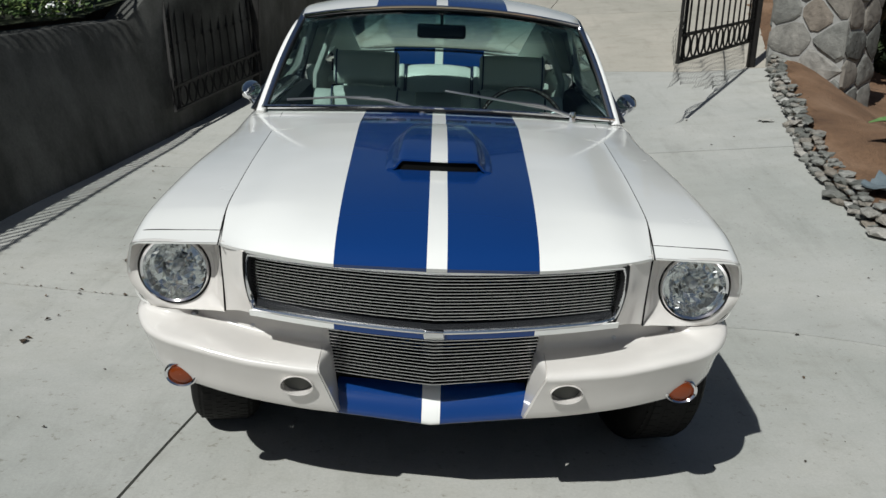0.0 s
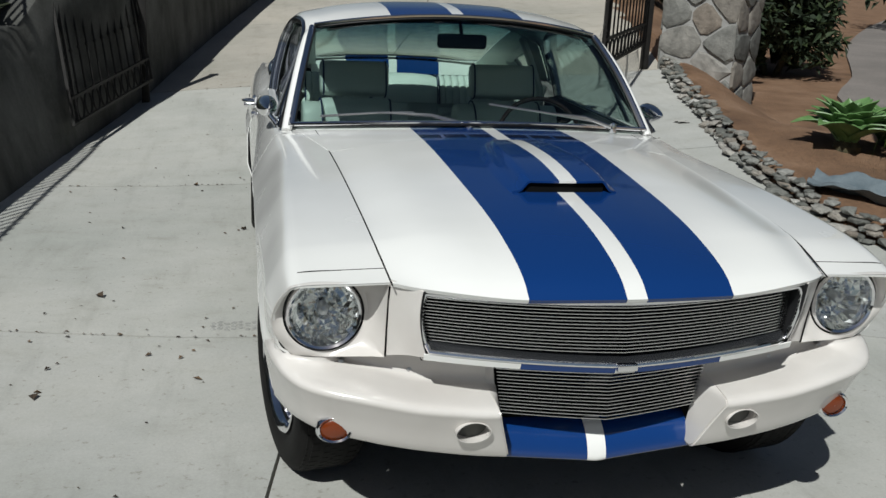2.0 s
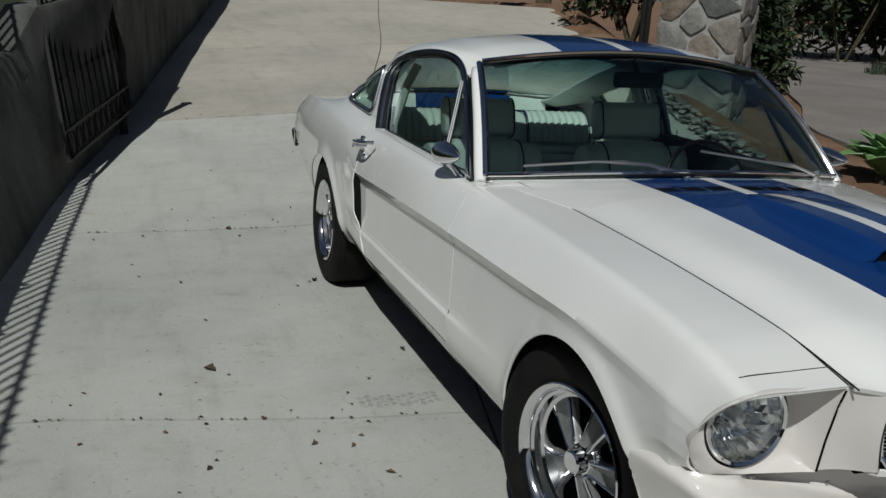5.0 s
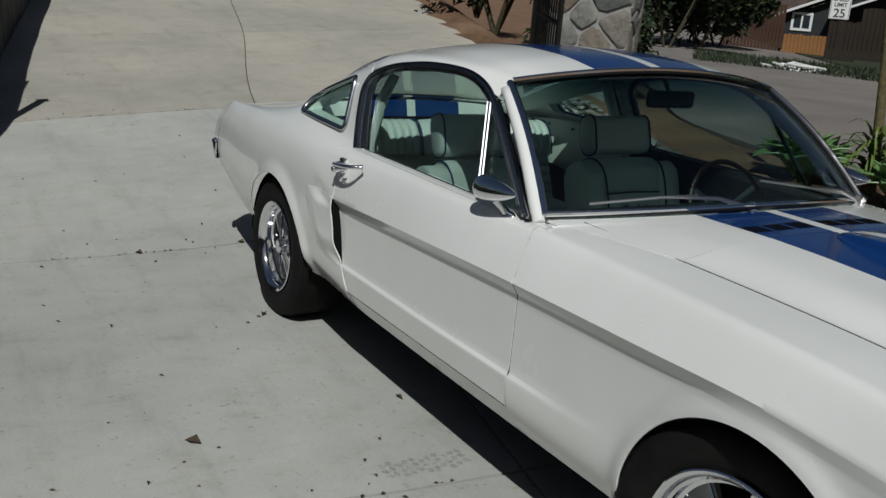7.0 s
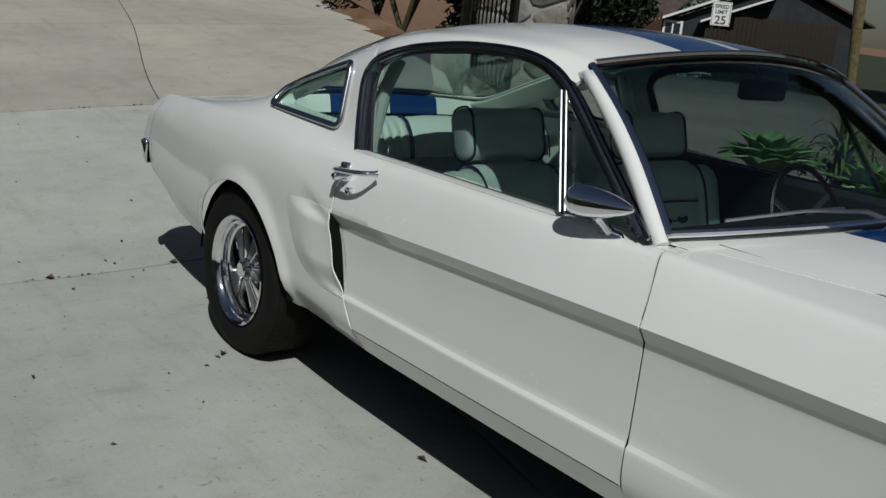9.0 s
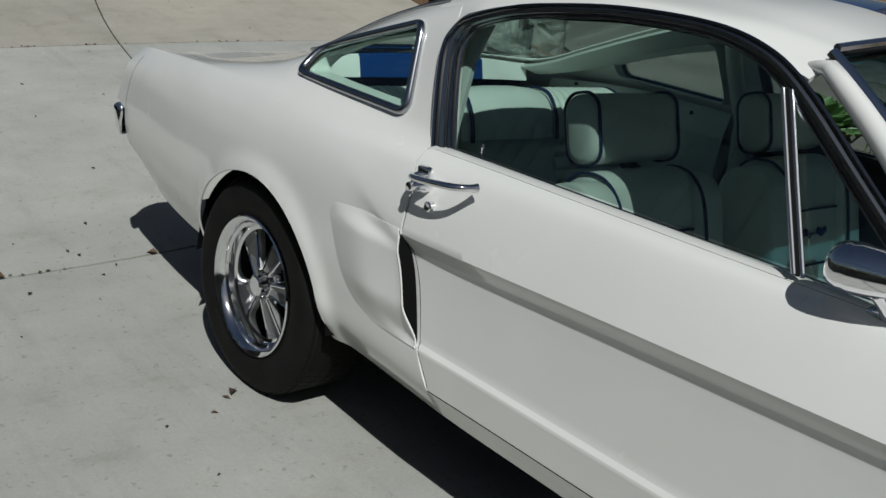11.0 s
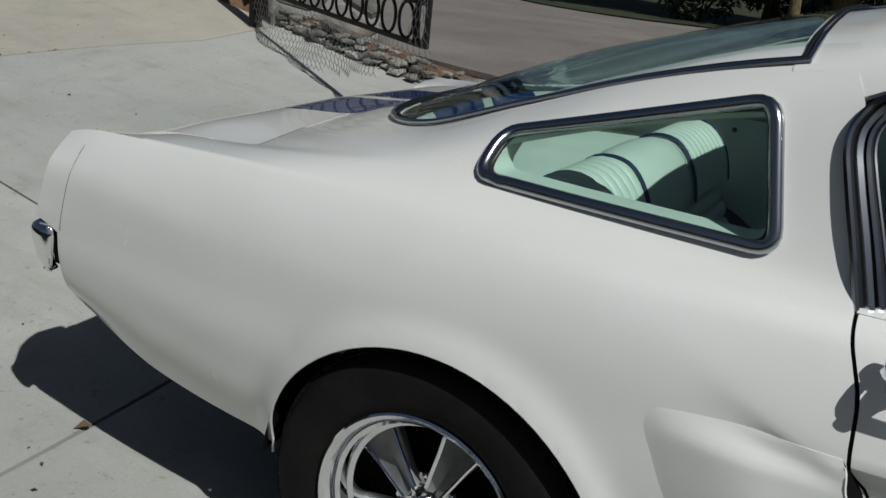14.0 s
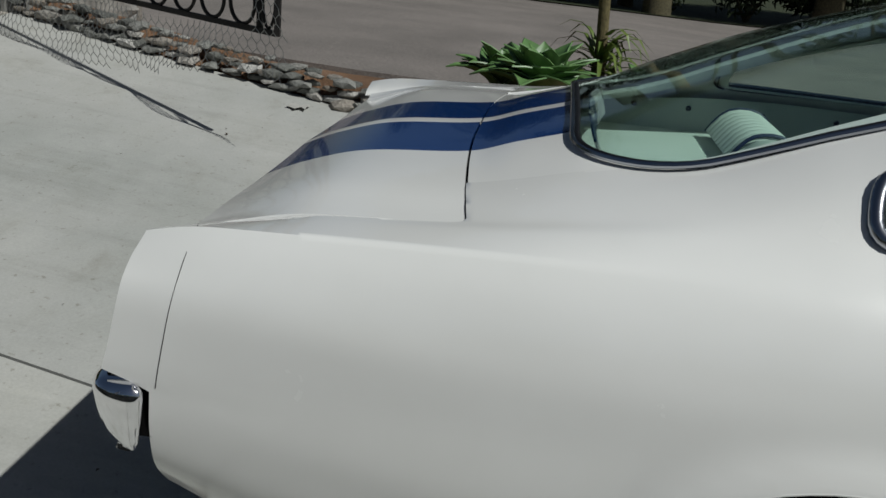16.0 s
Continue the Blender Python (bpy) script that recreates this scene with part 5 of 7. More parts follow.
    # rear corner bumper
    plan = run(pts((0.850, 3.737), (0.858, 3.741), (0.861, 3.758), (0.857, 3.785), (0.842, 3.803), (0.80, 3.813), (0.60, 3.820), (0.30, 3.823)), 5)
    v = []
    for i in range(len(plan)):
        dd = plan[min(i + 1, len(plan) - 1)] - plan[max(i - 1, 0)]
        n = np.array([dd[1], -dd[0]]) / np.hypot(*dd)
        for z, o_ in ((0.552, -0.04), (0.552, -0.020), (0.556, -0.012), (0.566, -0.007), (0.60, -0.002), (0.636, 0.002), (0.645, 0.0015), (0.651, -0.003), (0.655, -0.010), (0.656, -0.030)):
            v.append((plan[i][0] + n[0] * o_, plan[i][1] + n[1] * o_, z + (0.656 - z) * 0.30 * ease((plan[i][1] - 3.745) / 0.06)))
    a, b = mirrored(v, grid_faces(len(plan), 10), side)
    part("rear_bumper", mesh(a, b, "rear_bumper", angle=50), chrome, car, "chrome wrap-around rear bumper end", thick=0.004)
    # Black boxes fill the gap; its shade is put into the colour.
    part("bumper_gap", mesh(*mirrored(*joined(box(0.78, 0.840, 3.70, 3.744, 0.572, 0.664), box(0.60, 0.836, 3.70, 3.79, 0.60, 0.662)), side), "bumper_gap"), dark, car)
    seam = []
    for z in np.linspace(0.874, 0.655, 18):
        y = float(np.interp(z, [0.65, 0.70, 0.76, 0.833, 0.873], [3.715, 3.708, 3.700, 3.690, 3.684]))
        w_ = np.exp(-((qv[:, 1] - y) ** 2 + (qv[:, 2] - z) ** 2) / (2 * 0.009 ** 2)) * (qv[:, 0] > 0.74)
        seam.append((float((w_ * qv[:, 0]).sum() / w_.sum()) + 0.0006, y, z))
    part("tail_seam", mesh(*mirrored(*tube(run(seam, 2), 0.0005, 6), side), "tail_seam"), dark, car)
    part("hood_seam", mesh(*mirrored(*tube([(float(rC[0](s)) - 0.002, s, float(rC[1](s)) - 0.0008) for s in np.linspace(-0.655, 0.84, 30)], 0.0019, 6), side), "hood_seam"), dark, car)
    part("door_seam", mesh(*mirrored(*tube([(float(np.interp(z, [float(r[1](0.84)) for r in SIDE][::-1], [float(r[0](0.84)) for r in SIDE][::-1])) - 0.005, warp(0.84, z), z) for z in np.linspace(0.35, 0.874, 22)], 0.0036, 6), side), "door_seam"), dark, car)
    part("door_seam", mesh(*mirrored(*tube([(float(rK[0](y)) - 0.0005, warp(y, float(rK[1](y))), float(rK[1](y))) for y in np.linspace(0.846, 2.146, 24)], 0.0017, 6), side), "door_seam"), dark, car)
    part("door_seam", mesh(*mirrored(*tube([(float(np.interp(z, [float(r[1](2.15)) for r in SIDE][::-1], [float(r[0](2.15)) for r in SIDE][::-1])) - 0.004, warp(2.15, z), z) for z in np.linspace(0.35, 0.882, 22)], 0.0026, 6), side), "door_seam"), dark, car)
    cross_line = section([(float(q[0](-0.60)), float(q[1](-0.60))) for q in (rC, rD, rE, rF)], 6, ())[:13]
    part("fender_seam", mesh(*mirrored(*tube([(x, warp(-0.60, z), z + 0.0002) for x, z in cross_line], 0.0011, 6), side), "fender_seam"), dark, car)

# wipers
for pv, el, tip, b0, b1 in (((-0.068, 0.728, 0.944), (-0.352, 0.765, 0.979), (-0.40, 0.790, 0.975), (-0.61, 0.850, 0.950), (-0.27, 0.762, 0.982)),
                            ((0.53, 0.80, 0.932), (0.27, 0.775, 0.985), (0.22, 0.775, 0.992), (0.02, 0.790, 1.016), (0.44, 0.785, 0.958))):
    wp = part("wiper", mesh(*tube([pv, ((pv[0] + el[0]) / 2, (pv[1] + el[1]) / 2 - 0.012, (pv[2] + el[2]) / 2 + 0.016), el, tip], [0.0085, 0.0065, 0.0045, 0.004], 8), "wiper"), satin, car, "chrome wiper arm resting on windshield")
    part("wiper_blade", mesh(*joined(tube([b0, tip, b1], 0, 6, flat=(0.003, 0.0045))), "wiper_blade"), satin, wp)
    part("wiper_pivot", mesh(*moved(lathe([(0.0005, 0.02), (0.012, 0.018), (0.015, 0.0), (0.015, -0.02)], 16, "z"), Matrix.Translation(pv)), "wiper_pivot"), chrome, wp)

# interior
part("cabin_floor", mesh(*joined(box(-0.70, 0.70, 0.5, 2.9, 0.30, 0.33), box(-0.12, 0.12, 0.5, 2.4, 0.33, 0.42)), "cabin_floor"), carpet, car)
def rounded_loop(x, yc, zc, hy, hz, r, n=6):
    """A rounded oblong in the plane of a seat's side."""
    out = []
    for cy, cz, a0 in ((yc + hy - r, zc + hz - r, 0), (yc - hy + r, zc + hz - r, 90), (yc - hy + r, zc - hz + r, 180), (yc + hy - r, zc - hz + r, 270)):
        for k in range(n + 1):
            t = radians(a0 + 90 * k / n)
            out.append((x, cy + r * math.cos(t), cz + r * math.sin(t)))
    return out


def cushion(x0, x1, yc, zc, hy, hz, r, crown=0.010, n=6):
    """A padded block: a rounded side profile drawn across the width, fuller in the middle, its sides domed."""
    st = [(0.0, 0.55), (0.015, 0.86), (0.05, 0.97), (0.12, 1.0), (0.5, 1.0), (0.88, 1.0), (0.95, 0.97), (0.985, 0.86), (1.0, 0.55)]
    v = []
    for t, k in st:
        f = crown * math.sin(math.pi * t)
        for _, y, z in rounded_loop(0, 0, 0, hy, hz, r, n):
            v.append((x0 + (x1 - x0) * t, yc + y * k + math.copysign(f, y), zc + z * (k * 0.5 + 0.5)))
    m = 4 * (n + 1)
    f = grid_faces(len(st), m, wrap=True)
    return v, f + [tuple(range(m))[::-1], tuple(range((len(st) - 1) * m, len(st) * m))]


def seat(x, side):
    cu = part("front_seat", mesh(*rounded_box(x - 0.25, x + 0.25, 1.28, 1.80, 0.36, 0.54, 0.06, 4), "front_seat"), vinyl, car, "white vinyl bucket seat with dark piping and headrest")
    tilt = Matrix.Translation((x, 1.76, 0.48)) @ Matrix.Rotation(radians(-16), 4, "X")
    def tm(piece):
        return moved(piece, tilt)
    part("backrest", mesh(*tm(cushion(-0.175, 0.175, 0.0, 0.205, 0.070, 0.215, 0.06)), "backrest", angle=70), vinyl, cu)
    for e in (-1, 1):
        bx = sorted((e * 0.155, e * 0.255))
        part("bolster", mesh(*tm(cushion(bx[0], bx[1], -0.012, 0.195, 0.085, 0.205, 0.075, 0.006)), "bolster", angle=70), vinyl, cu)
        part("piping", mesh(*tm(tube(run([(e * 0.160, -0.098, 0.02), (e * 0.160, -0.106, 0.18), (e * 0.162, -0.100, 0.33), (e * 0.165, -0.062, 0.398), (e * 0.168, 0.0, 0.418), (e * 0.168, 0.05, 0.40)], 5), 0.0042, 6)), "piping"), piping_mat, cu)
        part("piping", mesh(*tm(tube(rounded_loop(e * 0.150, 0.012, 0.518, 0.052, 0.086, 0.042), 0.0040, 6, closed=True)), "piping"), piping_mat, cu)
    for zz in (0.10, 0.26):
        part("piping", mesh(*tm(tube([(-0.15, -0.076, zz), (0.0, -0.083, zz + 0.004), (0.15, -0.076, zz)], 0.0038, 6)), "piping"), piping_mat, cu)
    part("embroidery", mesh(*tm(joined(tube([(-0.075, -0.080, 0.19), (-0.045, -0.082, 0.200), (-0.020, -0.082, 0.188)], 0, 6, flat=(0.003, 0.011)), tube([(0.020, -0.082, 0.200), (0.045, -0.082, 0.190), (0.075, -0.080, 0.198)], 0, 6, flat=(0.003, 0.011)), tube([(-0.010, -0.082, 0.192), (0.010, -0.082, 0.192)], 0.004, 6))), "embroidery"), blue_paint, cu, "small blue stitched emblem shape")
    part("headrest", mesh(*tm(cushion(-0.165, 0.165, 0.012, 0.518, 0.049, 0.083, 0.042)), "headrest", angle=70), vinyl, cu)


seat(-0.37, -1)
seat(0.37, 1)
rear_seat = part("rear_seat", mesh(*rounded_box(-0.56, 0.56, 2.30, 2.66, 0.36, 0.56, 0.05, 3), "rear_seat"), vinyl, car, "white pleated vinyl rear bench with dark piping")
RT = Matrix.Translation((0, 2.60, 0.50)) @ Matrix.Rotation(radians(-22), 4, "X")
part("backrest", mesh(*moved(rounded_box(-0.58, 0.58, -0.05, 0.06, 0.0, 0.30, 0.04, 3), RT), "backrest"), vinyl, rear_seat)
for k in range(5):
    for x0, x1 in ((-0.55, -0.20), (0.20, 0.55)):
        part("pleat", mesh(*moved(tube([(x0, -0.050, 0.03 + 0.047 * k), ((x0 + x1) / 2, -0.054, 0.03 + 0.047 * k), (x1, -0.050, 0.03 + 0.047 * k)], 0, 10, flat=(0.018, 0.024)), RT), "pleat"), vinyl, rear_seat)
for x0, x1 in ((-0.56, -0.20), (0.20, 0.56), (-0.19, 0.19)):
    n = 9 if x0 != -0.19 else 1
    for k in range(n):
        a = x0 + (x1 - x0) * k / n
        b = x0 + (x1 - x0) * (k + 1) / n
        pp = run(pts((0, -0.075, 0.26), (0, -0.085, 0.34), (0, -0.06, 0.405), (0, 0.0, 0.43), (0, 0.06, 0.40)), 3)
        part("pleat", mesh(*moved(tube([(p[0] + (a + b) / 2, p[1], p[2]) for p in pp], 0, 10, flat=(0.016 if n > 1 else 0.02, (b - a) / 2 * 1.02)), RT), "pleat"), vinyl, rear_seat)
    for x in (x0, x1):
        part("piping", mesh(*moved(tube(run(pts((x, -0.088, 0.25), (x, -0.098, 0.34), (x, -0.072, 0.415), (x, 0.0, 0.444), (x, 0.07, 0.408)), 4), 0.0035, 6), RT), "piping"), piping_mat, rear_seat)
part("parcel_floor", mesh(*joined(box(-0.66, 0.66, 2.74, 3.16, 0.80, 0.83)), "parcel_floor"), vinyl, car, "pale rear parcel floor")
v = []
for x in np.linspace(-0.50, 0.50, 31):
    for y, z in ((3.115, 0.880), (3.120, 0.900), (3.132, 0.945), (3.142, 0.962 - 0.02 * (abs(x) / 0.5) ** 2)):
        v.append((x, y - 0.03 * (abs(x) / 0.5) ** 3, z))
part("inner_tail_panel", mesh(v, grid_faces(31, 4, flip=True), "inner_tail_panel"), striped, car, "painted inner panel with stripes and screws", thick=0.004)
for side in (1, -1):
    v = []
    for s in np.linspace(2.30, 3.14, 14):
        c = top_section(s)
        for x, z in section([(c[5][0] - 0.02, c[5][1] - 0.03), (c[5][0] - 0.035, 0.86), (c[5][0] - 0.05, 0.80), (c[5][0] - 0.06, 0.5)], 3, ()):
            v.append((x * side, s, z))
    part("side_trim", mesh(v, grid_faces(14, 10, flip=side > 0), "side_trim"), vinyl, car, thick=0.006)
    v = []
    for s in np.linspace(2.33, 3.10, 10):
        c = top_section(s)
        for x, z in ((c[2][0] - 0.03, c[2][1] - 0.03), (c[3][0] - 0.03, c[3][1] - 0.04), (c[4][0] - 0.03, c[4][1] - 0.012)):
            v.append((x * side, s, z))
    part("window_header", mesh(v, grid_faces(10, 3, flip=side > 0), "window_header"), vinyl, car, thick=0.01)
    part("pillar_trim", mesh(*tube([(side * 0.675, 2.20, 0.62), (side * 0.665, 2.215, 0.90), (side * 0.60, 2.25, 1.08), (side * 0.555, 2.25, 1.17)], 0, 10, flat=(0.03, 0.02)), "pillar_trim"), vinyl, car)
    for k, y in enumerate((2.45, 2.65, 2.85, 3.0)):
        c = top_section(y)
        vv, ff = lathe([(0.0005, -0.004), (0.006, -0.003), (0.008, 0.002)], 10, "x")
        part("trim_screw", mesh([(side * (c[5][0] - 0.040) + x * side, p + y, q + 0.885) for x, p, q in vv], ff, "trim_screw"), black_trim, car)
v = []
for s in np.linspace(1.30, 2.33, 14):
    for x in np.linspace(-0.55, 0.55, 15):
        v.append((x, s, float(tZ(s)) - 0.035 - 0.05 * (abs(x) / 0.55) ** 3))
part("headliner", mesh(v, grid_faces(14, 15, flip=True), "headliner"), rough_material("pale_headliner", [(0.3, (0.36, 0.385, 0.36)), (0.7, (0.45, 0.47, 0.445))], 5), car)
v = []
for x in np.linspace(-0.66, 0.66, 25):
    for y, z in section([(0.80 + 0.16 * (abs(x) / 0.7) ** 2, 0.905), (0.98, 0.90), (1.06, 0.865), (1.07, 0.76), (1.0, 0.66)], 4, ()):
        v.append((x, y, z))
dash = part("dashboard", mesh(v, grid_faces(25, 17, flip=True), "dashboard"), rough_material("black_dash", [(0.3, (0.012, 0.012, 0.014)), (0.7, (0.02, 0.02, 0.024))], 8, 0.55), car, "black padded dashboard", thick=0.02)
v = []
for u in np.linspace(-0.95, 0.95, 33):
    b = ws_base(u)
    v += [(b[0], b[1] + 0.022, b[2] - 0.004), (b[0] * 0.99, b[1] + 0.05, b[2] - 0.010), (b[0] * 0.98, b[1] + 0.085, b[2] - 0.022)]
part("dash_edge", mesh(v, grid_faces(33, 3), "dash_edge"), vinyl, dash, "pale strip along the windshield base", thick=0.004)
wm = Matrix.Translation((0.37, 1.22, 0.80)) @ Matrix.Rotation(radians(68), 4, "X")
st = part("steering_wheel", mesh(*moved(tube([(0.19 * math.cos(t), 0.19 * math.sin(t), 0) for t in np.linspace(0, 2 * math.pi, 41)[:-1]], 0.010, 8, closed=True), wm), "steering_wheel"), rough_material("wood_rim", [(0.3, (0.010, 0.004, 0.003)), (0.7, (0.022, 0.008, 0.006))], 20, 0.3), car, "wood-rimmed steering wheel")
for a in (0.5, math.pi - 0.5, -math.pi / 2):
    part("wheel_spoke", mesh(*moved(tube([(0.02 * math.cos(a), 0.02 * math.sin(a), -0.02), (0.185 * math.cos(a), 0.185 * math.sin(a), 0)], 0, 6, flat=(0.012, 0.003)), wm), "wheel_spoke"), satin, st)
mr = part("rear_view_mirror", mesh(*rounded_box(-0.105, 0.105, 1.205, 1.235, 1.185, 1.245, 0.014, 3), "rear_view_mirror"), black_trim, car, "black rear-view mirror")
part("mirror_stem", mesh(*tube([(0, 1.23, 1.235), (0, 1.255, 1.27), (0, 1.28, 1.285)], 0.008, 8), "mirror_stem"), black_trim, mr)
part("mirror_glass", mesh(*box(-0.095, 0.095, 1.2352, 1.2366, 1.192, 1.238), "mirror_glass"), chrome, mr)

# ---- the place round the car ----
# Dark leaf greens, lowered further: missing tree shade is put into the colour.
leaf_dark = material("shade_dark_foliage", rough=0.75)
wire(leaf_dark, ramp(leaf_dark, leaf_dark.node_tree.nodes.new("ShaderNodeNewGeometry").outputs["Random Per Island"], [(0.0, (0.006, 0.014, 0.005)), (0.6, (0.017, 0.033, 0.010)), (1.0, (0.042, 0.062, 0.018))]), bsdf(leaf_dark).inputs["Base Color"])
leaf_green = material("green_foliage", rough=0.6)
wire(leaf_green, ramp(leaf_green, leaf_green.node_tree.nodes.new("ShaderNodeNewGeometry").outputs["Random Per Island"], [(0.0, (0.03, 0.06, 0.012)), (0.6, (0.07, 0.13, 0.025)), (1.0, (0.16, 0.20, 0.05))]), bsdf(leaf_green).inputs["Base Color"])
agave_mat = material("agave_leaf", rough=0.45)
ag = noise_tex(agave_mat, 14, 5, 0.6, "Object", (1, 1, 0.35))
wire(agave_mat, ramp(agave_mat, ag, [(0.3, (0.07, 0.15, 0.05)), (0.6, (0.12, 0.225, 0.075)), (0.85, (0.21, 0.29, 0.11))]), bsdf(agave_mat).inputs["Base Color"])
bark = rough_material("mossy_bark", [(0.3, (0.05, 0.045, 0.025)), (0.6, (0.11, 0.095, 0.05)), (0.8, (0.16, 0.13, 0.06))], 22, 0.95, 70, 0.9, 0.02)
petal = material("white_petal", (0.75, 0.75, 0.72), 0.7)
rng = random.Random(7)


def leaves(center, size, count, leaf, rng, droop=0.3, shell=0.45):
    """A cloud of small bent leaves in several uneven clumps."""
    v, f = [], []
    cl = []
    for _ in range(max(5, count // 160)):
        a, b = rng.uniform(0, 2 * math.pi), rng.uniform(-0.5, 1)
        r = rng.uniform(0.35, 0.85)
        c = math.sqrt(max(0, 1 - b * b * 0.8))
        cl.append((Vector((r * c * math.cos(a), r * c * math.sin(a), r * b * 0.9)), rng.uniform(0.22, 0.5)))
    for _ in range(count):
        o, s = rng.choice(cl)
        d = Vector((rng.gauss(0, 1), rng.gauss(0, 1), rng.gauss(0, 1))).normalized() * (rng.uniform(shell, 1) * s)
        p = Vector(center) + Vector(((o.x + d.x) * size[0], (o.y + d.y) * size[1], (o.z + d.z) * size[2]))
        n = (d + Vector((0, 0, 0.6)) + Vector((rng.gauss(0, 0.5), rng.gauss(0, 0.5), rng.gauss(0, 0.5)))).normalized()
        t = n.orthogonal().normalized()
        t.rotate(Matrix.Rotation(rng.uniform(0, 6.28), 3, n))
        u = n.cross(t)
        L, W = leaf * rng.uniform(0.7, 1.4), leaf * rng.uniform(0.3, 0.5)
        k = len(v)
        v += [p - t * L * 0.5, p + u * W * 0.5 + n * 0.1 * L, p + t * L * 0.6 - n * droop * L * 0.4, p - u * W * 0.5 + n * 0.1 * L]
        f += [(k, k + 1, k + 2), (k, k + 2, k + 3)]
    return [tuple(q) for q in v], f


def tree(name, at, height, size, count, leaf, mat, label, low=0.35):
    base = empty(name, label, "tree", at=Matrix.Translation(at))
    tr = [(0, 0, -0.1), (rng.uniform(-0.1, 0.1), rng.uniform(-0.1, 0.1), height * 0.25), (rng.uniform(-0.2, 0.2), rng.uniform(-0.2, 0.2), height * 0.55), (rng.uniform(-0.3, 0.3), rng.uniform(-0.3, 0.3), height * 0.8)]
    part("trunk", mesh(*tube(tr, [0.06 * height ** 0.7, 0.045 * height ** 0.7, 0.03 * height ** 0.7, 0.012 * height ** 0.7], 10), "trunk"), bark, base)
    for k in range(6):
        a = k * 1.05 + rng.uniform(-0.3, 0.3)
        z0 = height * rng.uniform(0.3, 0.55)
        part("limb", mesh(*tube([(0, 0, z0), (0.35 * size[0] * math.cos(a), 0.35 * size[1] * math.sin(a), z0 + 0.12 * height), (0.7 * size[0] * math.cos(a), 0.7 * size[1] * math.sin(a), z0 + 0.22 * height)], [0.018 * height ** 0.7, 0.012 * height ** 0.7, 0.004], 7), "limb"), bark, base)
    part("crown", mesh(*leaves((0, 0, height * (1 - low)), size, count, leaf, rng), "crown", smooth=False), mat, base)
    return base


def bush(at, size, count, leaf, mat, label, name="bush"):
    base = empty(name, label, "bush", at=Matrix.Translation(at))
    for k in range(4):
        a = k * 1.57 + rng.uniform(-0.4, 0.4)
        part("stem", mesh(*tube([(0, 0, -0.1), (0.3 * size[0] * math.cos(a), 0.3 * size[1] * math.sin(a), size[2] * 0.5), (0.5 * size[0] * math.cos(a), 0.5 * size[1] * math.sin(a), size[2])], [0.04, 0.03, 0.01], 7), "stem"), bark, base)
    part("foliage", mesh(*leaves((0, 0, size[2] * 0.66), size, count, leaf, rng), "foliage", smooth=False), mat, base)
    return base


# gates
def iron_gate(name, a, b, height, bars, lean_v, label, z0a, z0b):
    """A gate leaf between two feet, with a band of ovals at the bottom and plain bars above."""
    g = empty(name, label, "gate")
    A, B = Vector((*a, z0a)), Vector((*b, z0b))
    along = B - A
    L = along.length
    d = along.normalized()
    upv = Vector(lean_v).normalized()
    def P(s, h):
        return A + along * s + upv * h
    def rail(h, r=0.016, nm="rail"):
        part(nm, mesh(*tube([P(0, h), P(0.5, h), P(1, h)], 0, 4, flat=(r, r), roll=0.0), nm), iron, g)
    for h in (0.0, 0.20, height):
        rail(h)
    rail(height * 0.62, 0.012)
    for s in (0.0, 0.045, 0.955, 1.0):
        part("stile", mesh(*tube([P(s, -0.01), P(s, height * 0.5), P(s, height + 0.01)], 0, 4, flat=(0.016, 0.016)), "stile"), iron, g)
    n_ov = bars
    for k in range(n_ov):
        s = 0.05 + 0.90 * (k + 0.5) / n_ov
        ring = [P(s, 0.10) + d * (0.40 * 0.9 * L / n_ov * math.cos(t)) + upv * (0.088 * math.sin(t)) for t in np.linspace(0, 2 * math.pi, 21)[:-1]]
        part("oval_ring", mesh(*tube(ring, 0.0085, 6, closed=True), "oval_ring"), iron, g)
        part("bar", mesh(*tube([P(s, 0.20), P(s, height * 0.5), P(s, height)], 0.0085, 6), "bar"), iron, g)
        for hh in (0.30, 0.62):
            part("collar", mesh(*tube([P(s, height * hh - 0.02), P(s, height * hh), P(s, height * hh + 0.02)], [0.009, 0.017, 0.009], 7), "collar"), iron, g)
    for e in (0.0225, 0.9775):
        for k in range(int(height / 0.26)):
            ring = [P(e, 0.13 + 0.26 * k) + d * (0.018 * L / 1.0 * 0.9 * math.cos(t)) + upv * (0.115 * math.sin(t)) for t in np.linspace(0, 2 * math.pi, 17)[:-1]]
            part("stile_ring", mesh(*tube(ring, 0.007, 6, closed=True), "stile_ring"), iron, g)
    return g


GA, GB = (1.83, 4.37), (3.05, 6.42)
iron_gate("iron_gate", GA, GB, 1.75, 11, (0, 0, 1), "open black wrought-iron gate with oval bottom band", 0.845, 0.90)
iron_gate("iron_gate", (-2.20, 5.02), (-1.76, 6.62), 1.85, 10, (-0.12, 0.22, 0.72), "black iron gate leaf leaning open against wall", 0.22, 0.40)
gp = empty("gate_post", "black iron gate post beside stone pillar", "post")
part("post", mesh(*rounded_box(3.05, 3.12, 6.42, 6.49, 0.58, 2.75, 0.008), "post"), iron, gp)
part("post_cap", mesh(*rounded_box(3.035, 3.135, 6.405, 6.505, 2.75, 2.78, 0.01), "post_cap"), iron, gp)
gq = empty("gate_post", "black iron gate post against retaining wall", "post")
part("post", mesh(*rounded_box(-1.86, -1.79, 6.66, 6.73, 0.1, 1.62, 0.008), "post"), iron, gq)
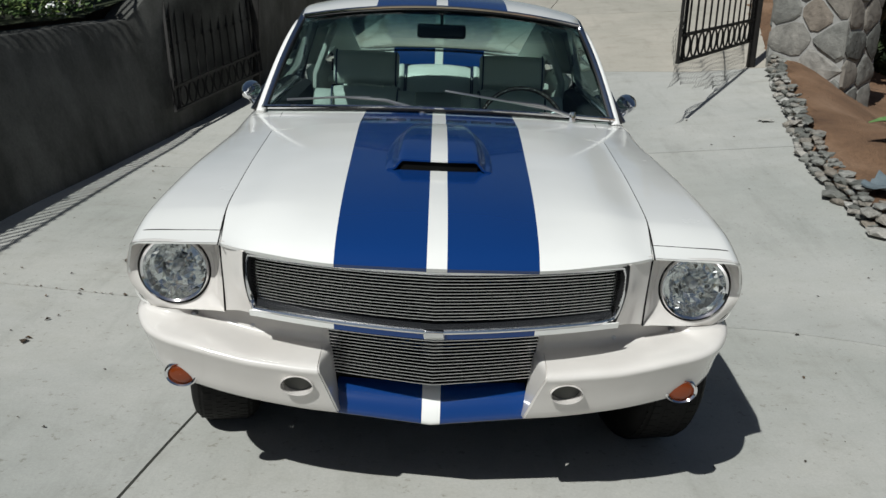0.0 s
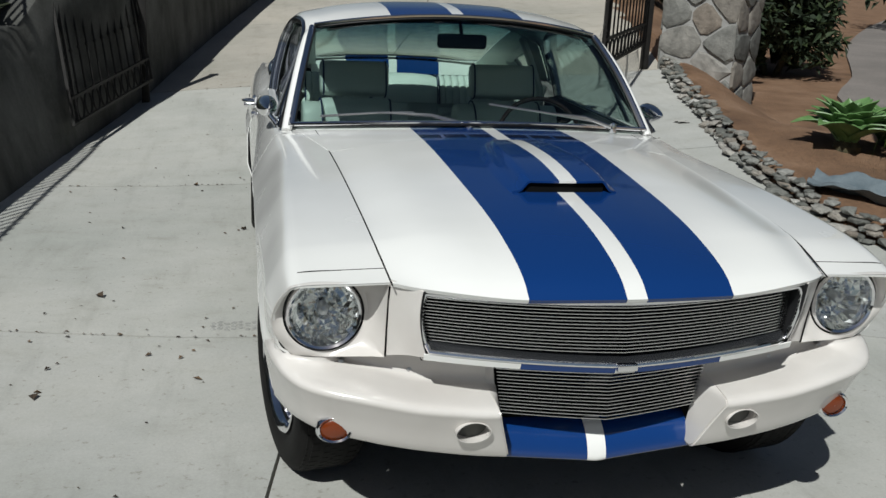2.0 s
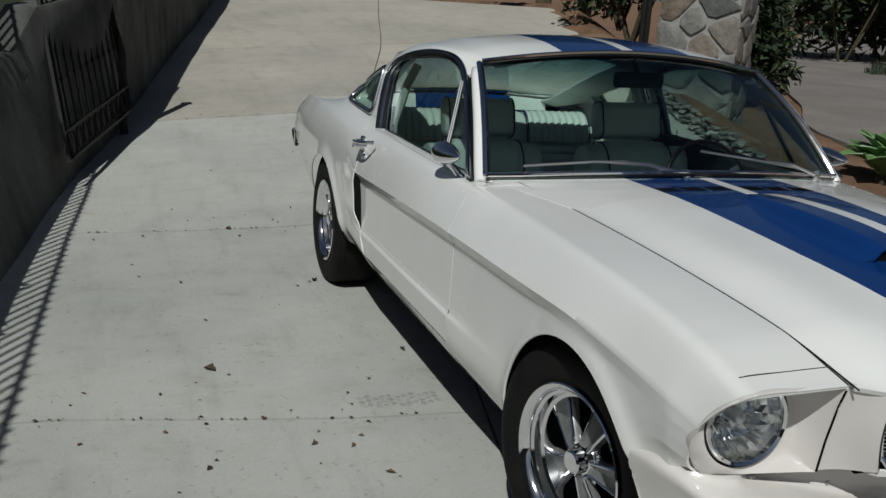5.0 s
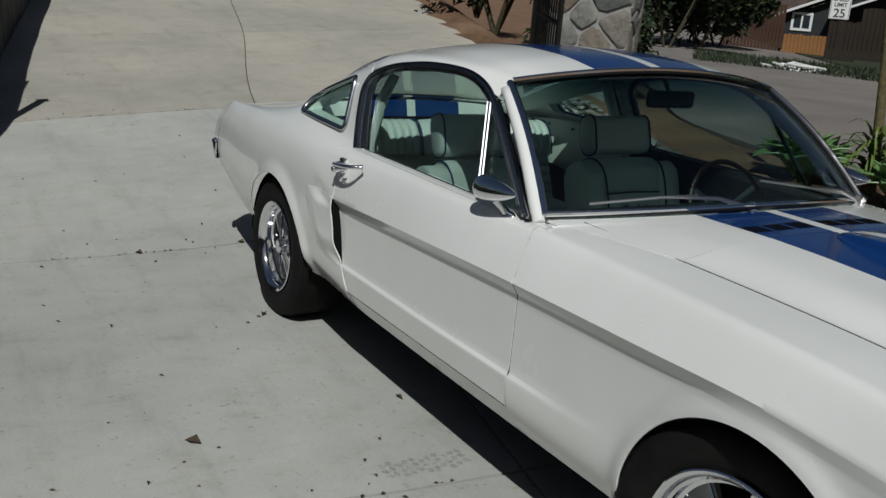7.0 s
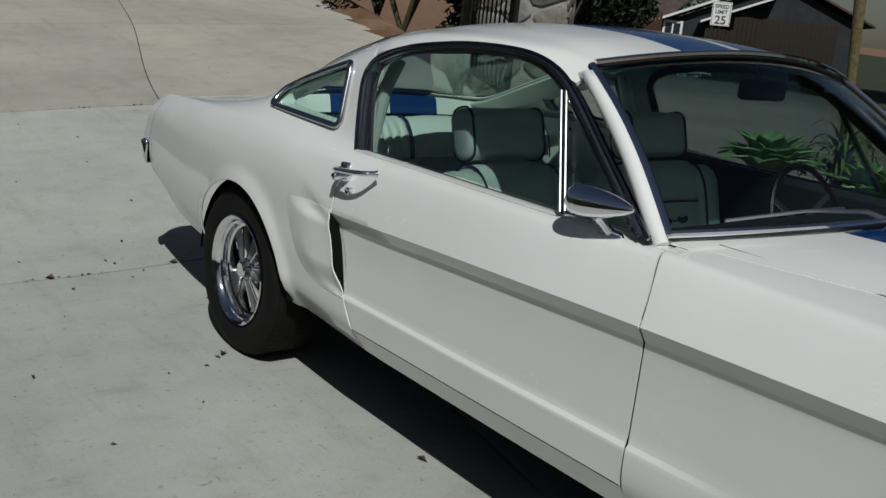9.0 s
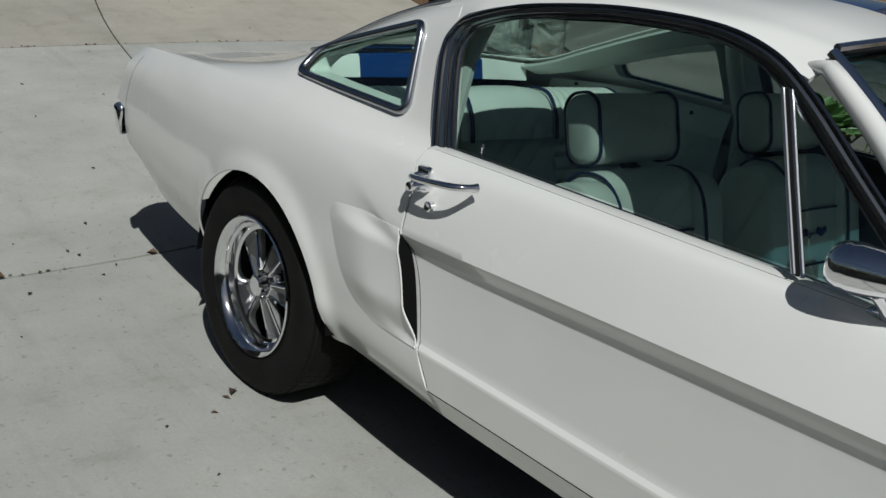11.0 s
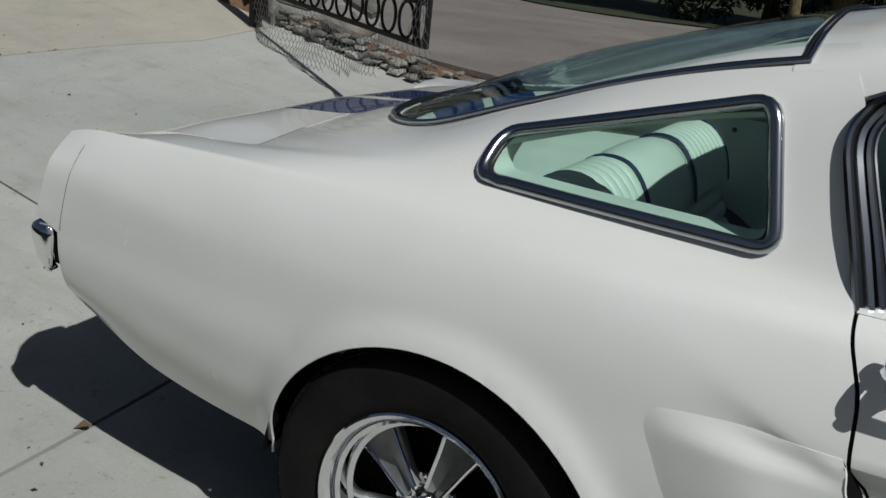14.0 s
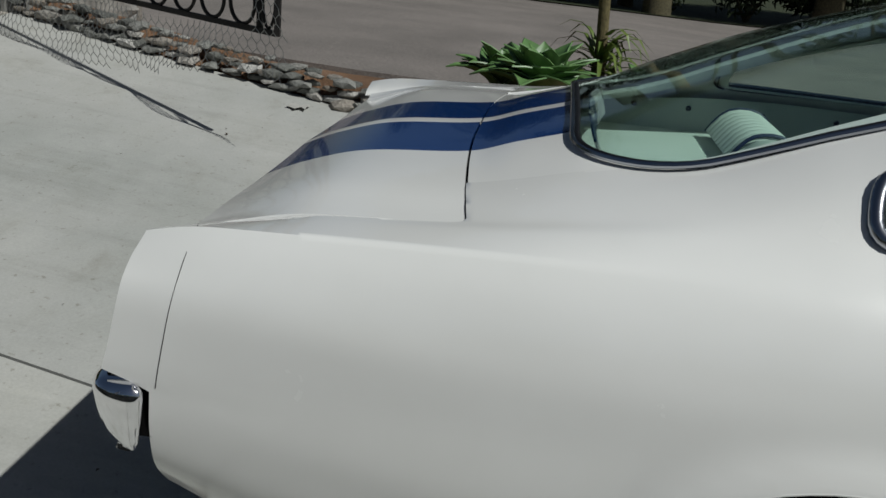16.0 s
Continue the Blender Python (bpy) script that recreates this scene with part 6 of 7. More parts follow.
part("post_cap", mesh(*rounded_box(-1.875, -1.775, 6.645, 6.745, 1.62, 1.65, 0.01), "post_cap"), iron, gq)

# wire netting under the gate
wirem = material("galvanised_wire", (0.30, 0.30, 0.29), 0.5, 0.8)
net_v, net_f = [], []
along = Vector((GB[0] - GA[0], GB[1] - GA[1], 0))
Ln = along.length
dn = along.normalized()
side_n = Vector((-dn.y, dn.x, 0))
def net_point(s, h):
    """s along the gate from its free end, h in metres up from its bottom rail."""
    p = Vector((*GA, 0)) + dn * s
    bulge = 0.02 + 0.10 * max(0, -h) * (1 + math.sin(s * 4.1)) + 0.02 * math.sin(s * 9 + h * 14)
    return p + side_n * bulge + Vector((0, 0, 0.845 + 0.055 * s / Ln + h + 0.015 * math.sin(s * 6.3)))
cell = 0.046
segs = []
for i in range(-1, int(Ln / cell)):
    for j in range(17):
        h0, dh = 0.36 - 0.042 * j, 0.042
        s = (i + 0.5 * (j % 2)) * cell
        if (h0 > 0.02 and s > 0.12) or h0 < -0.17 - 0.13 * min(1.0, max(0.0, s) / 1.1) + 0.03 * math.sin(s * 3.0):
            continue
        a, b = net_point(s, h0), net_point(s, h0 - dh * 0.45)
        segs.append((a, b))
        for e in (-0.5, 0.5):
            segs.append((b, net_point(s + e * cell, h0 - dh)))
for a, b in segs:
    t = (b - a).normalized()
    u = t.orthogonal().normalized() * 0.0017
    w_ = t.cross(u).normalized() * 0.0017
    k = len(net_v)
    for p in (a, b):
        net_v += [tuple(p + u), tuple(p - u * 0.5 + w_ * 0.87), tuple(p - u * 0.5 - w_ * 0.87)]
    net_f += [(k, k + 1, k + 4, k + 3), (k + 1, k + 2, k + 5, k + 4), (k + 2, k, k + 3, k + 5)]
tagged(part("wire_netting", mesh(net_v, net_f, "wire_netting", smooth=False), wirem), "loose hexagonal wire netting hung on iron gate", "wire netting", kind="stuff")

# stone pillar
def stone_mesh(name, outline, depth, seed, puff=0.02):
    """A rough stone from a convex outline in its face plane; bulges outward."""
    r = random.Random(seed)
    n = len(outline)
    cx = sum(p[0] for p in outline) / n
    cy = sum(p[1] for p in outline) / n
    v = []
    for k, (sc, out) in enumerate(((1.0, -depth), (1.0, 0.0), (0.88, puff * 0.8), (0.5, puff * 1.2))):
        for p in outline:
            j = r.uniform(-0.006, 0.006)
            v.append((cx + (p[0] - cx) * sc + j, -out + r.uniform(-0.004, 0.004), cy + (p[1] - cy) * sc + j))
    v.append((cx, -puff * 1.25, cy))
    f = grid_faces(4, n, wrap=True)
    f += [(3 * n + i, 3 * n + (i + 1) % n, 4 * n) for i in range(n)]
    return mesh(v, f, name, angle=25)


pillar = part("stone_pillar", mesh(*box(0.012, 0.788, 0.012, 0.60, -0.5, 2.3), "stone_pillar", smooth=False), mortar, None, "tall pillar of grey and tan fieldstone with pale mortar", "pillar")
PM = Matrix.Translation((3.22, 6.44, 0.0)) @ Matrix.Rotation(math.atan2(-0.77, 0.64), 4, "Z")
pillar.matrix_world = PM
def cell_of(seeds, i, frame_box):
    """The patch of a face that lies nearest to one seed, as a convex outline."""
    x0, z0, x1, z1 = frame_box
    poly = [(x0, z0), (x1, z0), (x1, z1), (x0, z1)]
    px, pz = seeds[i]
    for j, (qx_, qz_) in enumerate(seeds):
        if j == i or not poly:
            continue
        nx, nz = qx_ - px, qz_ - pz
        lim = (qx_ * qx_ + qz_ * qz_ - px * px - pz * pz) / 2 - 0.013 * math.hypot(nx, nz)
        out = []
        for (ax_, az_), (bx_, bz_) in zip(poly, poly[1:] + poly[:1]):
            da, db = ax_ * nx + az_ * nz - lim, bx_ * nx + bz_ * nz - lim
            if da <= 0:
                out.append((ax_, az_))
            if (da < 0 < db) or (db < 0 < da):
                k = da / (da - db)
                out.append((ax_ + (bx_ - ax_) * k, az_ + (bz_ - az_) * k))
        poly = out
    return poly


def stone_face(m, width, z0, z1, seed):
    r = random.Random(seed)
    seeds, z, odd = [], z0, 0
    while z < z1:
        n = max(1, round(width / 0.36))
        for k in range(n):
            seeds.append(((k + 0.5 + (0.22 if odd else -0.22)) * width / n + r.uniform(-0.07, 0.07), z + r.uniform(-0.05, 0.10)))
        z += r.uniform(0.20, 0.27)
        odd = 1 - odd
    for i in range(len(seeds)):
        poly = cell_of(seeds, i, (0.006, z0 - 0.1, width - 0.006, z1))
        if len(poly) < 3:
            continue
        o = []
        for (ax_, az_), (bx_, bz_), (cx_, cz_) in zip(poly[-1:] + poly[:-1], poly, poly[1:] + poly[:1]):
            o += [(bx_ + 0.20 * (ax_ - bx_), bz_ + 0.20 * (az_ - bz_)), (bx_ + 0.20 * (cx_ - bx_), bz_ + 0.20 * (cz_ - bz_))]
        ob = part("stone", stone_mesh("stone", o, 0.02, seed * 100 + i, r.uniform(0.008, 0.020)), stone_mat, pillar)
        ob.matrix_local = m


stone_face(Matrix.Identity(4), 0.80, -0.30, 2.3, 3)
stone_face(Matrix.Translation((0.0, 0.61, 0)) @ Matrix.Rotation(radians(-90), 4, "Z"), 0.61, -0.30, 2.3, 4)
stone_face(Matrix.Translation((0.80, 0.0, 0)) @ Matrix.Rotation(radians(90), 4, "Z"), 0.61, -0.30, 2.3, 5)

# low border of stacked stones along the drive
border = empty("stone_border", "low border of stacked grey and white rubble stones", "stone border")
def rock(seed, size):
    r = random.Random(seed)
    bm = bmesh.new()
    bmesh.ops.create_icosphere(bm, subdivisions=1, radius=0.5)
    for p in bm.verts:
        p.co *= r.uniform(0.75, 1.15)
        p.co = Vector((p.co.x * size[0], p.co.y * size[1], p.co.z * size[2]))
    me = bpy.data.meshes.new("rock")
    bm.to_mesh(me)
    bm.free()
    me.materials.append(rubble)
    return me
rocks = [rock(k, (1.0, rng.uniform(0.6, 0.9), rng.uniform(0.28, 0.45))) for k in range(12)]
y = 1.15
n_rock = 0
while y < 6.35 and n_rock < 285:
    s = rng.uniform(0.10, 0.20)
    for course in range(3):
        x0 = float(edge_x(y)) + 0.045 + 0.028 * course + rng.uniform(-0.03, 0.03)
        sl = float(edge_x(y + 0.1) - edge_x(y - 0.1)) / 0.2
        ob = new("stone", rng.choice(rocks))
        ob.parent = border
        sc = s * rng.uniform(0.75, 1.25) * (1.0 if course < 2 else 0.8)
        zz = float(rise(x0, y)) + 0.025 + 0.045 * course + rng.uniform(-0.01, 0.015)
        ob.matrix_local = Matrix.Translation((x0, y + rng.uniform(-0.04, 0.04), zz)) @ Matrix.Rotation(math.atan2(1, sl) + rng.uniform(-0.5, 0.5), 4, "Z") @ Matrix.Rotation(rng.uniform(-0.3, 0.3), 4, "X") @ Matrix.Diagonal((sc, sc * 1.0, sc * 0.9, 1))
        n_rock += 1
    y += s * 0.50

# agave and dragon plant
def agave(at, scale, count, label, seed):
    r = random.Random(seed)
    base = empty("agave", label, "plant", at=Matrix.Translation(at))
    part("stump", mesh(*tube([(0, 0, -0.25), (0, 0, 0.0), (0, 0, 0.06)], [0.09, 0.10, 0.05], 10), "stump"), bark, base)
    for k in range(count):
        ring = k / count
        a = k * 2.399 + r.uniform(-0.15, 0.15)
        el = radians(86 - 44 * ring + r.uniform(-7, 7))
        L = scale * (0.55 + 0.30 * min(1, ring * 2)) * r.uniform(0.88, 1.1)
        W = L * r.uniform(0.24, 0.30)
        v = []
        for t in np.linspace(0, 1, 9):
            w = W * (0.45 + 2.2 * t * (1 - t) ** 0.9 * 1.0) * (1 - t ** 5) + 0.002
            e = el - 0.35 * t * t * (0.2 + ring)
            x = L * t * math.cos(e)
            z = L * t * math.sin(e)
            for u in (-1, -0.5, 0, 0.5, 1):
                cup = 0.30 * w * (u * u)
                v.append((x - cup * math.sin(e), w * u, z + cup * math.cos(e)))
        me = mesh([tuple(Matrix.Rotation(a, 3, "Z") @ Vector(p)) for p in v], grid_faces(9, 5), "leaf")
        part("leaf", me, agave_mat, base, thick=0.008)
    return base
def gz(x, y):
    return terrain(x, y)
agave((3.33, 3.30, gz(3.33, 3.30) + 0.03), 0.47, 54, "large green agave rosette on dirt bank", 1)
agave((3.55, 2.62, gz(3.55, 2.62)), 0.48, 34, "smaller green agave rosette beside dirt", 2)
agave((3.85, 3.55, gz(3.85, 3.55)), 0.42, 30, "small green agave rosette on dirt bank", 3)
straw_bark = rough_material("straw_bark", [(0.3, (0.07, 0.055, 0.022)), (0.7, (0.17, 0.14, 0.06))], 30, 0.9, 80, 0.8, 0.01)
lime_leaf = rough_material("lime_leaf", [(0.3, (0.07, 0.12, 0.02)), (0.7, (0.14, 0.19, 0.035))], 8, 0.5, 60, 0.2, 0.002)
dp = empty("dragon_plant", "slender mossy trunk with spiky yellow-green leaves", "plant", at=Matrix.Translation((3.70, 2.99, gz(3.7, 2.99))))
part("trunk", mesh(*tube([(0.02, 0, -0.1), (0.0, 0.0, 0.4), (-0.03, 0.03, 0.9), (-0.02, 0.10, 1.6), (0.04, 0.16, 2.6)], [0.06, 0.035, 0.032, 0.045, 0.05], 12), "trunk"), straw_bark, dp)
for k in range(60):
    a = rng.uniform(0, 6.28)
    z0 = rng.choice((0.16, 0.26, 0.36)) + rng.uniform(-0.06, 0.10)
    e = rng.uniform(0.1, 1.2)
    L = rng.uniform(0.18, 0.34)
    p = []
    for t in np.linspace(0, 1, 5):
        w = 0.021 * (1 - t) ** 0.7 + 0.001
        ee = e - 0.9 * t * t
        for u in (-1, 0, 1):
            p.append((0.05 + L * t * math.cos(ee), w * u, z0 + L * t * math.sin(ee) + 0.3 * w * u * u))
    part("leaf", mesh([tuple(Matrix.Rotation(a, 3, "Z") @ Vector(q)) for q in p], grid_faces(5, 3), "leaf"), lime_leaf, dp)

# cloth on the border, scrap of paper
cloth_mat = rough_material("blue_grey_cloth", [(0.3, (0.10, 0.13, 0.15)), (0.7, (0.17, 0.205, 0.225))], 9, 0.95, 200, 0.5, 0.004)
v = []
for i in range(26):
    for j in range(12):
        s, t = i / 25, j / 11
        x, y = 2.50 + 0.62 * s + 0.20 * t, 2.45 - 0.85 * s + 0.22 * t
        fold = 0.03 * math.sin(8 * t + 4 * s) + 0.07 * noise.noise(Vector((s * 6, t * 4, 1)))
        v.append((x, y, max(terrain(x, y), float(rise(x, y)) + 0.12 * (1 - t)) + 0.055 + fold))
tagged(part("cloth", mesh(v, grid_faces(26, 12, flip=True), "cloth"), cloth_mat, thick=0.012), "crumpled blue-grey cloth over stone border", "cloth")
v = [(2.56 + 0.10 * s + 0.02 * math.sin(9 * t), 4.44 + 0.10 * t, float(rise(2.6, 4.5)) + 0.008 + 0.008 * math.sin(4 * s + 5 * t) ** 2) for s in np.linspace(0, 1, 5) for t in np.linspace(0, 1, 5)]
tagged(part("paper_scrap", mesh(v, grid_faces(5, 5, flip=True), "paper_scrap"), material("grey_paper", (0.42, 0.41, 0.38), 0.9), thick=0.001), "crumpled dirty paper scrap on driveway", "litter")

# fence and planting on the retaining wall
fence = empty("iron_fence", "black iron picket fence on retaining wall", "fence")
for y in np.arange(-4.0, 4.75, 0.115):
    x = float(wall_x(y)) - 0.36
    part("picket", mesh(*tube([(x, y, 1.00), (x - 0.01, y, 1.5), (x - 0.02, y, 2.12)], 0, 4, flat=(0.010, 0.010)), "picket"), iron, fence)
for z in (1.10, 2.04):
    part("rail", mesh(*tube([(float(wall_x(y)) - 0.36 - 0.01 * (z - 1), y, z) for y in np.linspace(-4, 4.7, 12)], 0, 4, flat=(0.014, 0.014)), "rail"), iron, fence)
part("post", mesh(*rounded_box(float(wall_x(4.8)) - 0.40, float(wall_x(4.8)) - 0.33, 4.76, 4.83, 0.98, 2.1, 0.006), "post"), mortar, fence, "pale grey fence post")
gc_v, gc_f = [], []
fl_v, fl_f = [], []
for k in range(5200):
    y = rng.uniform(-4, 4.8)
    x = float(wall_x(y)) - 0.16 - abs(rng.gauss(0, 0.35))
    z = 1.03 + rng.uniform(0, 0.22) + 0.05 * noise.noise(Vector((x * 3, y * 3, 0)))
    a, L = rng.uniform(0, 6.28), rng.uniform(0.03, 0.07)
    d_ = Vector((math.cos(a), math.sin(a), rng.uniform(-0.2, 0.8))).normalized()
    u = d_.orthogonal().normalized() * L * 0.3
    p = Vector((x, y, z))
    tv, tf = (fl_v, fl_f) if noise.noise(Vector((x * 4, y * 4, 2))) > 0.22 and rng.random() < 0.7 else (gc_v, gc_f)
    i0 = len(tv)
    tv += [tuple(p), tuple(p + d_ * L * 0.5 + u), tuple(p + d_ * L), tuple(p + d_ * L * 0.5 - u)]
    tf.append((i0, i0 + 1, i0 + 2, i0 + 3))
tagged(part("ground_cover", mesh(gc_v, gc_f, "ground_cover", smooth=False), leaf_green), "low green ground cover behind the fence", "plants", kind="stuff")
tagged(part("white_flowers", mesh(fl_v, fl_f, "white_flowers", smooth=False), petal), "small white flowers in the ground cover", "flowers", kind="stuff")
bank = []
for y in np.linspace(-12, 20, 30):
    for dx, z in ((-0.22, 1.0), (-0.6, 1.05), (-1.5, 1.2), (-4, 1.4), (-12, 1.6)):
        bank.append((float(wall_x(y)) + dx, y, z + max(0, float(rise(wall_x(y), y))) + (0.2 if y > 5 else 0)))
tagged(part("planting_bank", mesh(bank, grid_faces(30, 5), "planting_bank"), grass_mat), "planted soil behind retaining wall", "ground", kind="structure")

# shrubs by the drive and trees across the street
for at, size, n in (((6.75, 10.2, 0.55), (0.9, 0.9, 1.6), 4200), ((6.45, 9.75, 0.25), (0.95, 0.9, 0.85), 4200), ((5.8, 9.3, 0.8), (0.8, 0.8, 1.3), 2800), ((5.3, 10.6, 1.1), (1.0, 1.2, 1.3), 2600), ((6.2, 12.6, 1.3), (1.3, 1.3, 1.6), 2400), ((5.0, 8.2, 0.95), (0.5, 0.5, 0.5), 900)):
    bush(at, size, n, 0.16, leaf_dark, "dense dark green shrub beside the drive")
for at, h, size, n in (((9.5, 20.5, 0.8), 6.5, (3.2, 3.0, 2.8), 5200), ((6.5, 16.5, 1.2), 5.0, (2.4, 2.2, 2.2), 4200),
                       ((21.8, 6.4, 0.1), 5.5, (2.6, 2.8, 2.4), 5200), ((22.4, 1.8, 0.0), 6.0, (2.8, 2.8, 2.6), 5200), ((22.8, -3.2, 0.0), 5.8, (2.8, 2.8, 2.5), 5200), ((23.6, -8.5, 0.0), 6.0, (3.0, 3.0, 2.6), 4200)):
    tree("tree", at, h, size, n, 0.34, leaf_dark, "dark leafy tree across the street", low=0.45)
# Added trees, crowns out of view, placed to shade the verge and darken reflections.
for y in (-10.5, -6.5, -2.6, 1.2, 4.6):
    tree("tree", (20.6 - 0.1 * y + rng.uniform(-0.3, 0.3), y, 0.0), 12.0, (4.8, 3.8, 3.2), 9000, 0.46, leaf_dark, "tall broad tree added to shade the far verge", low=0.26)
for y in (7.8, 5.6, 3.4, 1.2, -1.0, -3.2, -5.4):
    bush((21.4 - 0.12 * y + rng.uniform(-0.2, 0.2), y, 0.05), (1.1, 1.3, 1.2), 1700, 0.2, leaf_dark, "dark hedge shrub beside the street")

# far side: fences, house, sign
def polar(az, dist, z, eye=(-2.35, -1.28)):
    return (eye[0] + dist * math.sin(radians(az)), eye[1] + dist * math.cos(radians(az)), z)
wood_dark = rough_material("brown_boards", [(0.3, (0.016, 0.010, 0.006)), (0.7, (0.034, 0.022, 0.014))], 3, 0.9, 30, 0.5, 0.01, stretch=(6, 6, 0.4))
wood_new = rough_material("orange_boards", [(0.3, (0.24, 0.10, 0.03)), (0.7, (0.34, 0.16, 0.055))], 3, 0.85, 30, 0.5, 0.01, stretch=(6, 6, 0.4))
wood_red = rough_material("red_brown_boards", [(0.3, (0.045, 0.020, 0.012)), (0.7, (0.085, 0.04, 0.024))], 3, 0.9, 30, 0.5, 0.01, stretch=(6, 6, 0.4))
def board_fence(az0, az1, dist, z0, z1, n, mat, label):
    fo = empty("board_fence", label, "fence")
    p0, p1 = Vector(polar(az0, dist, 0)), Vector(polar(az1, dist, 0))
    d = (p1 - p0)
    m = Matrix.Translation(p0) @ Matrix.Rotation(math.atan2(d.y, d.x), 4, "Z")
    me = mesh(*rounded_box(0.006, d.length / n - 0.006, -0.012, 0.012, z0, z1, 0.004, 1), "board")
    me.materials.append(mat)
    for k in range(n):
        ob = new("board", me)
        ob.parent = fo
        ob.matrix_local = m @ Matrix.Translation((k * d.length / n, rng.uniform(-0.01, 0.01), rng.uniform(-0.03, 0.03)))
    return fo
board_fence(45.9, 49.1, 40, -0.4, 2.25, 17, wood_red, "dark brown board fence across the street")
board_fence(49.15, 51.6, 39.5, -0.2, 1.15, 12, wood_new, "orange-brown new board fence by the house")
board_fence(51.4, 53.0, 36, -0.2, 1.75, 7, wood_dark, "short dark brown board screen beside the sign")
board_fence(53.0, 58.5, 39, -0.2, 2.3, 22, wood_dark, "dark brown board fence beside the house")
for az, dist, sz in ((42.8, 31, 2.8), (45.6, 37, 2.6), (44.6, 34, 3.0), (47.2, 62, 4.5), (44.2, 60, 4.5)):
    q = polar(az, dist, 0)
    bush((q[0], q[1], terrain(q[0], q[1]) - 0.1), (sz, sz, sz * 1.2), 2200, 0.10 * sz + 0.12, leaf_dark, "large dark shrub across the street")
house = empty("house", "dark house with brown shingle roof and white window", "house")
hm = Matrix.Translation(polar(50.5, 52, 0.45)) @ Matrix.Rotation(radians(-50.5), 4, "Z")
siding = rough_material("dark_siding", [(0.3, (0.016, 0.018, 0.021)), (0.7, (0.03, 0.032, 0.036))], 2, 0.9)
shingle = rough_material("brown_shingles", [(0.3, (0.055, 0.038, 0.031)), (0.7, (0.10, 0.073, 0.060))], 2.5, 0.95, 14, 0.8, 0.05)
trim_w = material("white_trim", (0.75, 0.75, 0.74), 0.6)
def slab_of(front, back, drop):
    """A sloping slab from its front edge line to its back edge line."""
    top = [*front, *back[::-1]]
    v = [Vector(p) for p in top] + [Vector(p) - Vector((0, 0, drop)) for p in top]
    return [tuple(p) for p in v], [(0, 1, 2, 3), (7, 6, 5, 4), (0, 4, 5, 1), (1, 5, 6, 2), (2, 6, 7, 3), (3, 7, 4, 0)]


gab = [(-1.35, -0.6), (8.5, -0.6), (8.5, 2.3), (4.6, 4.0), (-1.35, 1.45)]
hv = [(u, 0.0, z) for u, z in gab] + [(u, 6.0, z) for u, z in gab]
part("wall", mesh(*moved((hv, [(0, 1, 2, 3, 4), (9, 8, 7, 6, 5)] + [(i, i + 5, (i + 1) % 5 + 5, (i + 1) % 5) for i in range(5)]), hm), "wall", smooth=False), siding, house)
part("wall", mesh(*moved(box(-2.8, 8.4, 1.6, 9, -0.6, 1.5), hm), "wall", smooth=False), siding, house)
part("roof", mesh(*moved(slab_of([(-1.75, -0.45, 1.50), (4.7, -0.45, 4.32)], [(-1.75, 6.2, 1.50), (4.7, 6.2, 4.32)], 0.10), hm), "roof", smooth=False), shingle, house)
part("roof", mesh(*moved(slab_of([(4.7, -0.45, 4.32), (9.2, -0.45, 2.34)], [(4.7, 6.2, 4.32), (9.2, 6.2, 2.34)], 0.10), hm), "roof", smooth=False), shingle, house)
part("roof", mesh(*moved(slab_of([(-3.4, 0.9, 1.46), (-1.2, 0.9, 1.46)], [(0.6, 5.5, 4.0), (1.2, 5.5, 4.0)], 0.10), hm), "roof", smooth=False), shingle, house)
part("fascia", mesh(*moved(slab_of([(-1.78, -0.50, 1.54), (4.7, -0.50, 4.36)], [(-1.78, -0.45, 1.54), (4.7, -0.45, 4.36)], 0.13), hm), "fascia", smooth=False), trim_w, house)
part("roof", mesh(*moved(slab_of([(0.8, -2.6, 1.78), (4.4, -2.6, 3.3)], [(0.8, 0, 1.78), (4.4, 0, 3.3)], 0.08), hm), "roof", smooth=False), shingle, house)
part("fascia", mesh(*moved(slab_of([(0.78, -2.65, 1.80), (4.4, -2.65, 3.33)], [(0.78, -2.6, 1.80), (4.4, -2.6, 3.33)], 0.11), hm), "fascia", smooth=False), trim_w, house)
part("porch_post", mesh(*moved(box(1.3, 1.42, -2.5, -2.38, -0.6, 1.9), hm), "porch_post", smooth=False), wood_dark, house)
wi = part("window", mesh(*moved(joined(box(-0.98, 0.02, -0.06, 0.0, 0.80, 0.92), box(-0.98, 0.02, -0.06, 0, 1.58, 1.70), box(-0.98, -0.86, -0.06, 0, 0.9, 1.6), box(-0.10, 0.02, -0.06, 0, 0.9, 1.6), box(-0.52, -0.44, -0.06, 0, 0.9, 1.6)), hm), "window", smooth=False), trim_w, house, "white window frame")
part("pane", mesh(*moved(box(-0.92, -0.04, -0.03, -0.02, 0.85, 1.65), hm), "pane", smooth=False), material("dark_pane", (0.02, 0.03, 0.04), 0.05), wi)

sp = Vector(polar(51.8, 28, 0))
sign = empty("speed_sign", "white speed limit sign on a thin post", "sign", at=Matrix.Translation((sp.x, sp.y, 0.52)) @ Matrix.Rotation(radians(-51.8), 4, "Z") @ Matrix.Scale(0.84, 4))
part("post", mesh(*tube([(0, 0.04, -0.9), (0, 0.04, 1.2), (0, 0.04, 2.3)], 0, 4, flat=(0.03, 0.02)), "post"), iron, sign)
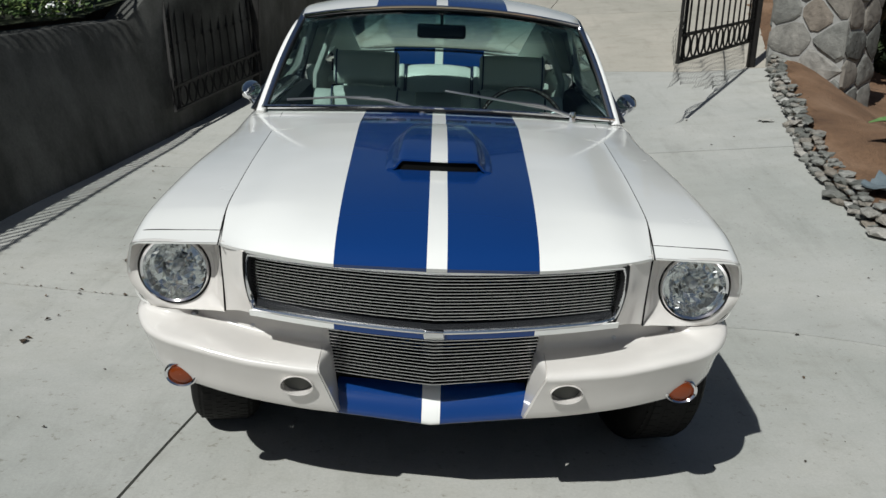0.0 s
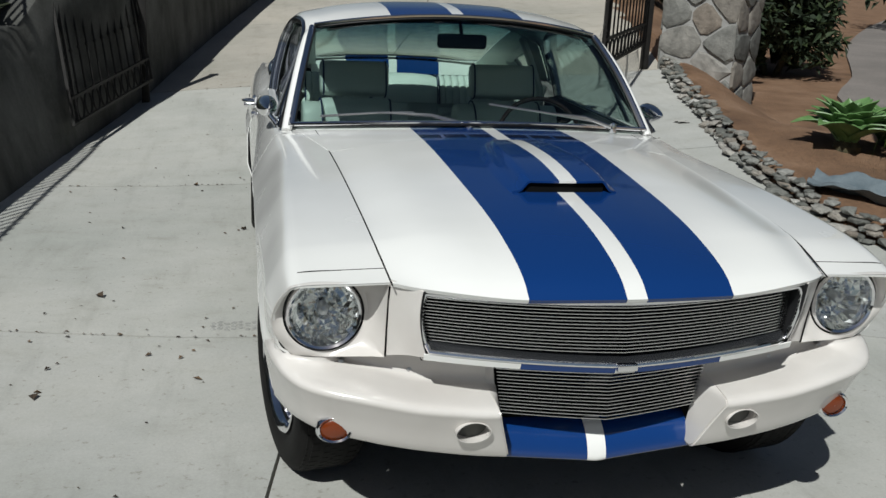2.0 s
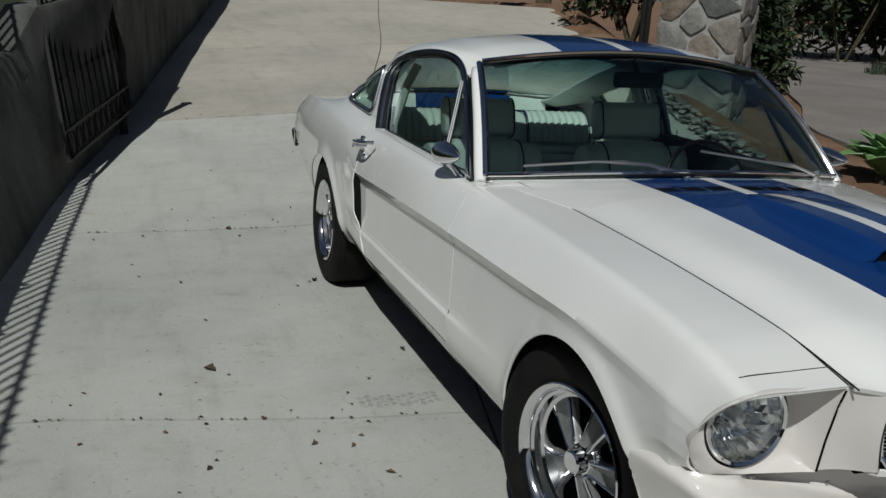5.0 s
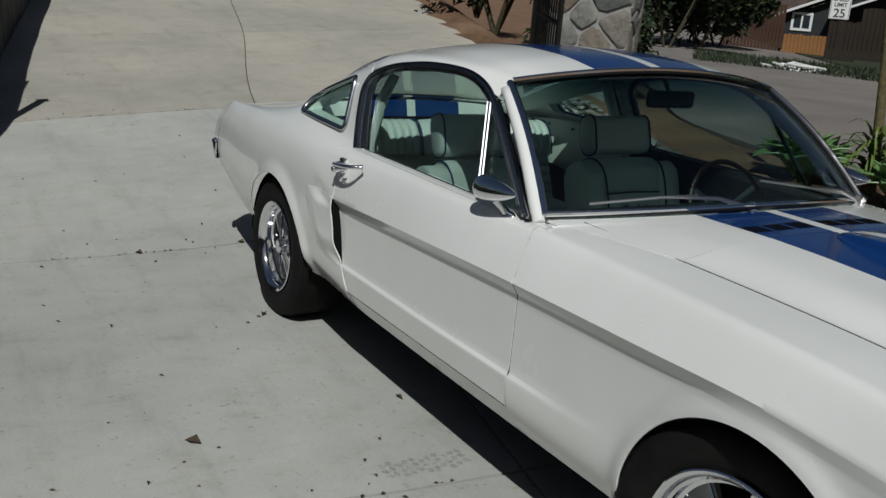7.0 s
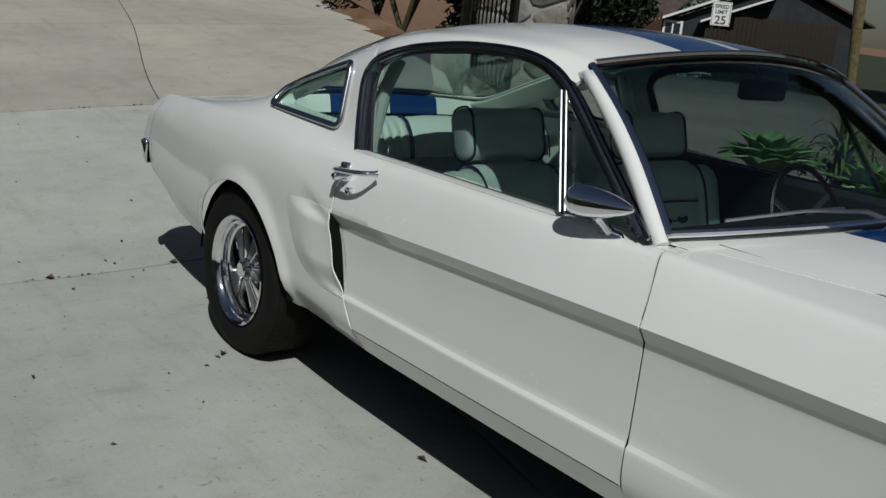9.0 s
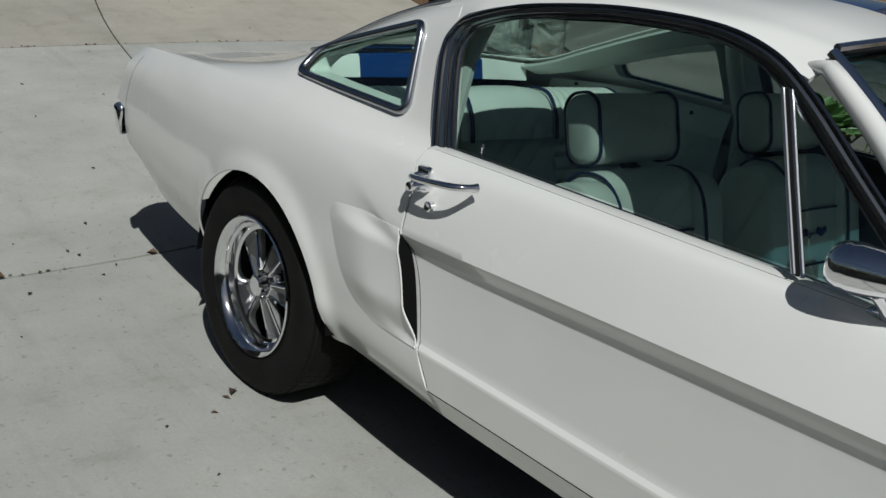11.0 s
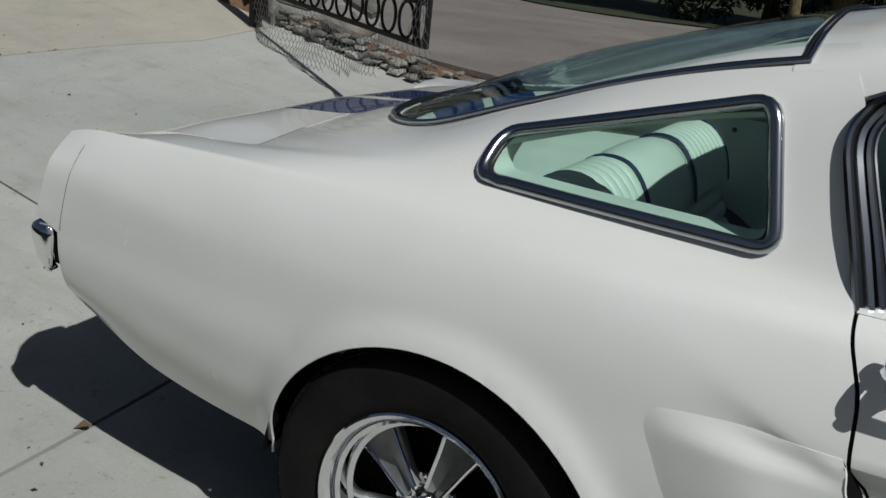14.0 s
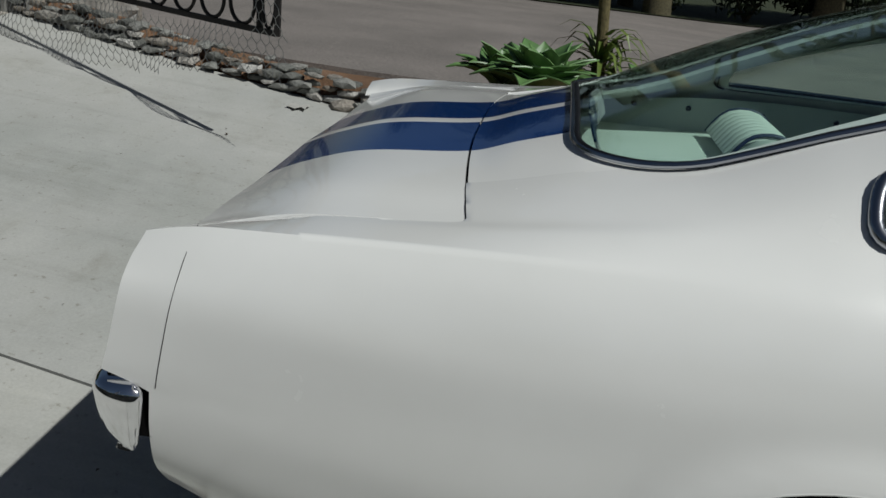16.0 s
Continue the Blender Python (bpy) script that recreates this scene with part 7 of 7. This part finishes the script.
pan = part("panel", mesh(*rounded_box(-0.305, 0.305, -0.004, 0.004, 1.46, 2.22, 0.003, 1), "panel"), trim_w, sign, "white sign panel with black border")
sign_ink = material("black_sign_ink", (0.01, 0.01, 0.01), 0.5)
part("border", mesh(*joined(*[tube([a, b], 0, 4, flat=(0.008, 0.001)) for a, b in (((-0.28, -0.0055, 1.485), (0.28, -0.0055, 1.485)), ((-0.28, -0.0055, 2.195), (0.28, -0.0055, 2.195)))], box(-0.285, -0.272, -0.0065, -0.005, 1.485, 2.195), box(0.272, 0.285, -0.0065, -0.005, 1.485, 2.195)), "border", smooth=False), sign_ink, pan)
for text, z, size in (("SPEED", 2.015, 0.165), ("LIMIT", 1.845, 0.165), ("25", 1.52, 0.37)):
    cu = bpy.data.curves.new("lettering", "FONT")
    cu.body, cu.size, cu.align_x, cu.extrude, cu.offset = text, size, "CENTER", 0.001, 0.004
    tob = new("lettering", cu)
    dg = bpy.context.evaluated_depsgraph_get()
    me = bpy.data.meshes.new_from_object(tob.evaluated_get(dg))
    bpy.data.objects.remove(tob)
    ob = part("lettering", me, sign_ink, pan)
    ob.matrix_local = Matrix.Translation((0, -0.0065, z)) @ Matrix.Rotation(radians(90), 4, "X")
pile = empty("pipe_pile", "heap of white pipes on the grass verge", "debris")
for k in range(9):
    q = Vector(polar(50.0 + rng.uniform(-0.9, 1.1), 26 + rng.uniform(-0.5, 0.5), 0.42 + 0.05 * (k % 3)))
    a = rng.uniform(0, 3.14)
    part("pipe", mesh(*tube([q - Vector((math.cos(a), math.sin(a), 0.05)) * 0.5, q, q + Vector((math.cos(a), math.sin(a), 0.1)) * 0.5], 0.03, 7), "pipe"), trim_w, pile)
gv, gf = [], []
for k in range(9000):
    az, dist = rng.uniform(44.5, 60), rng.uniform(25.0, 31)
    q = Vector(polar(az, dist, 0))
    z = terrain(q.x, q.y)
    h = rng.uniform(0.06, 0.24)
    a = rng.uniform(0, 6.28)
    i0 = len(gv)
    gv += [(q.x, q.y, z), (q.x + 0.05 * math.cos(a), q.y + 0.05 * math.sin(a), z), (q.x + 0.12 * math.cos(a + 1), q.y + 0.12 * math.sin(a + 1), z + h)]
    gf.append((i0, i0 + 1, i0 + 2))
tagged(part("verge_grass", mesh(gv, gf, "verge_grass", smooth=False), leaf_dark), "rough green grass on the far verge", "grass", kind="stuff")

# fallen leaves, twigs and grit on the driveway
leaf_brown = material("dry_leaf", rough=0.9)
wire(leaf_brown, ramp(leaf_brown, leaf_brown.node_tree.nodes.new("ShaderNodeNewGeometry").outputs["Random Per Island"], [(0.0, (0.02, 0.014, 0.009)), (0.6, (0.06, 0.04, 0.025)), (1.0, (0.14, 0.09, 0.05))]), bsdf(leaf_brown).inputs["Base Color"])
lv, lf = [], []
def dry_leaf(x, y, L, a):
    z = float(rise(x, y)) + 0.003
    d_ = Vector((math.cos(a), math.sin(a), 0))
    u = Vector((-d_.y, d_.x, 0)) * L * 0.28
    p = Vector((x, y, z))
    i0 = len(lv)
    c = rng.uniform(0.1, 0.5) * L
    lv.extend([tuple(p), tuple(p + d_ * L * 0.5 + u + Vector((0, 0, c))), tuple(p + d_ * L + Vector((0, 0, c * 0.4))), tuple(p + d_ * L * 0.5 - u + Vector((0, 0, c * 0.7))), tuple(p + d_ * L * 0.5 + Vector((0, 0, 0.002)))])
    lf.extend([(i0, i0 + 4, i0 + 1), (i0 + 4, i0 + 2, i0 + 1), (i0, i0 + 3, i0 + 4), (i0 + 4, i0 + 3, i0 + 2)])
for x, y, L in ((-1.57, 1.64, 0.07), (-1.627, 0.582, 0.06), (-1.05, 0.646, 0.04), (-1.6, 0.59, 0.03), (-0.89, 2.77, 0.05), (-0.93, 2.72, 0.03), (-0.72, 1.68, 0.04), (-0.67, 3.9, 0.05), (-1.25, 3.9, 0.05), (-1.0, 2.66, 0.025)):
    dry_leaf(x, y, L, rng.uniform(0, 6.28))
for k in range(330):
    if rng.random() < 0.28:
        x, y = rng.uniform(-2.2, -0.6), rng.choice((3.88, 1.1, 6.95)) + rng.gauss(0, 0.28)
    else:
        x, y = rng.uniform(-2.3, 2.3), rng.uniform(-1.0, 9.0)
    if -0.8 < x < 0.85 and -0.7 < y < 3.8:
        continue
    dry_leaf(x, y, rng.choice((0.008, 0.011, 0.016, 0.024)) * rng.uniform(0.7, 1.2), rng.uniform(0, 6.28))
for fx, x0, x1, share in ((cross[3], -2.2, -0.75, 13), (cross[4], -2.1, -0.85, 18), (cross[5], -1.2, 1.6, 24), (cross[2], -2.4, -0.8, 9)):
    for k in range(share):
        x = rng.uniform(x0, x1)
        for _ in range(rng.choice((1, 1, 2, 4))):
            x += rng.uniform(0.0, 0.022)
            dry_leaf(x, float(fx(x)) + rng.gauss(0, 0.006), rng.uniform(0.008, 0.024), rng.choice((0.0, 3.14)) + rng.gauss(0, 0.35))
tagged(part("fallen_leaves", mesh(lv, lf, "fallen_leaves", smooth=False), leaf_brown), "dry leaf bits and grit scattered on driveway", "leaves", kind="stuff")

# print of a tyre tread on the slab beside the car
mark_mat = rough_material("tyre_mark", [(0.3, (0.27, 0.27, 0.255)), (0.7, (0.39, 0.39, 0.37))], 30)
marks = []
for k in range(11):
    x = -1.03 + 0.029 * k
    for row_y in (1.165, 1.20, 1.235):
        y = row_y + 0.012 * math.sin(k * 2.1)
        z = float(rise(x, y))
        marks.append(moved(box(-0.010, 0.010, -0.012, 0.012, 0.0, 0.0012), Matrix.Translation((x, y, z)) @ Matrix.Rotation(0.4 * (-1) ** k, 4, "Z")))
tagged(part("tyre_print", mesh(*joined(*marks), "tyre_print", smooth=False), mark_mat), "faint grey tyre tread print on driveway slab", "tyre print", kind="stuff")
